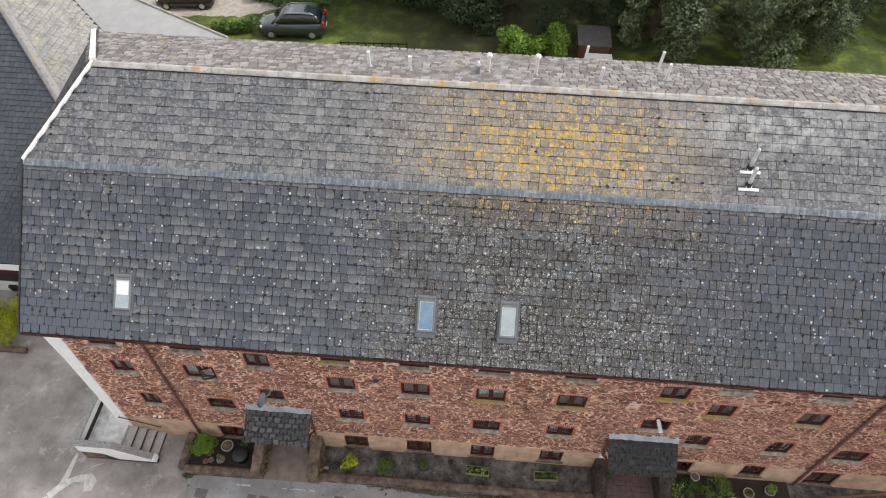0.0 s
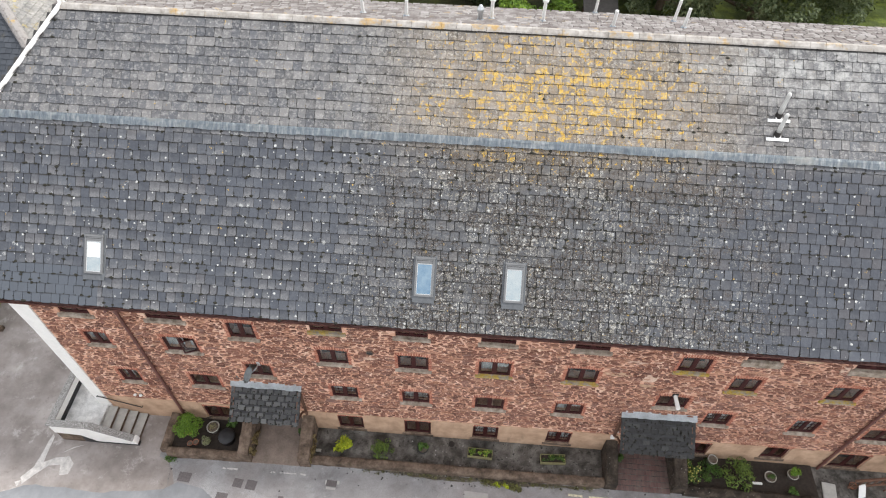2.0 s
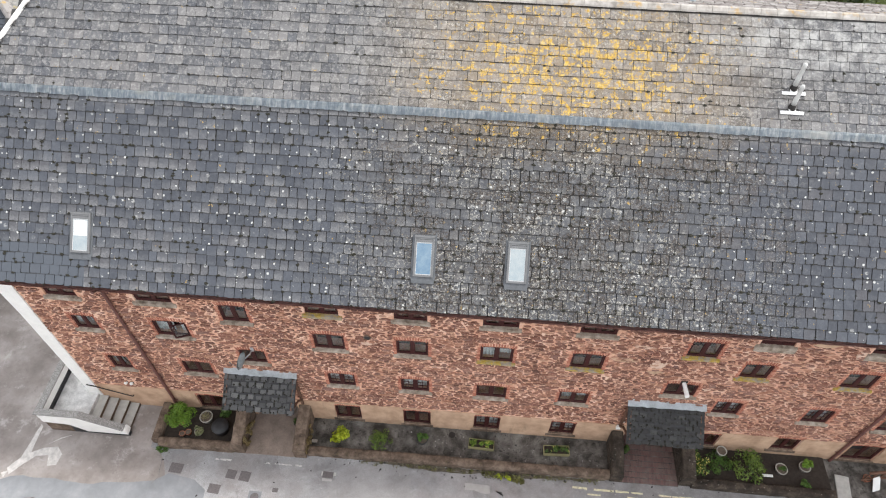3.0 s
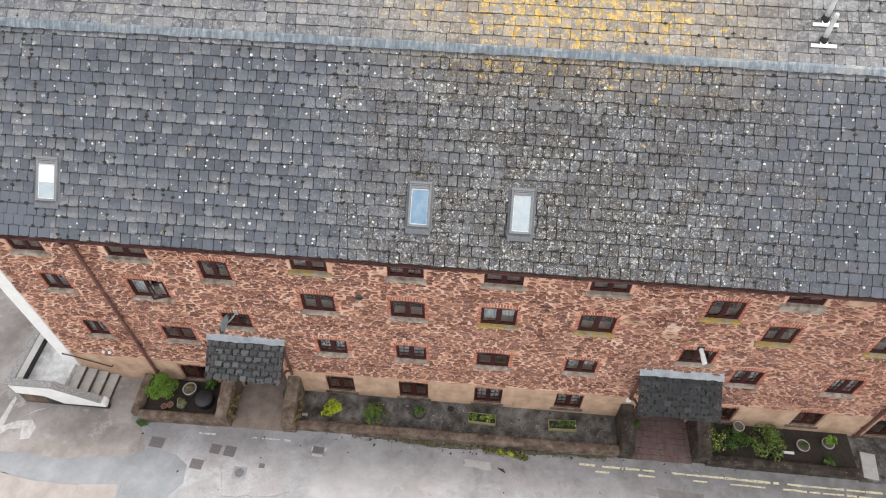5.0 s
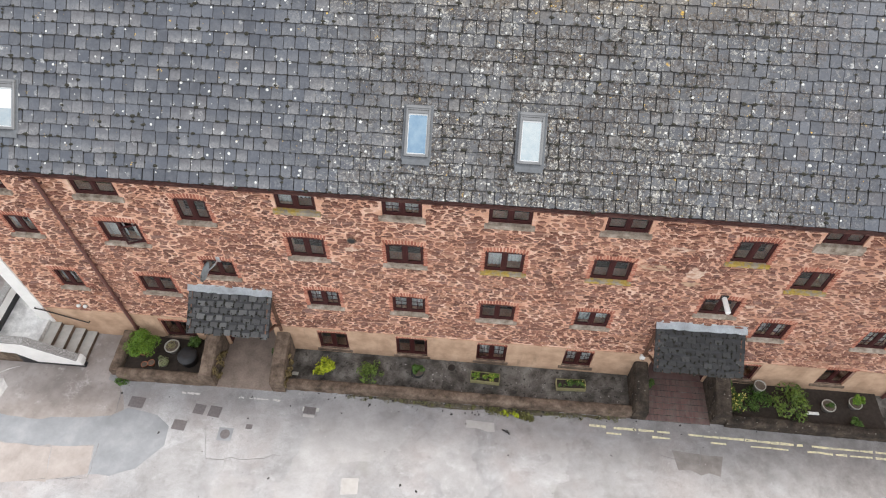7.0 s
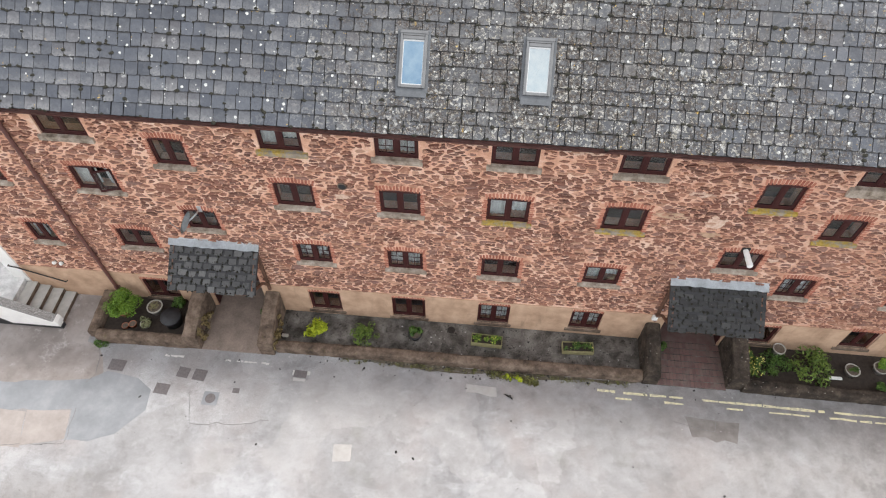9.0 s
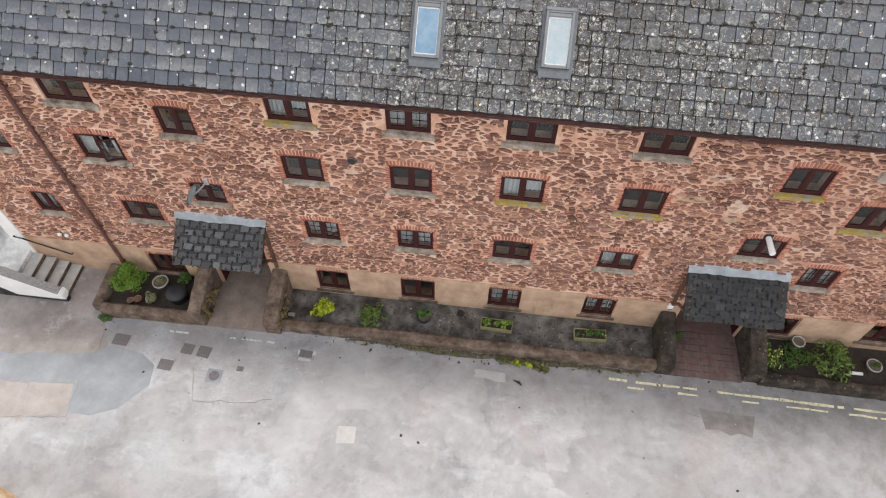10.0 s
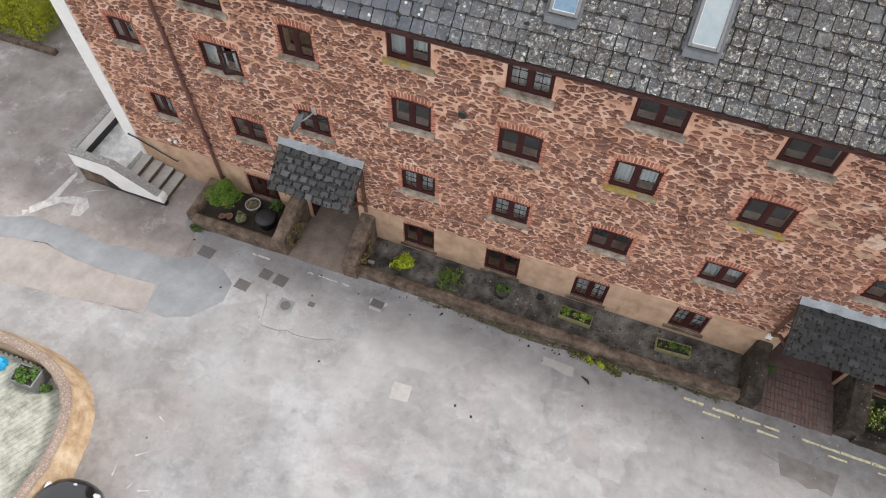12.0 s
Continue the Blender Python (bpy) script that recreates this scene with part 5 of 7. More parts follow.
# twin boiler flues on the front slope
for px, py, hh in ((7.30, 4.92, 0.72), (7.27, 4.45, 0.66)):
    z = MID_Z + (py - MID_Y) * (RIDGE_Z - MID_Z) / (RIDGE_Y - MID_Y)
    f = new("flue")
    f.parent, f.location = mill, (px, py, z)
    tagged(f, "grey roof flue with a white weathering slate")
    sl = math.atan2(RIDGE_Z - MID_Z, RIDGE_Y - MID_Y)
    bm = box(-0.33, 0.33, -0.19, -0.09, 0.034, 0.05, 0.006)
    box(-0.10, 0.10, -0.092, -0.03, 0.036, 0.052, 0.006, bm)
    bmesh.ops.rotate(bm, verts=bm.verts[:], matrix=Matrix.Rotation(sl, 3, "X"))
    part("weathering_slate", bm, M_WHITE_PVC, f, "white flashing plate")
    part("collar", lathe([(0.115, -0.05), (0.105, 0.06), (0.090, 0.13), (0.080, 0.14)]), M_DARK_IRON, f, "black rubber collar")
    part("flue_pipe", lathe([(0.070, 0.10), (0.068, hh * 0.55), (0.060, hh * 0.6), (0.058, hh), (0.064, hh + 0.01), (0.062, hh + 0.09), (0.045, hh + 0.13), (0.015, hh + 0.145)]), M_FLUE, f, "", True)
for px, py, hh, cap in ((-5.70, 8.85, 0.72, 0), (-4.19, 8.47, 0.68, 0), (-1.73, 8.57, 0.60, 2), (-1.36, 9.07, 0.75, 1), (0.38, 9.06, 0.80, 1), (2.61, 8.44, 0.68, 0), (5.41, 11.4, 0.95, 0), (5.16, 9.3, 0.8, 0), (2.81, 13.3, 0.75, 0)):
    z = RIDGE_Z + (py - RIDGE_Y) * (BACK_Z - RIDGE_Z) / (BACK_Y - RIDGE_Y)
    f = new("vent_pipe")
    f.parent, f.location = mill, (px, py, z - 0.05)
    f.rotation_euler = (radians(pool_rng.uniform(-2, 2)), radians(pool_rng.uniform(-4, 4)), 0)
    tagged(f, "white plastic soil vent pipe")
    prof = [(0.058, 0.0), (0.058, hh)]
    if cap == 1:
        prof += [(0.1, hh), (0.11, hh + 0.06), (0.08, hh + 0.12), (0.02, hh + 0.14)]
    elif cap == 2:
        prof = [(0.09, 0.0), (0.09, hh * 0.6), (0.12, hh * 0.65), (0.12, hh * 0.8), (0.05, hh), (0.02, hh + 0.02)]
    else:
        prof += [(0.05, hh), (0.05, hh - 0.02)]
    part("pipe", lathe(prof, 14), M_STEEL if cap == 2 else M_WHITE_PVC, f)
    part("pipe_collar", lathe([(0.12, 0.0), (0.11, 0.1), (0.07, 0.15), (0.06, 0.15)], 14), M_LEAD, f)

# downpipes
for px, top, low in ((-12.95, 8.55, 0.35), (13.05, 8.55, 0.0)):
    dp = new("downpipe")
    dp.parent, dp.location = mill, (px, 0, 0)
    tagged(dp, "red-brown cast iron downpipe")
    part("pipe", tube([(0, EAVE_Y, EAVE_Z - 0.1), (0, EAVE_Y, top + 0.12), (0, -0.09, top - 0.2), (0, -0.09, low)], 0.055, 12), M_IRON, dp)
    z = top - 0.5
    while z > low + 0.3:
        part("pipe_socket", lathe([(0.07, z), (0.07, z + 0.1), (0.06, z + 0.12), (0.05, z + 0.12)], 12), M_IRON, dp).location = (0, -0.09, 0)
        part("bracket", box(-0.11, 0.11, -0.06, 0.0, z + 0.02, z + 0.07, 0.006), M_IRON, dp)
        z -= 1.83

# ---- entrance stair at the gable corner ----
stair = thing("entrance_stair", -16.0, -0.6, 0, "white-walled concrete entrance stair with grey copings", "stairs")
LAND = 0.80
def at_stair(bm):
    bmesh.ops.translate(bm, verts=bm.verts[:], vec=(16.0, 0.6, 0))
    return bm
part("landing", at_stair(box(-17.595, -16.10, -1.21, 1.45, -0.05, LAND, 0.012)), M_LANDING, stair, "pale concrete landing")
for i in range(4):
    h = LAND * (4 - i) / 5
    part("step", at_stair(box(-16.10 + 0.37 * i, -16.10 + 0.37 * (i + 1), -1.21, -0.035, -0.05, h, 0.014)), M_PATHSLAB, stair)
    # thin dark strip added over the riser to paint its shade
    part("riser", at_stair(box(-16.10 + 0.37 * (i + 1), -16.10 + 0.37 * (i + 1) + 0.006, -1.208, -0.037, h - 0.168, h - 0.02)), M_LOWWALL, stair, "added dark strip for the shade on the riser")
def stair_wall(profile, y0, y1):
    """An upright slab with that outline in x and z."""
    bm = bmesh.new()
    for y in (y0, y1):
        bm.faces.new([bm.verts.new((x + 16.0, y + 0.6, z)) for x, z in profile])
    a, b = [f.verts[:] for f in bm.faces]
    n = len(profile)
    for i in range(n):
        bm.faces.new((a[i], a[(i + 1) % n], b[(i + 1) % n], b[i]))
    return bm
part("front_parapet", stair_wall([(-17.78, 0.74), (-16.75, 0.66), (-16.2, 0.16), (-14.56, 0.16), (-14.56, 0.42), (-16.15, 1.42), (-17.78, 1.42)], -1.40, -1.21), M_WHITE, stair, "white painted parapet")
part("front_base", stair_wall([(-16.77, -0.02), (-14.54, -0.02), (-14.54, 0.158), (-16.2, 0.158), (-16.77, 0.65)], -1.385, -1.215), M_BLACK, stair, "black painted base")
part("stone_base", stair_wall([(-17.73, -0.02), (-16.775, -0.02), (-16.775, 0.655), (-17.73, 0.735)], -1.38, -1.215), M_LOWWALL, stair, "bare stone base")
part("side_parapet", at_stair(box(-17.82, -17.60, -1.205, 1.6, 0.0, 1.42, 0.01)), M_WHITE, stair, "white painted parapet")
part("side_skirting", at_stair(box(-17.598, -17.575, -1.14, 1.45, LAND + 0.002, LAND + 0.24)), M_BLACK, stair, "black painted skirting")
part("coping", stair_wall([(-17.84, 1.423), (-16.14, 1.423), (-14.52, 0.423), (-14.52, 0.49), (-16.12, 1.49), (-17.84, 1.49)], -1.44, -1.17), M_COPING, stair, "grey concrete coping")
part("coping", at_stair(box(-17.84, -17.56, -1.168, 1.62, 1.423, 1.49, 0.01)), M_COPING, stair, "grey concrete coping")
part("end_stub", stair_wall([(-14.66, 0.36), (-14.50, 0.30), (-14.50, 0.50), (-14.56, 0.62), (-14.66, 0.52)], -1.46, -1.18), M_WHITE, stair, "white painted end of the parapet")
part("handrail", at_stair(tube([(-16.25, -0.03, LAND + 0.75), (-16.25, -0.1, LAND + 0.78), (-16.0, -0.1, LAND + 0.72), (-14.75, -0.1, 0.92), (-14.62, -0.1, 0.86), (-14.62, -0.03, 0.86)], 0.022)), M_DARK_IRON, stair)

# ---- low walls, planted terraces and porch floors ----
def low_wall(name, path, thick, label, seed, material=None):
    ob = part(name, swept_wall(path, thick, -0.1, 0.014, seed), material or M_LOWWALL)
    return tagged(ob, label, "wall", "", "structure")
low_wall("planter_wall_west", [(-13.35, -0.05, 0.50), (-13.35, -1.58, 0.42)], 0.34, "mossy brown rendered planter wall", 1)
low_wall("planter_wall_front", [(-13.18, -1.60, 0.42), (-10.26, -1.56, 0.42)], 0.32, "mossy brown rendered planter wall", 2)
low_wall("porch_wall_a", [(-10.02, -0.06, 1.25), (-10.02, -0.6, 1.12), (-10.02, -1.70, 0.78)], 0.46, "thick weathered wall beside a porch", 3)
low_wall("porch_wall_b", [(-7.62, -0.06, 1.25), (-7.62, -0.6, 1.12), (-7.60, -1.70, 0.74)], 0.46, "thick weathered wall beside a porch", 4)
low_wall("terrace_wall", [(-7.34, -1.44, 0.34), (-3.5, -1.42, 0.36), (0, -1.44, 0.36), (4.34, -1.42, 0.36)], 0.32, "long low mossy terrace wall", 5)
low_wall("porch_wall_c", [(4.58, -0.06, 1.15), (4.58, -0.5, 1.08), (4.58, -1.62, 0.72)], 0.46, "thick damp wall beside a porch, darkened further for shade", 6, M_DAMP_SHADE_WALL)
low_wall("porch_wall_d", [(7.22, -0.06, 1.30), (7.22, -0.5, 1.18), (7.22, -1.56, 0.78)], 0.52, "thick damp wall beside a porch, darkened further for shade", 7, M_DAMP_SHADE_WALL)
low_wall("planter_wall_east", [(7.43, -1.48, 0.40), (10.0, -1.50, 0.40), (12.75, -1.54, 0.40)], 0.32, "damp brown rendered planter wall", 8, M_DAMP_SHADE_WALL)
def floor_slab(name, x0, x1, y0, y1, z, material, label):
    return tagged(part(name, box(x0, x1, y0, y1, -0.1, z), material), label, "floor", "", "structure")
floor_slab("terrace_floor", -7.38, 4.34, -1.27, -0.035, 0.075, M_TERRACE, "dark stained concrete terrace")
floor_slab("planter_bed_west", -13.17, -10.26, -1.43, -0.035, 0.16, M_SOIL, "dark soil planting bed")
floor_slab("planter_bed_east", 7.43, 12.75, -1.33, -0.035, 0.14, M_SOIL, "dark soil planting bed")
floor_slab("side_yard", 12.76, 26.0, -1.75, -0.035, 0.03, M_TERRACE, "dark stained concrete side yard")
gravel_rng = random.Random(31)
def porch_floor(name, x0, x1, y0, y1, label):
    base = floor_slab(name, x0, x1, y0, y1, 0.028, M_TERRACE, label)
    me = bpy.data.meshes.new("paver")
    b = box(-0.099, 0.099, -0.049, 0.049, 0, 0.03, 0.005)
    b.to_mesh(me)
    b.free()
    me.materials.append(M_PAVER)
    nx_, ny_ = int((x1 - x0) / 0.103), int((y1 - y0) / 0.206)
    for k in range(ny_):
        for i in range(nx_):
            ob = new("paver", me)
            ob.parent = base
            ob.rotation_euler = (radians(gravel_rng.uniform(-.6, .6)), radians(gravel_rng.uniform(-.6, .6)), radians(90 + gravel_rng.uniform(-1, 1)))
            ob.location = (x0 + 0.0515 + i * (x1 - x0) / nx_, y0 + 0.103 + k * (y1 - y0) / ny_, 0.016 + gravel_rng.uniform(0, 0.004))
PORCHES = [(-9.78, -7.86, -1.70, -0.04), (4.82, 6.97, -1.62, -0.04)]
LOBBIES = [(-9.69, -7.96, -0.038, 1.0), (4.91, 6.89, -0.038, 1.0)]


# ---- porch canopies ----
M_APRON = simple("bleached_lead", (0.60, 0.635, 0.66), 0.5, 0.05, 0.3, 3, 0.2)
def canopy(x0, x1, z_top, y_out, z_out, seed):
    c = thing("porch_canopy", (x0 + x1) / 2, 0, 0, "lean-to porch canopy of mossy slates with a lead apron", "canopy", "porch canopies")
    hw = (x1 - x0) / 2
    rng = random.Random(seed)
    up = Vector((0, -y_out, z_top - z_out))
    ln = up.length
    up.normalize()
    out = Vector((0, -up.z, up.y))
    bm = bmesh.new()
    for p in ((-hw + 0.008, 0.0), (hw - 0.008, 0.0), (hw - 0.008, ln), (-hw + 0.008, ln)):
        for t in (0.0, -0.06):
            bm.verts.new(Vector((p[0], y_out, z_out)) + up * p[1] + out * t + Vector((0, -0.004, 0)))
    bmesh.ops.convex_hull(bm, input=bm.verts[:])
    part("canopy_deck", bm, M_BLACK, c)
    rows, cols = (6, 9) if seed == 1 else (7, 10)
    g, wd = (ln - 0.12) / rows, 2 * hw / cols
    for k in range(rows):
        for i in range(-1, cols + 1):
            mid = -hw + wd * (i + 0.5 + (0.5 if k % 2 else 0))
            lo, hi = max(mid - wd / 2, -hw), min(mid + wd / 2, hw)
            if hi - lo < 0.08:
                continue
            vs, fs = slate_shape(rng, hi - lo - rng.choice((0.04, 0.055, 0.07, 0.095) if seed == 1 else (0.012, 0.02, 0.03, 0.04)), g * rng.uniform(0.90, 1.06), rng.uniform(0.022, 0.032), rng.choice((0, 0, 0, 3, 1, 2)))
            yaw = rng.uniform(-0.05, 0.05)
            base = Vector(((lo + hi) / 2, y_out, z_out)) + up * (k * g + rng.uniform(-0.035, 0.025) - 0.03)
            raw("slate", [tuple(base + Vector((1, 0, 0)) * (x - y * yaw) + up * (y + x * yaw) + out * (z + 0.008)) for x, y, z in vs], fs, M_SLATE_PORCH if seed == 1 else M_SLATE_PORCH_DARK, c)
    mvs, mfs = [], []
    for _ in range(300 if seed == 1 else 340):        # black moss swelling out of the joints
        k = rng.randrange(rows)
        if rng.random() < 0.5:        # in the upright joints of that course
            mx, my = -hw + wd * (rng.randrange(cols) + (0.5 if k % 2 else 0)) + rng.uniform(-.015, .015), k * g + rng.uniform(0, g)
        else:                         # along the tails
            mx, my = rng.uniform(-hw, hw), k * g + rng.uniform(-.035, .01)
        c0 = Vector((mx, y_out, z_out)) + up * my + out * 0.02
        c0.x = min(max(c0.x, -hw + 0.06), hw - 0.06)
        rr, o = rng.choice((0.015, 0.02, 0.03, 0.045)), len(mvs)
        for q in range(7):
            r6 = rr * rng.uniform(0.4, 1.3)
            mvs.append(tuple(c0 + Vector((r6 * math.cos(q * 0.8976), 0, 0)) + up * r6 * math.sin(q * 0.8976)))
        mvs.append(tuple(c0 + out * (0.026 + rr * 0.3)))
        mfs.extend([(o + q, o + (q + 1) % 7, o + 7) for q in range(7)])
    tagged(raw("moss", mvs, mfs, M_MOSS, c, "black moss"), kind="stuff")
    bm = bmesh.new()
    n = 16
    prof = [(ln - 0.19, 0.065), (ln - 0.05, 0.07), (ln + 0.02, 0.08)]
    grid = []
    for i in range(n + 1):
        x = -hw - 0.02 + (2 * hw + 0.04) * i / n
        row = [bm.verts.new(Vector((x, y_out, z_out)) + up * (s + (rng.uniform(-.02, .02) if j == 0 else 0)) + out * o) for j, (s, o) in enumerate(prof)]
        row.append(bm.verts.new((x, -0.012, z_top + 0.13)))
        grid.append(row)
    for a, b in zip(grid, grid[1:]):
        for k in range(3):
            bm.faces.new((a[k], b[k], b[k + 1], a[k + 1]))
    bmesh.ops.solidify(bm, geom=bm.faces[:], thickness=0.006)
    part("lead_apron", bm, M_APRON, c, "pale lead apron")
    for s in (-1, 1):
        x = s * (hw - 0.12)
        part("bracket", tube([(x, -0.06, z_out - 1.15), (x, -0.36, z_out - 0.6), (x, y_out + 0.12, z_out + 0.0)], 0.05, 6), M_WOOD, c)
        part("wall_post", box(x - 0.05, x + 0.05, -0.11, -0.036, z_out - 1.4, z_top - 0.1, 0.01), M_WOOD, c)
        part("rafter", tube([(x, y_out + 0.06, z_out + 0.0), (x, -0.05, z_top - 0.08)], 0.045, 6), M_WOOD, c)
    part("front_beam", box(-hw + 0.05, hw - 0.05, y_out + 0.03, y_out + 0.11, z_out - 0.10, z_out - 0.01, 0.008), M_WOOD, c)
    return c
canopy(-10.21, -7.54, 3.65, -1.18, 2.76, 1)
canopy(4.44, 7.16, 3.60, -1.20, 2.72, 2)

# ---- fittings on the front wall ----
M_DISH = simple("blue_grey_dish_paint", (0.34, 0.385, 0.40), 0.5, 0, 0.3, 9, 0.1)
dish = thing("satellite_dish", -8.86, 0, 5.20, "small pale blue-grey satellite dish on a wall arm", "satellite dish")
part("arm", tube([(0, 0.0, 0), (-0.02, -0.20, 0.02), (-0.22, -0.36, -0.12)], 0.024, 8), M_STEEL, dish)
part("wall_bracket", box(-0.06, 0.06, -0.03, 0.0, -0.12, 0.12, 0.008), M_STEEL, dish)
bm = bmesh.new()
rings = []
for j in range(5):
    r = 0.085 * j
    rings.append([bm.verts.new((r * math.cos(2 * math.pi * i / 18) * 0.85, r * math.sin(2 * math.pi * i / 18), 0.5 * r * r)) for i in range(18)] if j else [bm.verts.new((0, 0, 0))])
for i in range(18):
    bm.faces.new((rings[0][0], rings[1][i], rings[1][(i + 1) % 18]))
for a, b in zip(rings[1:], rings[2:]):
    for i in range(18):
        bm.faces.new((a[i], b[i], b[(i + 1) % 18], a[(i + 1) % 18]))
bmesh.ops.solidify(bm, geom=bm.faces[:], thickness=0.006)
reflector = part("reflector", bm, M_DISH, dish, "grey dish reflector", True)
reflector.matrix_local = look((-0.27, -0.40, -0.17), (0.48, -0.15, -0.77))
part("receiver", tube([(-0.36, -0.60, -0.32), (-0.58, -0.62, 0.02), (-0.60, -0.62, 0.08)], [0.012, 0.012, 0.03], 8), M_GREY_METAL, dish)
flue = thing("wall_flue", 5.88, 0, 5.18, "white boiler flue sticking out above the porch", "flue pipe")
part("flue_pipe", tube([(0.06, 0.02, 0.02), (0.06, -0.1, 0.02), (0.10, -0.52, -0.02), (0.102, -0.535, -0.02)], [0.065, 0.07, 0.078, 0.065], 16), M_WHITE_PVC, flue)
part("flue_collar", box(-0.05, 0.17, -0.05, -0.018, -0.08, 0.13, 0.02), M_DARK_IRON, flue)
vent = thing("wall_vent", -4.72, -0.046, 6.62, "round dark vent hole with a pale mortar patch", "vent")
part("vent_ring", lathe([(0.125, 0.0), (0.125, 0.025), (0.105, 0.03), (0.105, 0.01)], 18), M_LOWWALL, vent).matrix_local = Matrix.Rotation(radians(90), 4, "X")
part("vent_throat", lathe([(0.103, 0.0), (0.103, 0.012), (0.02, 0.012)], 18), M_BLACK, vent).matrix_local = Matrix.Rotation(radians(90), 4, "X")
box_ = thing("meter_box", 4.52, 0, 1.42, "small white plastic meter box beside the porch", "meter box")
part("case", box(-0.08, 0.08, -0.14, -0.04, 0, 0.22, 0.015), M_WHITE_PVC, box_)
part("conduit", tube([(0.02, -0.07, 0.22), (0.04, -0.07, 0.45), (0.12, -0.10, 0.62)], 0.022, 8), M_WHITE_PVC, box_)
lamps = [(-14.55, 1.92), (-14.33, 1.90)]
for x, z in lamps:
    l = thing("bulkhead_lamp", x, 0, z, "small round white bulkhead lamp on the wall", "wall lamp", "bulkhead lamps by the stair")
    part("globe", lathe([(0.03, 0.0), (0.06, 0.02), (0.07, 0.06), (0.05, 0.10), (0.015, 0.12)], 14), M_WHITE_PVC, l, "", True).matrix_local = Matrix.Rotation(radians(90), 4, "X")
    part("backplate", lathe([(0.075, 0.0), (0.075, 0.012)], 14), M_DARK_IRON, l).matrix_local = Matrix.Rotation(radians(90), 4, "X")


# ---- pots and plants ----
M_BED = simple("dry_potting_soil", (0.11, 0.085, 0.065), 0.95, 0, 0.5, 14, 0.8)
M_LEAF_DRY = leaf_material("dry_moss", (0.060, 0.052, 0.020), (0.21, 0.21, 0.065))
M_STRAW = leaf_material("dry_straw", (0.09, 0.065, 0.025), (0.36, 0.27, 0.12))
M_SUCCULENT = leaf_material("pale_succulent_leaf", (0.10, 0.12, 0.05), (0.36, 0.35, 0.20))
def plant(name, x, y, z, clumps, count, size, material, label, category="plant", seed=1, stems=5):
    p = thing(name, x, y, z, label, category)
    vs, fs = leaves(clumps, count, size, seed)
    raw("foliage", vs, fs, material, p)
    rng = random.Random(seed)
    bm = bmesh.new()
    for i in range(stems):
        c = rng.choice(clumps)
        tube([(rng.uniform(-.03, .03), rng.uniform(-.03, .03), 0), (c[0] * 0.5, c[1] * 0.5, c[2] * 0.5), (c[0], c[1], c[2])], [0.012, 0.009, 0.005], 5, bm)
    part("stems", bm, M_BARK, p)
    return p


def ball(r, h, n, seed, spread=0.6):
    """Clumps filling an uneven bush of that radius and height."""
    rng = random.Random(seed)
    res = []
    for i in range(n):
        a, q = rng.uniform(0, 2 * math.pi), r * spread * math.sqrt(rng.random())
        res.append((q * math.cos(a), q * math.sin(a), rng.uniform(0.3, 0.85) * h * (1 - 0.35 * (q / r) ** 2), r * rng.uniform(0.25, 0.45)))
    return res


def pot(name, x, y, z, r, h, material, label, category="plant pot"):
    p = thing(name, x, y, z, label, category)
    part("bowl", lathe([(r * 0.72, 0), (r * 0.95, h * 0.85), (r * 1.05, h * 0.86), (r * 1.05, h), (r * 0.9, h), (r * 0.86, h * 0.8)], 22), material, p, "", True)
    part("soil", lathe([(r * 0.88, h * 0.88), (r * 0.88, h * 0.91)], 18), M_BED, p)
    return p


B = 0.162
pot("plant_pot", -12.62, -0.72, B, 0.20, 0.26, M_TERRA, "terracotta pot under a bright green bush")
plant("bush", -12.56, -0.62, B + 0.2, ball(0.52, 0.78, 40, 3, 0.8), 4200, 0.036, M_LEAF_SHRUB, "bright green rounded bush in the planting bed", "bush", 3)
pot("plant_pot", -11.62, -0.52, B, 0.25, 0.30, M_STONE_POT, "pale round stone pot with dry stalks")
plant("dry_plant", -11.62, -0.52, B + 0.24, ball(0.22, 0.16, 8, 5), 160, 0.03, M_YELLOW_WOOD, "dry brown stalks in a stone pot", "plant", 5, 12)
pot("plant_pot", -11.78, -1.10, B, 0.16, 0.16, M_STONE_POT, "small pale pot holding a rosette succulent")
plant("succulent", -11.78, -1.10, B + 0.12, ball(0.24, 0.16, 10, 6), 300, 0.045, M_SUCCULENT, "pale rosette succulent in a small pot", "plant", 6)
pot("plant_pot", -12.18, -1.16, B, 0.12, 0.17, M_TERRA, "small terracotta pot in the planting bed")
pot("plant_pot", -12.42, -1.22, B, 0.11, 0.12, M_TERRA, "small terracotta pot in the planting bed")
tub = thing("black_tub", -10.92, -0.90, B, "round black plastic tub with a lid", "tub")
part("tub_body", lathe([(0.27, 0), (0.32, 0.34), (0.34, 0.35), (0.34, 0.38)], 24), M_BLACK, tub, "", True)
part("lid", lathe([(0.335, 0.381), (0.33, 0.41), (0.10, 0.43), (0.02, 0.43)], 24), M_BLACK, tub, "", True)
plant("fern", -10.95, -0.25, B, ball(0.28, 0.34, 9, 8), 420, 0.06, M_LEAF_MID, "green fern beside the window", "plant", 8)
T = 0.077
plant("lime_shrub", -6.15, -0.78, T, ball(0.37, 0.42, 14, 9, 0.95), 480, 0.070, M_LEAF_LIME, "lime yellow large-leaved shrub on the terrace", "shrub", 9)
plant("green_shrub", -4.55, -0.82, T, ball(0.42, 0.50, 20, 10, 0.95), 900, 0.042, M_LEAF_BED, "loose green shrub on the terrace", "shrub", 10, 9)
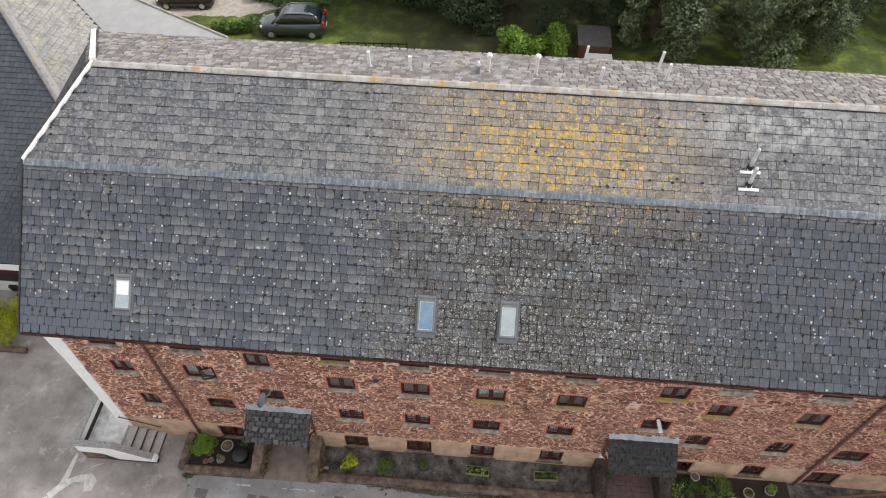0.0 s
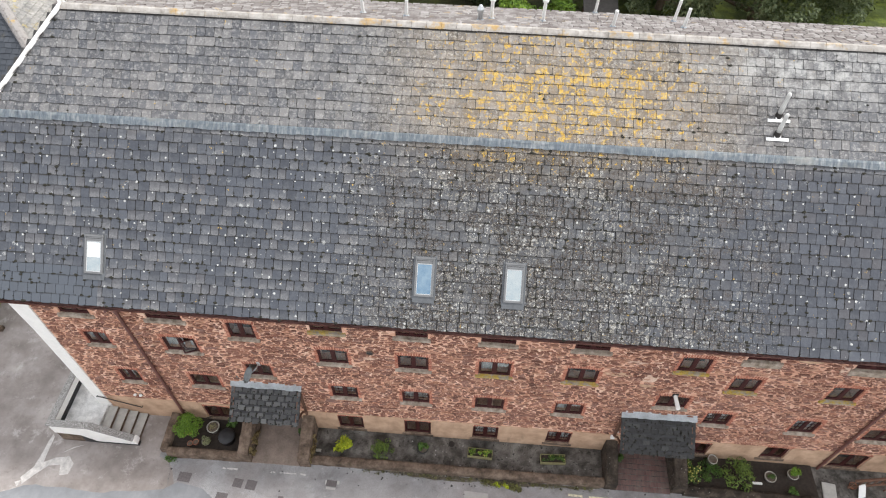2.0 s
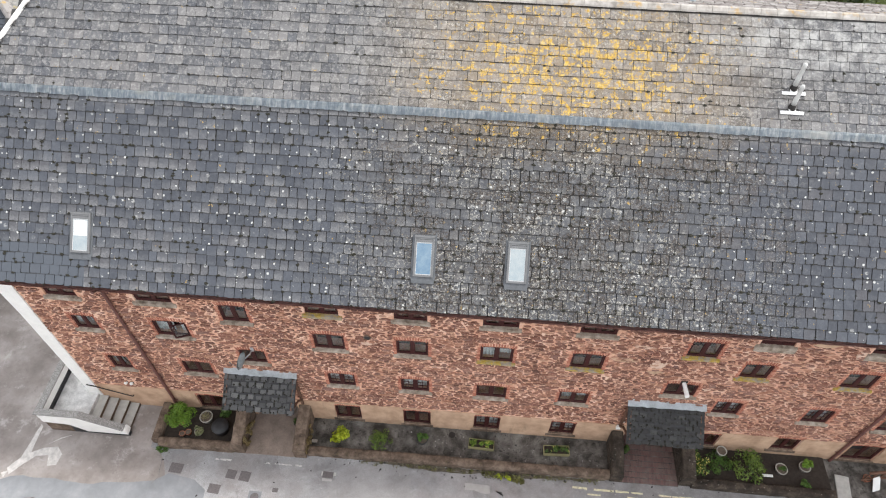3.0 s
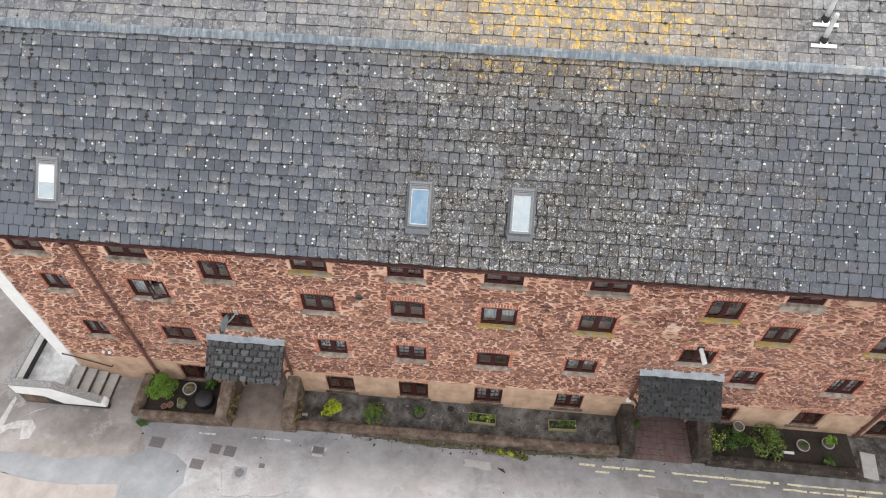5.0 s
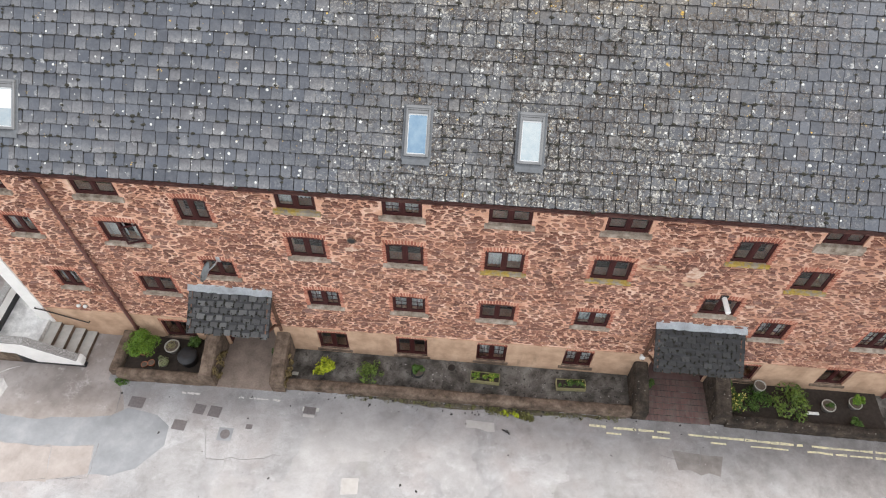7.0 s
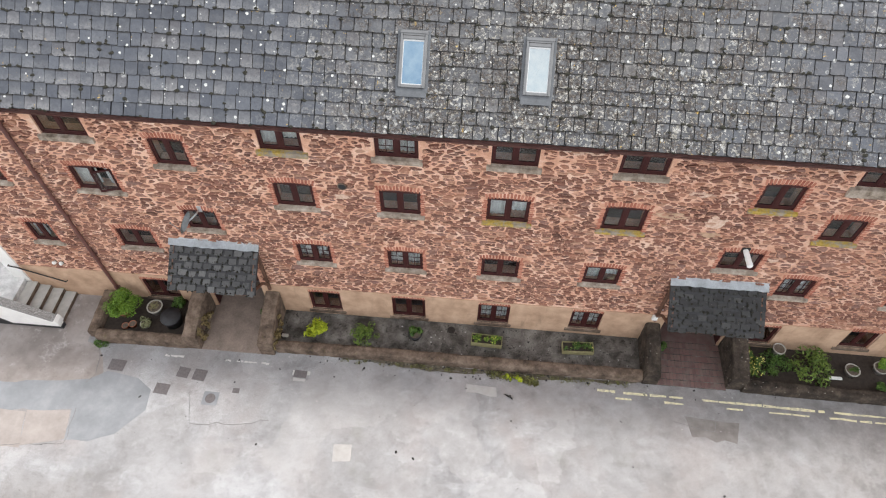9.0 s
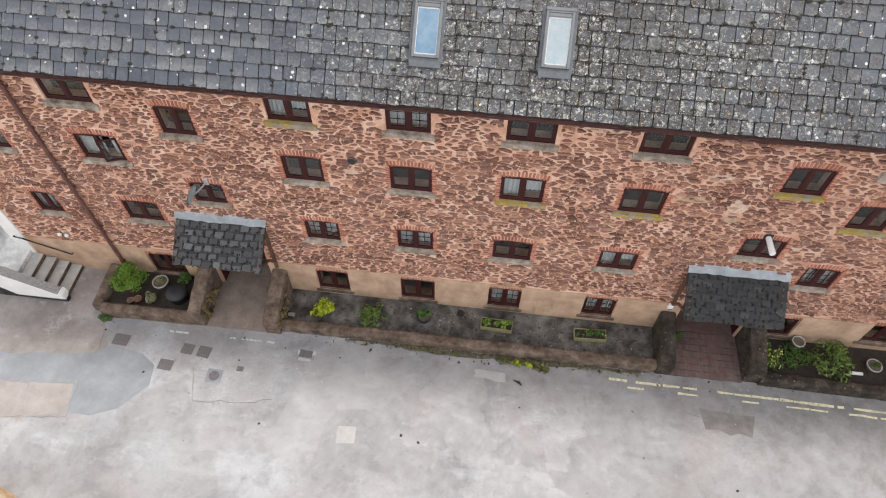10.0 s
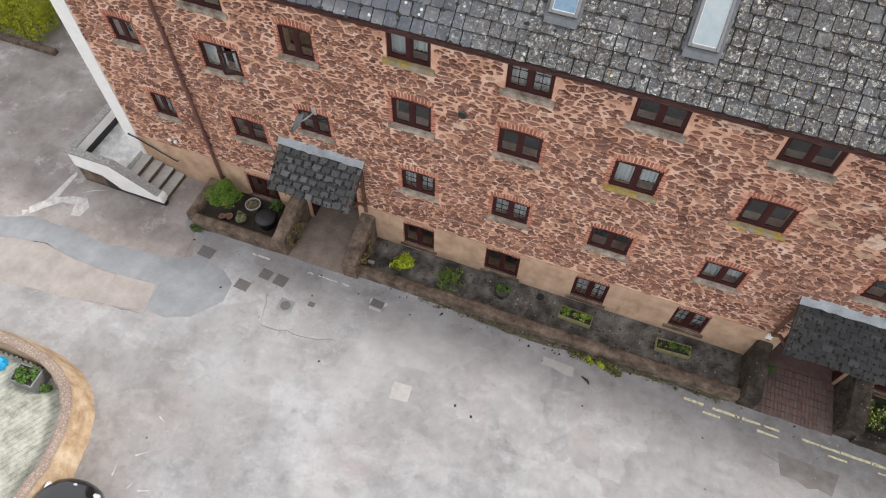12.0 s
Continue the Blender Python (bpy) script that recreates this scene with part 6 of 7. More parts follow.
pot("plant_pot", -2.93, -0.66, T, 0.22, 0.26, M_BLACK, "dark round pot on the terrace")
plant("pot_plant", -2.93, -0.62, T + 0.22, ball(0.25, 0.26, 8, 11), 420, 0.05, M_LEAF_MID, "small dark green plant in a round pot", "plant", 11)
drain = thing("drain_grate", -1.78, -0.30, T, "small round iron drain grate", "drain")
part("grate", lathe([(0.13, 0), (0.13, 0.012), (0.10, 0.016), (0.02, 0.014)], 16), M_DARK_IRON, drain)
stone = thing("loose_stone", -7.18, -1.02, T, "pale loose stone block on the terrace", "stone")
part("block", box(-0.11, 0.11, -0.06, 0.06, 0, 0.08, 0.02), M_STONE_POT, stone)


def trough(x, y, seed):
    t = thing("planter_trough", x, y, T, "yellowed wooden trough of small plants", "planter", "wooden troughs on the terrace", rz=random.Random(seed).uniform(-3, 3))
    for s in (-1, 1):
        part("side_board", box(-0.5, 0.5, s * 0.17 - 0.012, s * 0.17 + 0.012, 0.03, 0.24, 0.005), M_YELLOW_WOOD, t)
        part("end_board", box(s * 0.49 - 0.012, s * 0.49 + 0.012, -0.157, 0.157, 0.03, 0.24, 0.005), M_YELLOW_WOOD, t)
        part("foot", box(s * 0.4 - 0.03, s * 0.4 + 0.03, -0.15, 0.15, 0, 0.03), M_WOOD, t)
    part("soil", box(-0.477, 0.477, -0.157, 0.157, 0.05, 0.19), M_SOIL, t)
    rng = random.Random(seed)
    cl = [(rng.uniform(-.42, .42), rng.uniform(-.1, .1), rng.uniform(0.02, .12), rng.uniform(.05, .1)) for _ in range(14)]
    plant("trough_plants", x, y, T + 0.19, cl, 420, 0.035, M_LEAF_SHRUB if seed == 1 else M_LEAF_MID, "small green and yellow bedding plants", "plant", seed)
    vs, fs = leaves(cl, 60 if seed == 1 else 25, 0.03, seed + 40)
    f = raw("flowers", vs, fs, M_FLOWER, bpy.data.objects["trough_plants" if seed == 1 else "trough_plants.001"])
trough(-0.60, -0.66, 1)
trough(2.34, -0.66, 2)
plant("wall_weed", 0.05, -1.78, 0, [(i * 0.13 - 0.5, random.Random(i).uniform(-.08, .04), 0.05, 0.09) for i in range(9)], 220, 0.045, M_LEAF_DRY, "straggling weeds at the foot of the terrace wall", "weeds", 21, 6)
plant("wall_weed", 0.75, -1.82, 0, [(i * 0.11 - 0.75, 0.05 * math.sin(i * 2.3), 0.06, 0.05 + 0.03 * math.sin(i * 1.7)) for i in range(9)], 300, 0.05, M_LEAF_LIME, "straggling weeds at the foot of the terrace wall", "weeds", 22, 9)
plant("wall_weed", 0.72, -1.86, 0, [(0.0, 0.0, 0.10, 0.10), (0.12, -0.03, 0.08, 0.09), (0.28, -0.06, 0.06, 0.08)], 170, 0.10, M_LEAF_DRY, "straw-coloured weeds at the foot of the terrace wall", "weeds", 28, 14)
for cx_, cy_ in ((-9.77, -1.0), (-7.36, -1.15)):
    rs = random.Random(int(cx_ * 10))
    cl = [(rs.uniform(-0.03, 0.06), rs.uniform(-0.55, 0.5), rs.uniform(0.12, 0.72), rs.uniform(0.04, 0.09)) for _ in range(26)]
    plant("dry_creeper", cx_, cy_, 0.06, cl, 520, 0.05, M_STRAW, "dry straw-coloured creeper hanging on the porch wall", "creeper", 61, 26)
plant("wall_weed", -13.1, -1.86, 0, [(0, 0, 0.08, 0.14), (0.2, 0.03, 0.06, 0.1), (-0.15, 0.05, 0.05, 0.1)], 220, 0.04, M_LEAF_MID, "small weeds at a wall corner", "weeds", 23)
fr = random.Random(240)
cl = [(fr.uniform(-5.2, 3.9), -1.66 + fr.uniform(-.10, .02), 0.015, fr.uniform(.02, .08)) for _ in range(110)]
fringe = plant("moss_fringe", 0, 0, 0, cl, 2300, 0.026, M_LEAF_DRY, "thin fringe of moss and weeds along the wall foot", "weeds", 24, 3)
tagged(fringe, kind="stuff")
pot("plant_pot", -7.98, -0.42, 0.04, 0.12, 0.2, M_BLACK, "dark pot on the porch floor")
plant("porch_plant", -7.98, -0.42, 0.22, ball(0.2, 0.3, 7, 25), 240, 0.05, M_LEAF_MID, "green plant in the porch", "plant", 25)
pot("plant_pot", 5.0, -0.45, 0.04, 0.12, 0.2, M_BLACK, "dark pot on the porch floor")
plant("porch_plant", 5.0, -0.45, 0.22, ball(0.2, 0.3, 7, 26), 240, 0.05, M_LEAF_MID, "green plant in the porch", "plant", 26)
E3 = 0.142
plant("flowering_shrub", 7.76, -0.78, E3, ball(0.48, 0.42, 13, 27, 0.8), 700, 0.05, M_LEAF_MID, "low shrub covered in yellow flowers", "shrub", 27)
vs, fs = leaves(ball(0.50, 0.50, 14, 27, 0.8), 170, 0.035, 28)
raw("flowers", vs, fs, M_FLOWER, bpy.data.objects["flowering_shrub"], "yellow flowers")
plant("green_shrub", 7.58, -0.20, E3, ball(0.36, 0.45, 12, 29), 700, 0.042, M_LEAF_MID, "bright green shrub by the wall", "shrub", 29)
plant("green_shrub", 8.63, -0.62, E3, ball(0.46, 0.30, 16, 30, 0.9), 900, 0.04, M_LEAF_MID, "low bright green shrub in the bed", "shrub", 30)
pot("plant_pot", 8.70, -0.25, E3, 0.19, 0.40, M_STONE_POT, "tall pale clay pot by the wall")
plant("green_shrub", 9.60, -0.75, E3, ball(0.58, 0.85, 22, 31, 1.0), 900, 0.060, M_LEAF_BED, "large leafy green shrub in the bed", "shrub", 31, 9)
tray = thing("white_tray", 10.43, -0.95, E3, "small white plastic tray", "tray")
part("tray_base", box(-0.2, 0.2, -0.05, 0.05, 0, 0.05, 0.01), M_WHITE_PVC, tray)
pot("plant_pot", 10.93, -0.72, E3, 0.22, 0.24, M_STONE_POT, "pale round stone bowl of dry soil")
plant("pot_plant", 10.93, -0.72, E3 + 0.2, ball(0.16, 0.16, 6, 32), 120, 0.04, M_LEAF_MID, "small plant in a stone bowl", "plant", 32)
pot("plant_pot", 11.86, -0.55, E3, 0.21, 0.22, M_STONE_POT, "pale round stone bowl with a green plant")
plant("pot_plant", 11.93, -0.45, E3 + 0.2, ball(0.27, 0.3, 9, 33), 360, 0.055, M_LEAF_SHRUB, "green plant in a stone bowl", "plant", 33)
plant("green_shrub", 11.73, -1.22, E3, ball(0.22, 0.28, 6, 34), 200, 0.06, M_LEAF_MID, "small spiky green plant", "plant", 34)
slab_ob = thing("paving_slab", 13.25, -1.15, 0.032, "loose pale grey paving slab in the side yard", "slab", rz=-8)
part("slab", box(-0.26, 0.26, -0.48, 0.48, 0, 0.06, 0.012), M_PATHSLAB, slab_ob)
pot("plant_pot", 14.2, -0.75, 0.032, 0.14, 0.2, M_TERRA, "small red pot in the side yard")

litter = part("leaf_litter", sheet(ragged([(-5.2, -1.59), (4.2, -1.58), (4.2, -1.64), (1.2, -1.76), (-0.6, -1.74), (-2.4, -1.80), (-3.6, -1.70), (-5.2, -1.63)], 0.04, 77), 0.001), M_LITTER)
tagged(litter, "dark moss and leaf litter along the wall foot", "litter", "", "structure")

# leaf scraps and pale crumbs lying about, thickest by the wall
def scraps(name, seed, n, sizes, material, label, spots):
    rng = random.Random(seed)
    vs, fs = [], []
    for _ in range(n):
        xa, xb, ya, yb, z, near = rng.choice(spots)
        u = rng.random() ** (2.5 if near else 1.0)
        px, py, o = rng.uniform(xa, xb), yb + (ya - yb) * u, len(vs)
        rr, turn, thin = rng.choice(sizes), rng.uniform(0, 6.28), rng.uniform(0.4, 1.0)
        for q in range(6):
            k = rr * rng.uniform(0.6, 1.2)
            a, b = k * math.cos(q * 1.0472), k * thin * math.sin(q * 1.0472)
            vs.append((px + a * math.cos(turn) - b * math.sin(turn), py + a * math.sin(turn) + b * math.cos(turn), z))
        vs.append((px, py, z + rr * 0.35))
        fs.extend([(o + q, o + (q + 1) % 6, o + 6) for q in range(6)])
    return tagged(raw(name, vs, fs, material), label, "litter", "", "stuff")
scraps("leaf_scraps", 81, 330, (0.012, 0.018, 0.025, 0.035, 0.05), M_DARK_IRON, "dark leaf scraps and grit scattered over the yard",
       [(-7.0, 4.6, -2.0, -1.62, 0.004, True), (-2.0, 4.2, -1.2, -0.1, 0.077, False), (-14.0, 12.0, -8.5, -1.7, 0.006, True), (-4.5, 1.4, -1.95, -1.62, 0.004, True)])
scraps("pale_crumbs", 82, 170, (0.010, 0.015, 0.02, 0.032), M_PALE_PATCH, "pale crumbs of mortar along the wall foot",
       [(-7.0, 4.6, -2.2, -1.62, 0.004, True), (-13.0, 8.0, -3.2, -1.7, 0.006, True), (-4.0, 4.2, -1.2, -0.1, 0.077, False)])

# timber rail and white board by the far window
rail = thing("timber_rail", 14.6, -0.8, 0.03, "brown timber stair rail with close balusters", "railing")
part("handrail", tube([(-0.6, 0, 0.75), (2.6, 0, 2.35)], 0.06, 8), M_WOOD, rail)
part("bottom_rail", tube([(-0.6, 0, 0.12), (2.6, 0, 1.72)], 0.045, 8), M_WOOD, rail)
for i in range(14):
    x = -0.55 + i * 0.235
    part("baluster", box(x - 0.018, x + 0.018, -0.02, 0.02, 0.0 if i % 6 == 0 else 0.14 + (x + 0.6) * 0.5, 0.74 + (x + 0.6) * 0.5), M_WOOD, rail)
board = thing("white_board", 14.5, -1.15, 0.03, "small white board leaning by the stair rail", "board", rz=20)
bm = box(-0.16, 0.16, -0.015, 0.015, 0, 0.62, 0.006)
bmesh.ops.rotate(bm, verts=bm.verts[:], matrix=Matrix.Rotation(radians(-35), 3, "X"))
part("panel", bm, M_WHITE_PVC, board)

# ---- marks and covers on the yard ----
def ground_layer(name, outline, z, material, label, ragged_by=0.03, seed=1):
    ob = part(name, sheet(ragged(outline, ragged_by, seed), z), material)
    return tagged(ob, label, "ground", "", "structure")
ground_layer("yard_apron", [(-26, -3.5), (-19.2, -3.70), (-18.4, -3.38), (-17.2, -3.42), (-15.1, -3.40), (-13.4, -3.41), (-12.6, -2.9), (-12.9, -2.2), (-13.2, -1.85), (-13.6, -1.8), (-13.6, 0.02), (-17.9, 0.02), (-17.9, 7.0), (-26, 7.0)], 0.001, M_APRON_ROAD, "brownish worn asphalt apron beside the stair", 0.03, 3)
ground_layer("trench_repair", [(-24, -4.2), (-19.4, -3.72), (-18.5, -3.30), (-17.2, -3.30), (-15.6, -3.36), (-14.2, -3.20), (-13.0, -3.02), (-12.5, -2.75), (-11.5, -2.85), (-10.9, -3.2), (-10.9, -3.9), (-11.5, -4.7), (-12.3, -5.05), (-13.0, -5.0), (-13.12, -4.1), (-14.6, -4.22), (-16.0, -4.20), (-17.3, -4.02), (-18.7, -4.32), (-24, -4.9)], 0.002, M_TRENCH, "smooth grey asphalt trench repair", 0.05, 4)
ground_layer("concrete_strip", [(-24, -4.92), (-18.7, -4.36), (-17.3, -4.06), (-16.0, -4.24), (-14.5, -4.26), (-14.2, -5.33), (-17.6, -5.72), (-24, -6.6)], 0.002, M_PATCH, "pale worn concrete strip", 0.03, 5)
ground_layer("concrete_patch", [(-14.48, -4.22), (-13.15, -4.12), (-12.95, -5.00), (-14.2, -5.30)], 0.006, M_PATCH, "square pale pinkish concrete patch", 0.015, 6)
for outline in ([(-18.75, -3.0), (-18.45, -2.55), (-18.35, -1.9), (-18.22, -1.2), (-18.12, -1.25), (-18.15, -1.9), (-18.1, -2.35), (-17.75, -2.2), (-17.2, -2.05), (-16.95, -2.3), (-17.0, -2.75), (-17.25, -2.8), (-17.4, -2.45), (-17.85, -2.5), (-18.3, -2.9), (-18.6, -3.25)],
                [(-17.6, -1.95), (-17.2, -1.62), (-16.8, -1.52), (-17.2, -1.75)], [(-18.9, -3.2), (-18.7, -3.1), (-18.75, -3.4)]):
    ground_layer("paint_spill", outline, 0.008, M_SPILL, "white paint spilt on the asphalt", 0.05, 7)
ground_layer("concrete_patch", [(-1.15, -2.15), (-0.20, -2.17), (-0.20, -2.47), (-0.42, -2.49), (-0.80, -2.40), (-1.14, -2.42)], 0.003, M_PALE_PATCH, "pale rectangular concrete patch", 0.012, 8)
ground_layer("concrete_patch", [(-4.95, -4.42), (-4.40, -4.40), (-4.36, -4.88), (-4.92, -4.92)], 0.001, M_PALE_PATCH, "pale square concrete patch", 0.02, 9)
ground_layer("concrete_patch", [(-6.68, -2.16), (-6.12, -2.16), (-6.12, -2.30), (-6.68, -2.32)], 0.001, M_PATHSLAB, "pale concrete collar of a cover", 0.012, 10)
ground_layer("asphalt_repair", [(5.6, -2.6), (7.2, -2.7), (7.1, -3.3), (5.7, -3.25)], 0.001, M_REPAIR, "darker asphalt repair", 0.07, 11)
def cover(x, y, w, d, rz, label="rusty iron inspection cover set in the asphalt"):
    w, d = w * 0.82, d * 0.82
    c = thing("inspection_cover", x, y, 0, label, "cover", "inspection covers", rz=rz)
    part("cover_frame", box(-w / 2, w / 2, -d / 2, d / 2, 0.001, 0.010, 0.003), M_COVER, c)
    part("cover_plate", box(-w / 2 + 0.03, w / 2 - 0.03, -d / 2 + 0.03, d / 2 - 0.03, 0.008, 0.015, 0.003), M_COVER, c)
cover(-12.30, -2.50, 0.62, 0.46, -4)
cover(-10.62, -3.16, 0.55, 0.42, -4)
cover(-10.12, -2.56, 0.46, 0.42, -6)
cover(-9.58, -2.60, 0.50, 0.46, -6)
cover(-6.42, -2.28, 0.50, 0.30, -2, "small brown stop-cock cover with a pale worn edge")
ground_layer("concrete_patch", [(-6.62, -2.42), (-6.22, -2.44), (-6.22, -2.52), (-6.60, -2.53)], 0.003, M_PALE_PATCH, "pale worn edge of a small cover", 0.012, 12)
cover(-8.30, -3.02, 0.26, 0.2, 0)
rc = thing("inspection_cover", -9.02, -3.34, 0, "round iron cover in a square collar", "cover", "inspection covers")
part("cover_frame", box(-0.24, 0.24, -0.22, 0.22, 0.001, 0.008, 0.003), M_TRENCH, rc)
part("cover_plate", lathe([(0.16, 0.008), (0.16, 0.016), (0.02, 0.016)], 18), M_COVER, rc)
for k, (x0, y0, x1, y1) in enumerate(((-10.64, -7.67, -10.41, -7.77), (-10.62, -8.82, -10.33, -8.6), (-10.9, -9.48, -10.95, -9.17), (-10.34, -9.63, -10.25, -9.36), (-10.04, -9.57, -9.7, -9.44))):
    ux, uy = (y0 - y1) * 0.05, (x1 - x0) * 0.05
    ground_layer("chalky_scratch", [(x0 - ux, y0 - uy), (x1, y1), (x0 + ux, y0 + uy)], 0.001, M_SPILL, "thin white scratch on the asphalt", 0.008, 50 + k)
def crack(points, width, seed):
    """A thin dark seam in the asphalt along the points."""
    rng = random.Random(seed)
    pts = []
    for a, b in zip(points, points[1:]):
        n = max(1, int(math.dist(a, b) / 0.25))
        pts += [(a[0] + (b[0] - a[0]) * i / n + rng.uniform(-.05, .05), a[1] + (b[1] - a[1]) * i / n + rng.uniform(-.05, .05)) for i in range(n)]
    pts.append(points[-1])
    bm = bmesh.new()
    rows = []
    for i, p in enumerate(pts):
        a, b = pts[max(i - 1, 0)], pts[min(i + 1, len(pts) - 1)]
        d = Vector((b[0] - a[0], b[1] - a[1], 0)).normalized()
        w = width * rng.uniform(0.3, 1.2)
        rows.append([bm.verts.new((p[0] - d.y * w * k, p[1] + d.x * w * k, z)) for k, z in ((-0.5, 0.002), (0.5, 0.002), (0.5, 0.009), (-0.5, 0.009))])
    for a, b in zip(rows, rows[1:]):
        for k in range(4):
            bm.faces.new((a[k], a[(k + 1) % 4], b[(k + 1) % 4], b[k]))
    bm.faces.new(rows[0])
    bm.faces.new(rows[-1][::-1])
    tagged(part("asphalt_seam", bm, M_SEAM), "dark seam between old asphalt repairs", "ground", "", "structure")
M_SEAM = simple("tarry_seam", (0.17, 0.165, 0.160), 0.9, 0, 0.4, 6, 0.2)
SEAMS = [([(-9.72, -3.16), (-9.45, -4.16), (-8.35, -4.11), (-7.04, -3.88)], 0.016),
         ([(-13.08, -1.87), (-12.89, -2.86), (-13.05, -3.17)], 0.02),
         ([(-14.7, -5.33), (-12.89, -5.15), (-13.01, -4.01)], 0.016),
         ([(5.17, -2.79), (6.42, -2.97), (6.55, -2.42)], 0.014),
         ([(-5.79, -1.12), (-4.59, -1.65), (-2.4, -1.79), (-0.62, -1.7)], 0.014)]
for k, (pts, w) in enumerate(SEAMS):
    crack(pts, w, 90 + k)
deb = thing("debris", 0.18, -2.44, 0, "scrap of dark rusty debris on the asphalt", "debris")
part("scrap", tube([(-0.13, 0.06, 0.03), (0.0, 0.0, 0.05), (0.1, -0.05, 0.03), (0.12, -0.1, 0.02)], [0.015, 0.035, 0.028, 0.015], 6), M_DARK_IRON, deb)
mark_rng = random.Random(14)
def dashes(name, runs, y_of, width, material, label, longest=0.9):
    for x0, x1 in runs:
        x = x0
        while x < x1 - 0.05:
            ln = min(mark_rng.uniform(longest / 3, longest), x1 - x)
            y = y_of(x)
            ground_layer(name, [(x, y - width / 2), (x + ln, y_of(x + ln) - width / 2), (x + ln, y_of(x + ln) + width / 2), (x, y + width / 2)], 0.001, material, label, 0.016, mark_rng.randrange(999))
            x += ln + mark_rng.choice((0.01, 0.02, 0.03, 0.10))
YEL = "worn pale yellow road line"
dashes("road_line", [(2.95, 3.5), (3.75, 5.6), (6.2, 9.9), (10.2, 16)], lambda x: -1.97 - 0.012 * (x - 3), 0.075, M_YELLOW, YEL)
dashes("road_line", [(3.5, 4.0), (5.0, 5.6), (6.9, 7.4), (8.2, 9.4), (10.0, 16)], lambda x: -2.17 - 0.012 * (x - 3), 0.065, M_YELLOW, YEL)
dashes("road_line", [(11.6, 11.9), (12.0, 12.3)], lambda x: -3.6 - 2.0 * (x - 11.6), 0.07, M_YELLOW, YEL)
dashes("road_line", [(-10.9, -10.2), (-8.95, -8.7), (-8.55, -7.9), (-7.75, -7.5)], lambda x: -2.02, 0.055, M_SPILL, "broken remains of a white road line", 0.22)

# ---- curved yard wall, deck and planter at the street side ----
cw = part("yard_wall", swept_wall([(-22, -7.1, 0.92), (-17, -7.45, 0.92), (-15.2, -7.42, 0.92), (-14.2, -7.52, 0.92), (-13.55, -7.72, 0.92), (-13.0, -8.05, 0.92), (-12.62, -8.5, 0.92), (-12.36, -9.1, 0.92),
                                   (-12.2, -9.9, 0.92), (-12.25, -10.8, 0.92), (-12.5, -12.0, 0.92), (-13.0, -14.0, 0.92), (-13.8, -18.0, 0.92)], 0.30, -0.1, 0.012, 41, 0.26), M_OCHRE)
tagged(cw, "curved ochre rendered yard wall with a worn brown top", "wall", "", "structure")
deck = thing("timber_deck", -15.6, -11.0, 0.0, "pale grey-green grooved timber deck", "deck")
DECK_TURN = radians(60)
def on_deck(x, y):
    """Inside the curve of the yard wall."""
    edge = float(np.interp(y, (-18, -14, -12, -10.8, -9.9, -9.1, -8.5, -8.05, -7.72, -7.6), (-13.92, -13.12, -12.62, -12.37, -12.32, -12.47, -12.72, -13.08, -13.62, -14.1)))
    return y < -7.62 and x < edge and x > -19.5 and y > -16.5
for i in range(-38, 40):
    off = i * 0.147
    inside = [k * 0.05 for k in range(-140, 141) if on_deck(-15.6 + k * 0.05 * math.cos(DECK_TURN) - off * math.sin(DECK_TURN), -11.0 + k * 0.05 * math.sin(DECK_TURN) + off * math.cos(DECK_TURN))]
    if len(inside) < 4:
        continue
    bm = box(inside[0], inside[-1], off - 0.070, off + 0.070, 0.02, 0.14, 0.006)
    bmesh.ops.rotate(bm, verts=bm.verts[:], matrix=Matrix.Rotation(DECK_TURN, 3, "Z"))
    part("deck_board", bm, M_DECK, deck)
tr = thing("planter_box", -14.42, -8.08, 0.142, "grey rectangular planter box with spiky plants", "planter", rz=2)
for s in (-1, 1):
    part("side_panel", box(-0.38, 0.38, s * 0.25 - 0.025, s * 0.25 + 0.025, 0, 0.5, 0.01), M_GREY_METAL, tr)
    part("end_panel", box(s * 0.355 - 0.025, s * 0.355 + 0.025, -0.224, 0.224, 0, 0.5, 0.01), M_GREY_METAL, tr)
part("soil", box(-0.329, 0.329, -0.224, 0.224, 0.05, 0.42), M_SOIL, tr)
plant("planter_plants", -14.42, -8.08, 0.54, [(random.Random(i).uniform(-.26, .26), random.Random(i + 9).uniform(-.2, .2), .1, .13) for i in range(10)], 420, 0.06, M_LEAF_MID, "straggly green plants in a planter box", "plant", 42)
plant("corner_plant", -13.88, -8.12, 0.14, ball(0.17, 0.3, 7, 43), 200, 0.06, M_LEAF_MID, "leggy dark plant by the curved wall", "plant", 43)
cover_b = thing("blue_cover", -15.62, -7.98, 0.142, "crumpled bright blue plastic cover", "cover")
M_BLUE = simple("blue_plastic", (0.02, 0.33, 0.62), 0.4, 0, 0.15, 5, 0.2)
bm = lathe([(0.17, 0), (0.21, 0.14), (0.17, 0.28), (0.09, 0.34), (0.02, 0.36)], 14)
for v in bm.verts:
    v.co += Vector((random.Random(int(v.co.x * 999)).uniform(-.05, .05), random.Random(int(v.co.y * 999)).uniform(-.05, .05), 0))
part("plastic", bm, M_BLUE, cover_b)


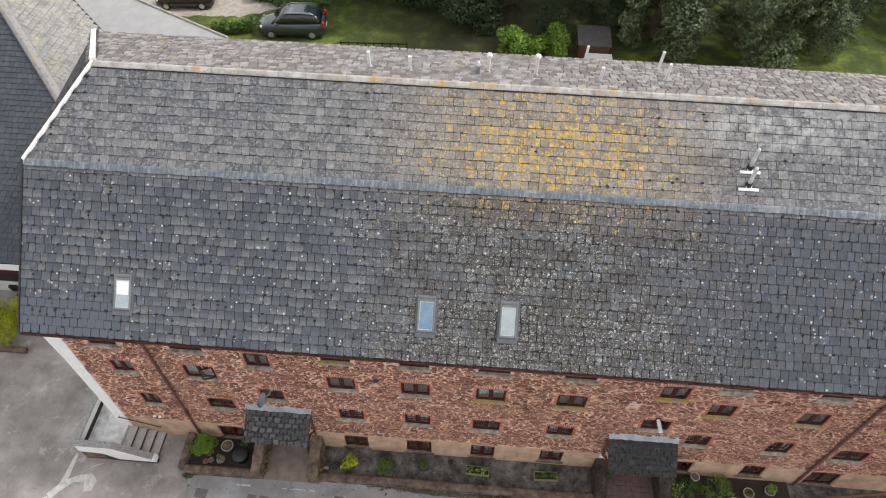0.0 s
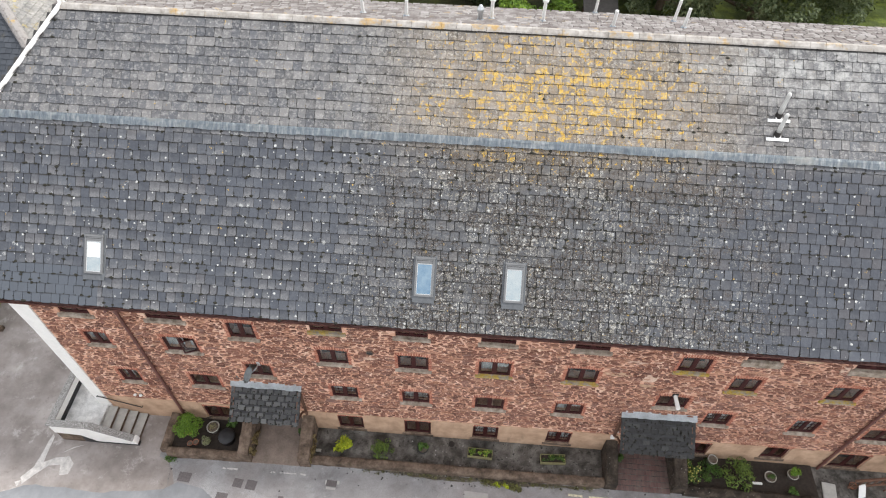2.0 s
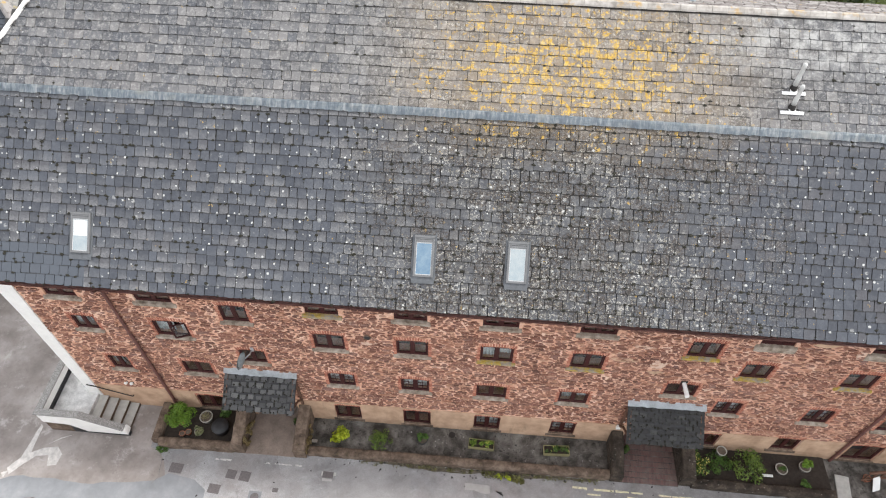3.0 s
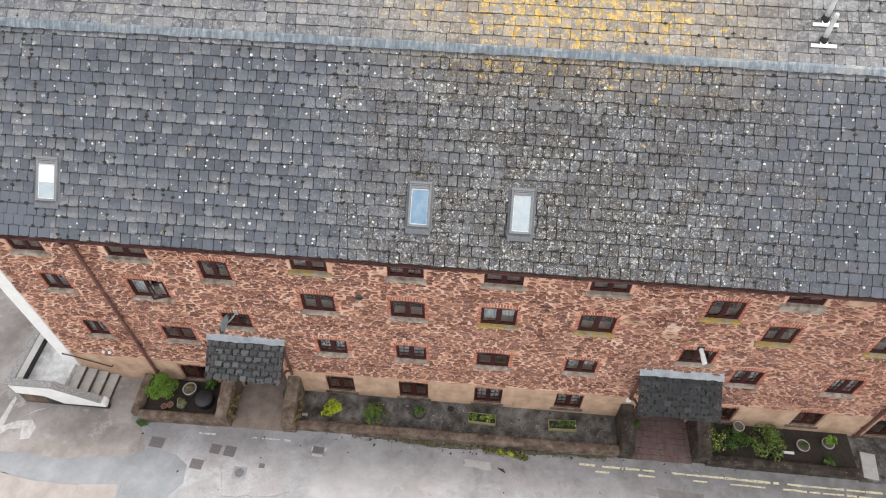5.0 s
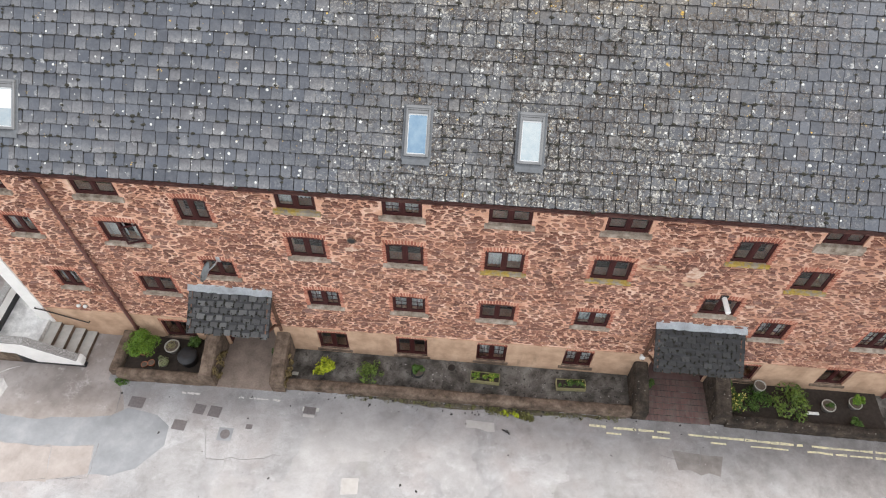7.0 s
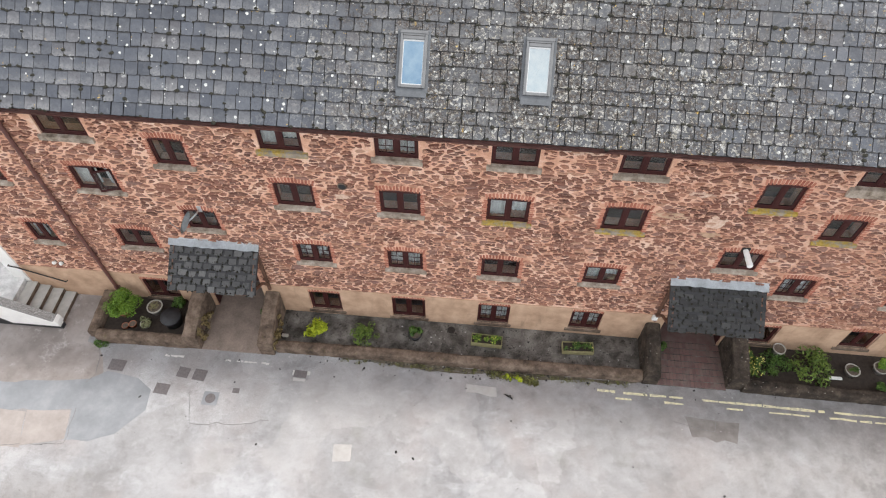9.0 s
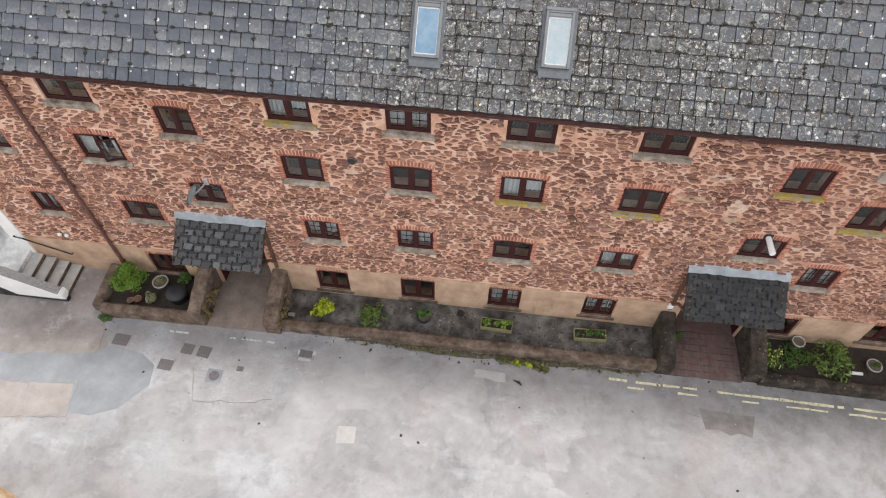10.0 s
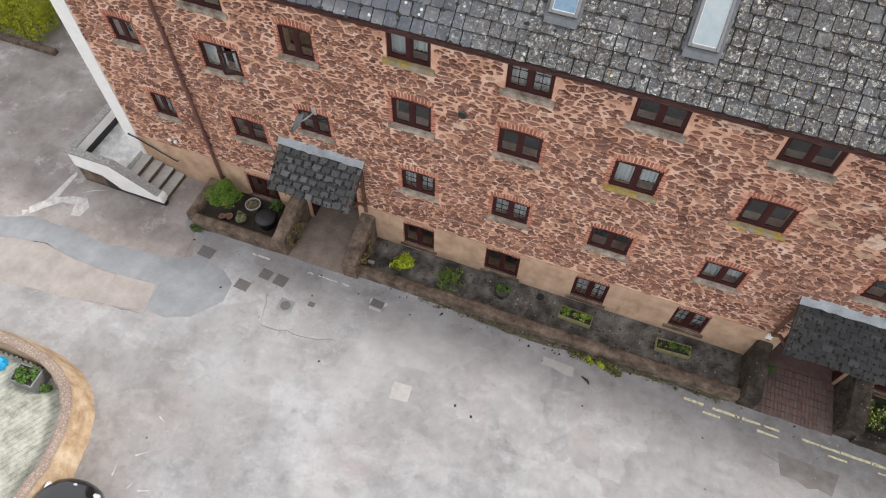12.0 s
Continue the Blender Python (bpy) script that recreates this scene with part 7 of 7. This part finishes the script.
# ---- cars ----
def loft(stations, bm=None):
    """A closed hull through cross-sections (x, half width, low z, high z, shoulder), rounded at the corners."""
    bm = bm or bmesh.new()
    rings = []
    for x, hw, z0, z1, sh in stations:
        zs = z0 + (z1 - z0) * 0.55
        half = [(hw * 0.86, z0), (hw * 0.98, z0 + 0.12 * (z1 - z0)), (hw, zs), (hw * sh, z0 + 0.86 * (z1 - z0)), (hw * sh * 0.86, z0 + 0.97 * (z1 - z0)), (hw * sh * 0.45, z1)]
        ring = [(y, z) for y, z in half] + [(-y, z) for y, z in half[::-1]]
        rings.append([bm.verts.new((x, y, z)) for y, z in ring])
    n = len(rings[0])
    for a, b in zip(rings, rings[1:]):
        for i in range(n):
            bm.faces.new((a[i], b[i], b[(i + 1) % n], a[(i + 1) % n]))
    bm.faces.new(rings[0])
    bm.faces.new(rings[-1][::-1])
    return bm


def car(x, y, rz, paint, label, tall=1.0):
    c = thing("car", x, y, 0, label, "car", rz=rz)
    k = tall
    part("body", loft([(-2.28, 0.70, 0.40, 0.78, 0.95), (-2.2, 0.82, 0.28, 0.98 * k, 0.95), (-1.9, 0.90, 0.24, 1.06 * k, 0.94), (-0.9, 0.92, 0.22, 1.04 * k, 0.93), (0.6, 0.92, 0.22, 1.0 * k, 0.93),
                       (1.3, 0.91, 0.24, 0.98 * k, 0.9), (1.75, 0.87, 0.26, 0.90 * k, 0.9), (2.02, 0.77, 0.28, 0.82 * k, 0.88), (2.20, 0.60, 0.32, 0.73 * k, 0.86), (2.30, 0.38, 0.38, 0.66, 0.84), (2.34, 0.16, 0.44, 0.60, 0.84)]), paint, c, "", True)
    part("glasshouse", loft([(-2.05, 0.74, 0.95 * k, 1.10 * k, 0.9), (-1.75, 0.80, 0.95 * k, 1.52 * k, 0.84), (-0.6, 0.83, 0.95 * k, 1.60 * k, 0.82), (0.35, 0.82, 0.95 * k, 1.56 * k, 0.82), (1.25, 0.74, 0.93 * k, 1.02 * k, 0.9)]), M_CARGLASS, c, "dark tinted windows", True)
    part("roof_panel", loft([(-1.72, 0.60, 1.50 * k, 1.545 * k, 0.95), (-0.6, 0.66, 1.56 * k, 1.635 * k, 0.95), (0.30, 0.63, 1.53 * k, 1.59 * k, 0.95)]), paint, c, "", True)
    for s in (-1, 1):
        part("roof_rail", tube([(-1.6, s * 0.62, 1.56 * k), (-1.4, s * 0.62, 1.66 * k), (0.1, s * 0.62, 1.66 * k), (0.3, s * 0.62, 1.58 * k)], 0.02, 8), M_STEEL, c)
        part("tail_lamp", box(-2.275, -2.12, s * 0.74 - 0.09, s * 0.74 + 0.09, 0.78 * k, 1.16 * k, 0.03), M_RED_LAMP, c, "red tail lamp")
        part("headlamp", box(1.82, 2.10, s * 0.64 - 0.09, s * 0.64 + 0.09, 0.62 * k, 0.79 * k, 0.04), M_CLEAR_LAMP, c, "clear headlamp")
        part("mirror", box(0.85, 1.0, s * 0.98 - 0.09, s * 0.98 + 0.09, 0.98 * k, 1.12 * k, 0.04, seg=2), paint, c)
        for wx in (-1.38, 1.38):
            w = part("wheel", lathe([(0.20, -0.10), (0.33, -0.11), (0.35, -0.06), (0.35, 0.06), (0.33, 0.11), (0.20, 0.10)], 22), M_RUBBER, c)
            w.matrix_local = Matrix.Translation((wx, s * 0.82, 0.35)) @ Matrix.Rotation(radians(90), 4, "X")
            part("rim", lathe([(0.05, -0.112), (0.21, -0.10), (0.21, 0.10), (0.05, 0.112)], 14), M_STEEL, w)
    part("badge", lathe([(0.055, 0.0), (0.055, 0.012), (0.02, 0.018)], 14), M_STEEL, c).location = (2.16, 0, 0.735 * k)
    part("number_plate_blank", box(-2.30, -2.285, -0.26, 0.26, 0.62, 0.73, 0.004), M_WHITE_PVC, c)
    return c


car(-15.9, 31.9, 184, M_CAR_TEAL, "dark teal estate car parked on the grass", 1.1).scale = (1.1, 1.1, 1.1)
car(-25.1, 34.9, 186, M_CAR_BLACK, "black car parked on the drive", 1.0)
car(-10.95, -12.20, 97, M_CAR_BLACK, "black car parked beside the curved wall", 1.0)

# ---- gardens behind the mill ----
lawn = tagged(part("lawn", sheet([(-60, 21), (80, 21), (80, 90), (-60, 90)], 0.004, 0.01), M_GRASS), "rough mown lawn behind the mill", "lawn", "", "structure")
tagged(part("drive", sheet(ragged([(-60, 33.0), (-26, 33.2), (-20.5, 33.5), (-16.5, 35.6), (-16.5, 38.5), (-22, 37.2), (-60, 36.5)], 0.15, 3), 0.018), M_PATH), "pale gravel drive", "path", "", "structure")


def tree(x, y, h, r, material, label, seed, count=7000, size=0.22, category="tree", low=0.25, droop=0.0):
    t = thing("tree", x, y, 0, label, category)
    rng = random.Random(seed)
    bm = tube([(0, 0, -0.1), (rng.uniform(-.2, .2), rng.uniform(-.2, .2), h * 0.35), (rng.uniform(-.5, .5), rng.uniform(-.5, .5), h * 0.75)], [0.07 * r, 0.05 * r, 0.015 * r], 9)
    clumps = []
    for i in range(34):
        a = rng.uniform(0, 2 * math.pi)
        z = h * rng.uniform(low, 0.97)
        f = (z / h - low) / (1 - low)
        q = r * math.sqrt(rng.random()) * math.sqrt(max(0.05, 1 - (2 * f - 0.8) ** 2 * 0.55))
        cx, cy = q * math.cos(a), q * math.sin(a)
        clumps.append((cx, cy, z, r * rng.uniform(0.16, 0.34)))
        if droop:
            clumps.append((cx * 1.1, cy * 1.1, z - r * 0.3, r * 0.16))
            clumps.append((cx * 1.16, cy * 1.16, z - r * 0.52, r * 0.10))
        if i % 3 == 0:
            tube([(0, 0, z * 0.45), (cx * 0.5, cy * 0.5, z * 0.75), (cx, cy, z)], [0.03 * r, 0.018 * r, 0.006 * r], 6, bm)
    part("trunk", bm, M_BARK, t)
    vs, fs = leaves(clumps, count, size, seed, 0.7)
    raw("crown", vs, fs, material, t)
    return t


WIL, DRK = "tall grey-green willow-like tree behind the mill", "dark leafy tree behind the lawn"
tree(17.4, 32.8, 10.0, 5.2, M_LEAF_WILLOW, WIL, 51, 32000, 0.135, low=0.05, droop=1)
tree(11.0, 34.0, 10.0, 4.8, M_LEAF_WILLOW, WIL, 52, 28000, 0.135, low=0.05, droop=1)
tree(24.0, 37.0, 9.0, 5.0, M_LEAF_WILLOW, WIL, 53, 26000, 0.135, low=0.05, droop=1)
tree(15.5, 41.0, 13.0, 5.4, M_LEAF_DARK, DRK, 54, 28000, 0.135, low=0.08)
tree(1.0, 37.2, 9.5, 5.4, M_LEAF_DARK, DRK, 55, 30000, 0.135, low=0.08)
tree(-4.5, 37.0, 9.5, 5.2, M_LEAF_DARK, DRK, 56, 28000, 0.135, low=0.08)
tree(-9.8, 38.4, 9.5, 4.8, M_LEAF_DARK, DRK, 57, 24000, 0.135, low=0.08)
tree(6.6, 37.6, 10.5, 5.2, M_LEAF_DARK, DRK, 58, 28000, 0.135, low=0.08)
tree(31.0, 43.0, 9.0, 4.5, M_LEAF_DARK, DRK, 59, 24000, 0.135, low=0.08)
tree(34.0, 37.5, 6.5, 3.5, M_LEAF_WILLOW, WIL, 60, 14000, 0.135, low=0.1)
plant("garden_shrub", 1.6, 30.4, 0, [(random.Random(i).uniform(-2.4, 2.4), random.Random(i + 50).uniform(-1.1, 1.1), random.Random(i + 90).uniform(0.5, 1.9), random.Random(i + 7).uniform(0.4, 0.75)) for i in range(26)],
      6500, 0.13, M_LEAF_SHRUB, "broad bright green garden shrub", "shrub", 61, 12)
for i, (x, y, w, h) in enumerate(((-19.5, 31.6, 2.6, 1.1), (-15.0, 35.6, 3.4, 1.4), (-10.5, 37.0, 3.0, 1.2), (-18.5, 36.5, 2.2, 1.0))):
    plant("garden_hedge", x, y, 0, [(random.Random(i * 31 + j).uniform(-w, w), random.Random(i * 17 + j).uniform(-.6, .6), random.Random(i + 3 * j).uniform(.2, .8) * h, .42) for j in range(18)],
          3600, 0.11, M_LEAF_MID, "untrimmed mid-green hedge along the lawn", "hedge", 62 + i, 8)
shed = thing("garden_shed", 6.4, 31.6, 0, "small dark felt-roofed garden shed", "shed")
part("shed_wall", box(-1.1, 1.1, -1.0, 1.0, 0, 1.1, 0.02), M_WOOD, shed)
bm = bmesh.new()
for vx in (-1.2, 1.2):
    for vy, vz in ((-1.1, 1.08), (1.1, 1.35), (1.1, 1.42), (-1.1, 1.15)):
        bm.verts.new((vx, vy, vz))
bmesh.ops.convex_hull(bm, input=bm.verts[:])
part("shed_roof", bm, simple("grey_roof_felt", (0.10, 0.095, 0.09), 0.9, 0, 0.3, 3, 0.4), shed)
tank = thing("garden_table", 6.7, 29.6, 0, "white garden table beside the shed", "table")
part("table_top", box(-0.95, 0.95, -0.6, 0.6, 0.70, 0.75, 0.02), M_WHITE_PVC, tank)
for sx in (-1, 1):
    for sy in (-1, 1):
        part("leg", box(sx * 0.8 - 0.03, sx * 0.8 + 0.03, sy * 0.45 - 0.03, sy * 0.45 + 0.03, 0, 0.699), M_WHITE_PVC, tank)
fence = thing("garden_fence", -9.5, 29.8, 0, "low dark timber fence on the lawn", "fence", rz=3)
for i in range(9):
    part("post", box(-2.4 + i * 0.6 - 0.04, -2.4 + i * 0.6 + 0.04, -0.04, 0.04, 0, 0.95, 0.006), M_DARK_IRON, fence)
for z in (0.4, 0.8):
    part("rail", box(-2.44, 2.44, -0.065, -0.041, z, z + 0.09, 0.004), M_DARK_IRON, fence)

_n = Nodes("house_slate", 0.7, 0.0, 0.4)
_c = _n.ramp(_n.island(), (0.0, (0.075, 0.078, 0.084)), (0.6, (0.11, 0.113, 0.117)), (1.0, (0.17, 0.17, 0.168)))
_pale = _n.maths("MULTIPLY", _n.ramp(_n.noise(1.6, 6, 0.75), (0.30, 0.25), (0.56, 1.0)), _n.hump("Y", 20.0, 8.0))
_c = _n.mix(_pale, _c, _n.ramp(_n.noise(8, 5, 0.7), (0.3, (0.22, 0.21, 0.19)), (0.7, (0.42, 0.405, 0.375))))
_c = _n.mix(_n.maths("MULTIPLY", _n.ramp(_n.noise(1.9, 6, 0.75), (0.58, 0.0), (0.66, 0.85)), _n.hump("Y", 18.0, 6.0)), _c, (0.46, 0.36, 0.10))
_n.colour(_c).bump(_n.noise(20, 5), 0.5, 0.01)
M_SLATE_HOUSE = _n.m
_n = Nodes("dark_house_slate", 0.6, 0.0, 0.45)
_c = _n.ramp(_n.island(), (0.0, (0.036, 0.042, 0.052)), (1.0, (0.055, 0.062, 0.074)))
_c = _n.mix(_n.ramp(_n.noise(1.2, 5, 0.75), (0.58, 0.0), (0.72, 0.5)), _c, (0.10, 0.085, 0.055))
_n.colour(_c).bump(_n.noise(20, 5), 0.4, 0.008)
M_SLATE_HOUSE_DARK = _n.m

# ---- neighbouring house with hipped slate roof, and the flat-roofed block ----
house = thing("neighbour_house", -27.0, 15.0, 0, "white rendered house with a large hipped slate roof", "house")
def at_house(pts):
    return [(x + 27.0, y - 15.0, z) for x, y, z in pts]
def solid(corners, material, name, label=""):
    bm = bmesh.new()
    for p in at_house(corners):
        bm.verts.new(p)
    bmesh.ops.convex_hull(bm, input=bm.verts[:])
    return part(name, bm, material, house, label)
solid([(x, y, z) for x in (-40.0, -16.55) for y in (7.0, 15.2) for z in (-0.2, 3.05)], M_WHITE, "wall", "white rendered wall")
hipA, hipB = (-16.45, 7.15, 3.50), (-27.3, 18.98, 9.47)
solid([hipA, (-16.45, 6.48, 3.15), (-41, 6.48, 3.15), hipB, (-41, 18.98, 9.44), (-27.3, 23.3, 9.44), (-16.45, 15.3, 3.48), (-41, 23.3, 9.4), (-41, 23.3, 3.15)], M_BLACK, "roof_body")
verts_h, faces_h = [], []
def house_slates(p0, p1, up_to, gauge, seed, inset):
    """Slates on one face of the hipped roof; inset(s) shortens each course at its ends."""
    rng = random.Random(seed)
    p0, p1 = Vector(p0), Vector(p1)
    across = (p1 - p0).normalized()
    up = Vector(up_to) - p0
    up -= across * up.dot(across)
    ln = up.length
    up.normalize()
    out = across.cross(up)
    if out.z < 0:
        out = -out
    for k in range(int(ln / gauge)):
        s = k * gauge
        a, b = inset(s / ln, (p1 - p0).length)
        x = a - (0.15 if k % 2 else 0)
        while x < b:
            w = rng.choice((0.26, 0.30, 0.33))
            lo, hi = max(x, a), min(x + w, b)
            x += w
            if hi - lo < 0.05:
                continue
            vs, fs = slate_shape(rng, hi - lo - 0.012, gauge * 1.3, rng.uniform(.014, .024), 0)
            o = len(verts_h)
            base = p0 + across * ((lo + hi) / 2) + up * s + out * 0.012
            verts_h.extend([tuple(base + across * q[0] + up * q[1] + out * q[2] + Vector((27.0, -15.0, 0))) for q in vs])
            faces_h.extend([tuple(o + j for j in f) for f in fs])
house_slates((-35, 6.48, 3.16), (-16.5, 6.48, 3.16), (-27.3, 18.98, 9.48), 0.30, 71, lambda f, n: (0.0, n - 11.0 * f))
tagged(raw("roof_covering", verts_h, faces_h, M_SLATE_HOUSE_DARK, house, "dark blue-grey slates"), kind="stuff")
verts_h, faces_h = [], []
house_slates((-16.5, 7.1, 3.53), (-16.5, 25.0, 3.53), (-27.3, 18.98, 9.48), 0.30, 72, lambda f, n: (11.9 * f, 8.2 + 8.0 * f))
tagged(raw("roof_covering", verts_h, faces_h, M_SLATE_HOUSE, house, "pale lichened slates"), kind="stuff")
part("hip_tiles", tube(at_house([hipA, hipB]), 0.26, 10), M_SLATE_BACK, house, "pale hip tiles")
part("fascia", box(-14.0, 10.4, -8.60, -8.56, 2.72, 3.14), M_WHITE_PVC, house)
M_RED_PAINT = simple("dark_red_paint", (0.085, 0.016, 0.014), 0.5, 0, 0.3, 4, 0.1)
# no recess here: a black panel paints the shade inside the opening
part("opening", box(-0.2, 4.05, -8.05, -7.998, 0.95, 2.72, 0.01), M_BLACK, house, "black panel in place of the shade inside an opening")
for z in (1.72, 2.20):
    part("red_panel", box(0.0, 3.95, -8.10, -8.052, z, z + 0.40, 0.01), M_RED_PAINT, house, "dark red painted panel")
part("white_band", box(-2.0, 4.2, -8.12, -8.06, 0.72, 0.94, 0.01), M_WHITE_PVC, house)
hole = part("round_recess", lathe([(0.34, 0.0), (0.34, 0.03), (0.28, 0.035), (0.05, 0.02)], 20), M_DARK_IRON, house, "dark round recess in the white wall")
hole.matrix_local = Matrix.Translation((1.95, -8.0, 0.26)) @ Matrix.Rotation(radians(90), 4, "X")
block = thing("flat_roofed_block", -25.0, 24.0, 0, "low block with a plain grey sheet roof", "building")
bm = bmesh.new()
top = [(-17.9, 24.55), (-24.4, 27.95), (-33, 32.4), (-36, 28.0), (-30, 20.5), (-23, 19.5), (-17.6, 19.5)]
a = [bm.verts.new((x + 25, y - 24, 4.0)) for x, y in top]
b = [bm.verts.new((x + 25, y - 24, 4.12)) for x, y in top]
bm.faces.new(a)
bm.faces.new(b[::-1])
for i in range(len(top)):
    bm.faces.new((a[i], a[(i + 1) % 7], b[(i + 1) % 7], b[i]))
part("sheet_roof", bm, simple("grey_sheet_roofing", (0.33, 0.325, 0.32), 0.7, 0, 0.15, 1.2, 0.2), block)
bm = bmesh.new()
low = [bm.verts.new(((x + 25) * 0.96, (y - 24) * 0.96, -0.1)) for x, y in top]
hi = [bm.verts.new(((x + 25) * 0.96, (y - 24) * 0.96, 3.998)) for x, y in top]
bm.faces.new(low)
bm.faces.new(hi[::-1])
for i in range(len(top)):
    bm.faces.new((low[i], low[(i + 1) % 7], hi[(i + 1) % 7], hi[i]))
part("wall", bm, M_RENDER, block)
part("roof_edge", tube([(7.1, 0.55, 4.16), (0.6, 3.95, 4.16), (-8, 8.4, 4.16)], 0.09, 6), M_RIDGE, block)

# clipped golden hedge on a low wall beside the gable
gh = thing("golden_hedge", -24.3, 4.6, 0, "clipped yellow-green hedge on a low stone wall", "hedge")
part("hedge_wall", box(-3.4, 1.5, -1.20, -0.95, -0.05, 0.22, 0.03), M_LOWWALL, gh)
rng = random.Random(81)
vs, fs = leaves([(rng.uniform(-3.2, 0.75), rng.uniform(-0.62, 0.95), 0.25 + 1.25 * rng.random() ** 0.8, 0.42) for _ in range(60)] + [(-3.2 + 0.3 * i, -0.62, 0.34 + 0.5 * (i % 2), 0.40) for i in range(14)], 26000, 0.040, 82)
raw("hedge_foliage", vs, fs, M_LEAF_GOLD, gh)

floor_slab("porch_floor_a", *PORCHES[0], 0.034, M_PORCHCON, "brown trodden concrete porch floor")
porch_floor("porch_floor_b", *PORCHES[1], "red brick paver porch floor")
floor_slab("lobby_floor_a", *LOBBIES[0], 0.033, M_PORCHCON, "brown concrete floor of the recessed lobby")
floor_slab("lobby_floor_b", *LOBBIES[1], 0.040, M_PAVER, "red-brown floor of the recessed lobby")


# ---- single pieces of the wall and the roof where the camera comes nearest ----
for vs, fs in near_stones:
    raw("stone", vs, fs, M_STONE_ONE, front_wall)
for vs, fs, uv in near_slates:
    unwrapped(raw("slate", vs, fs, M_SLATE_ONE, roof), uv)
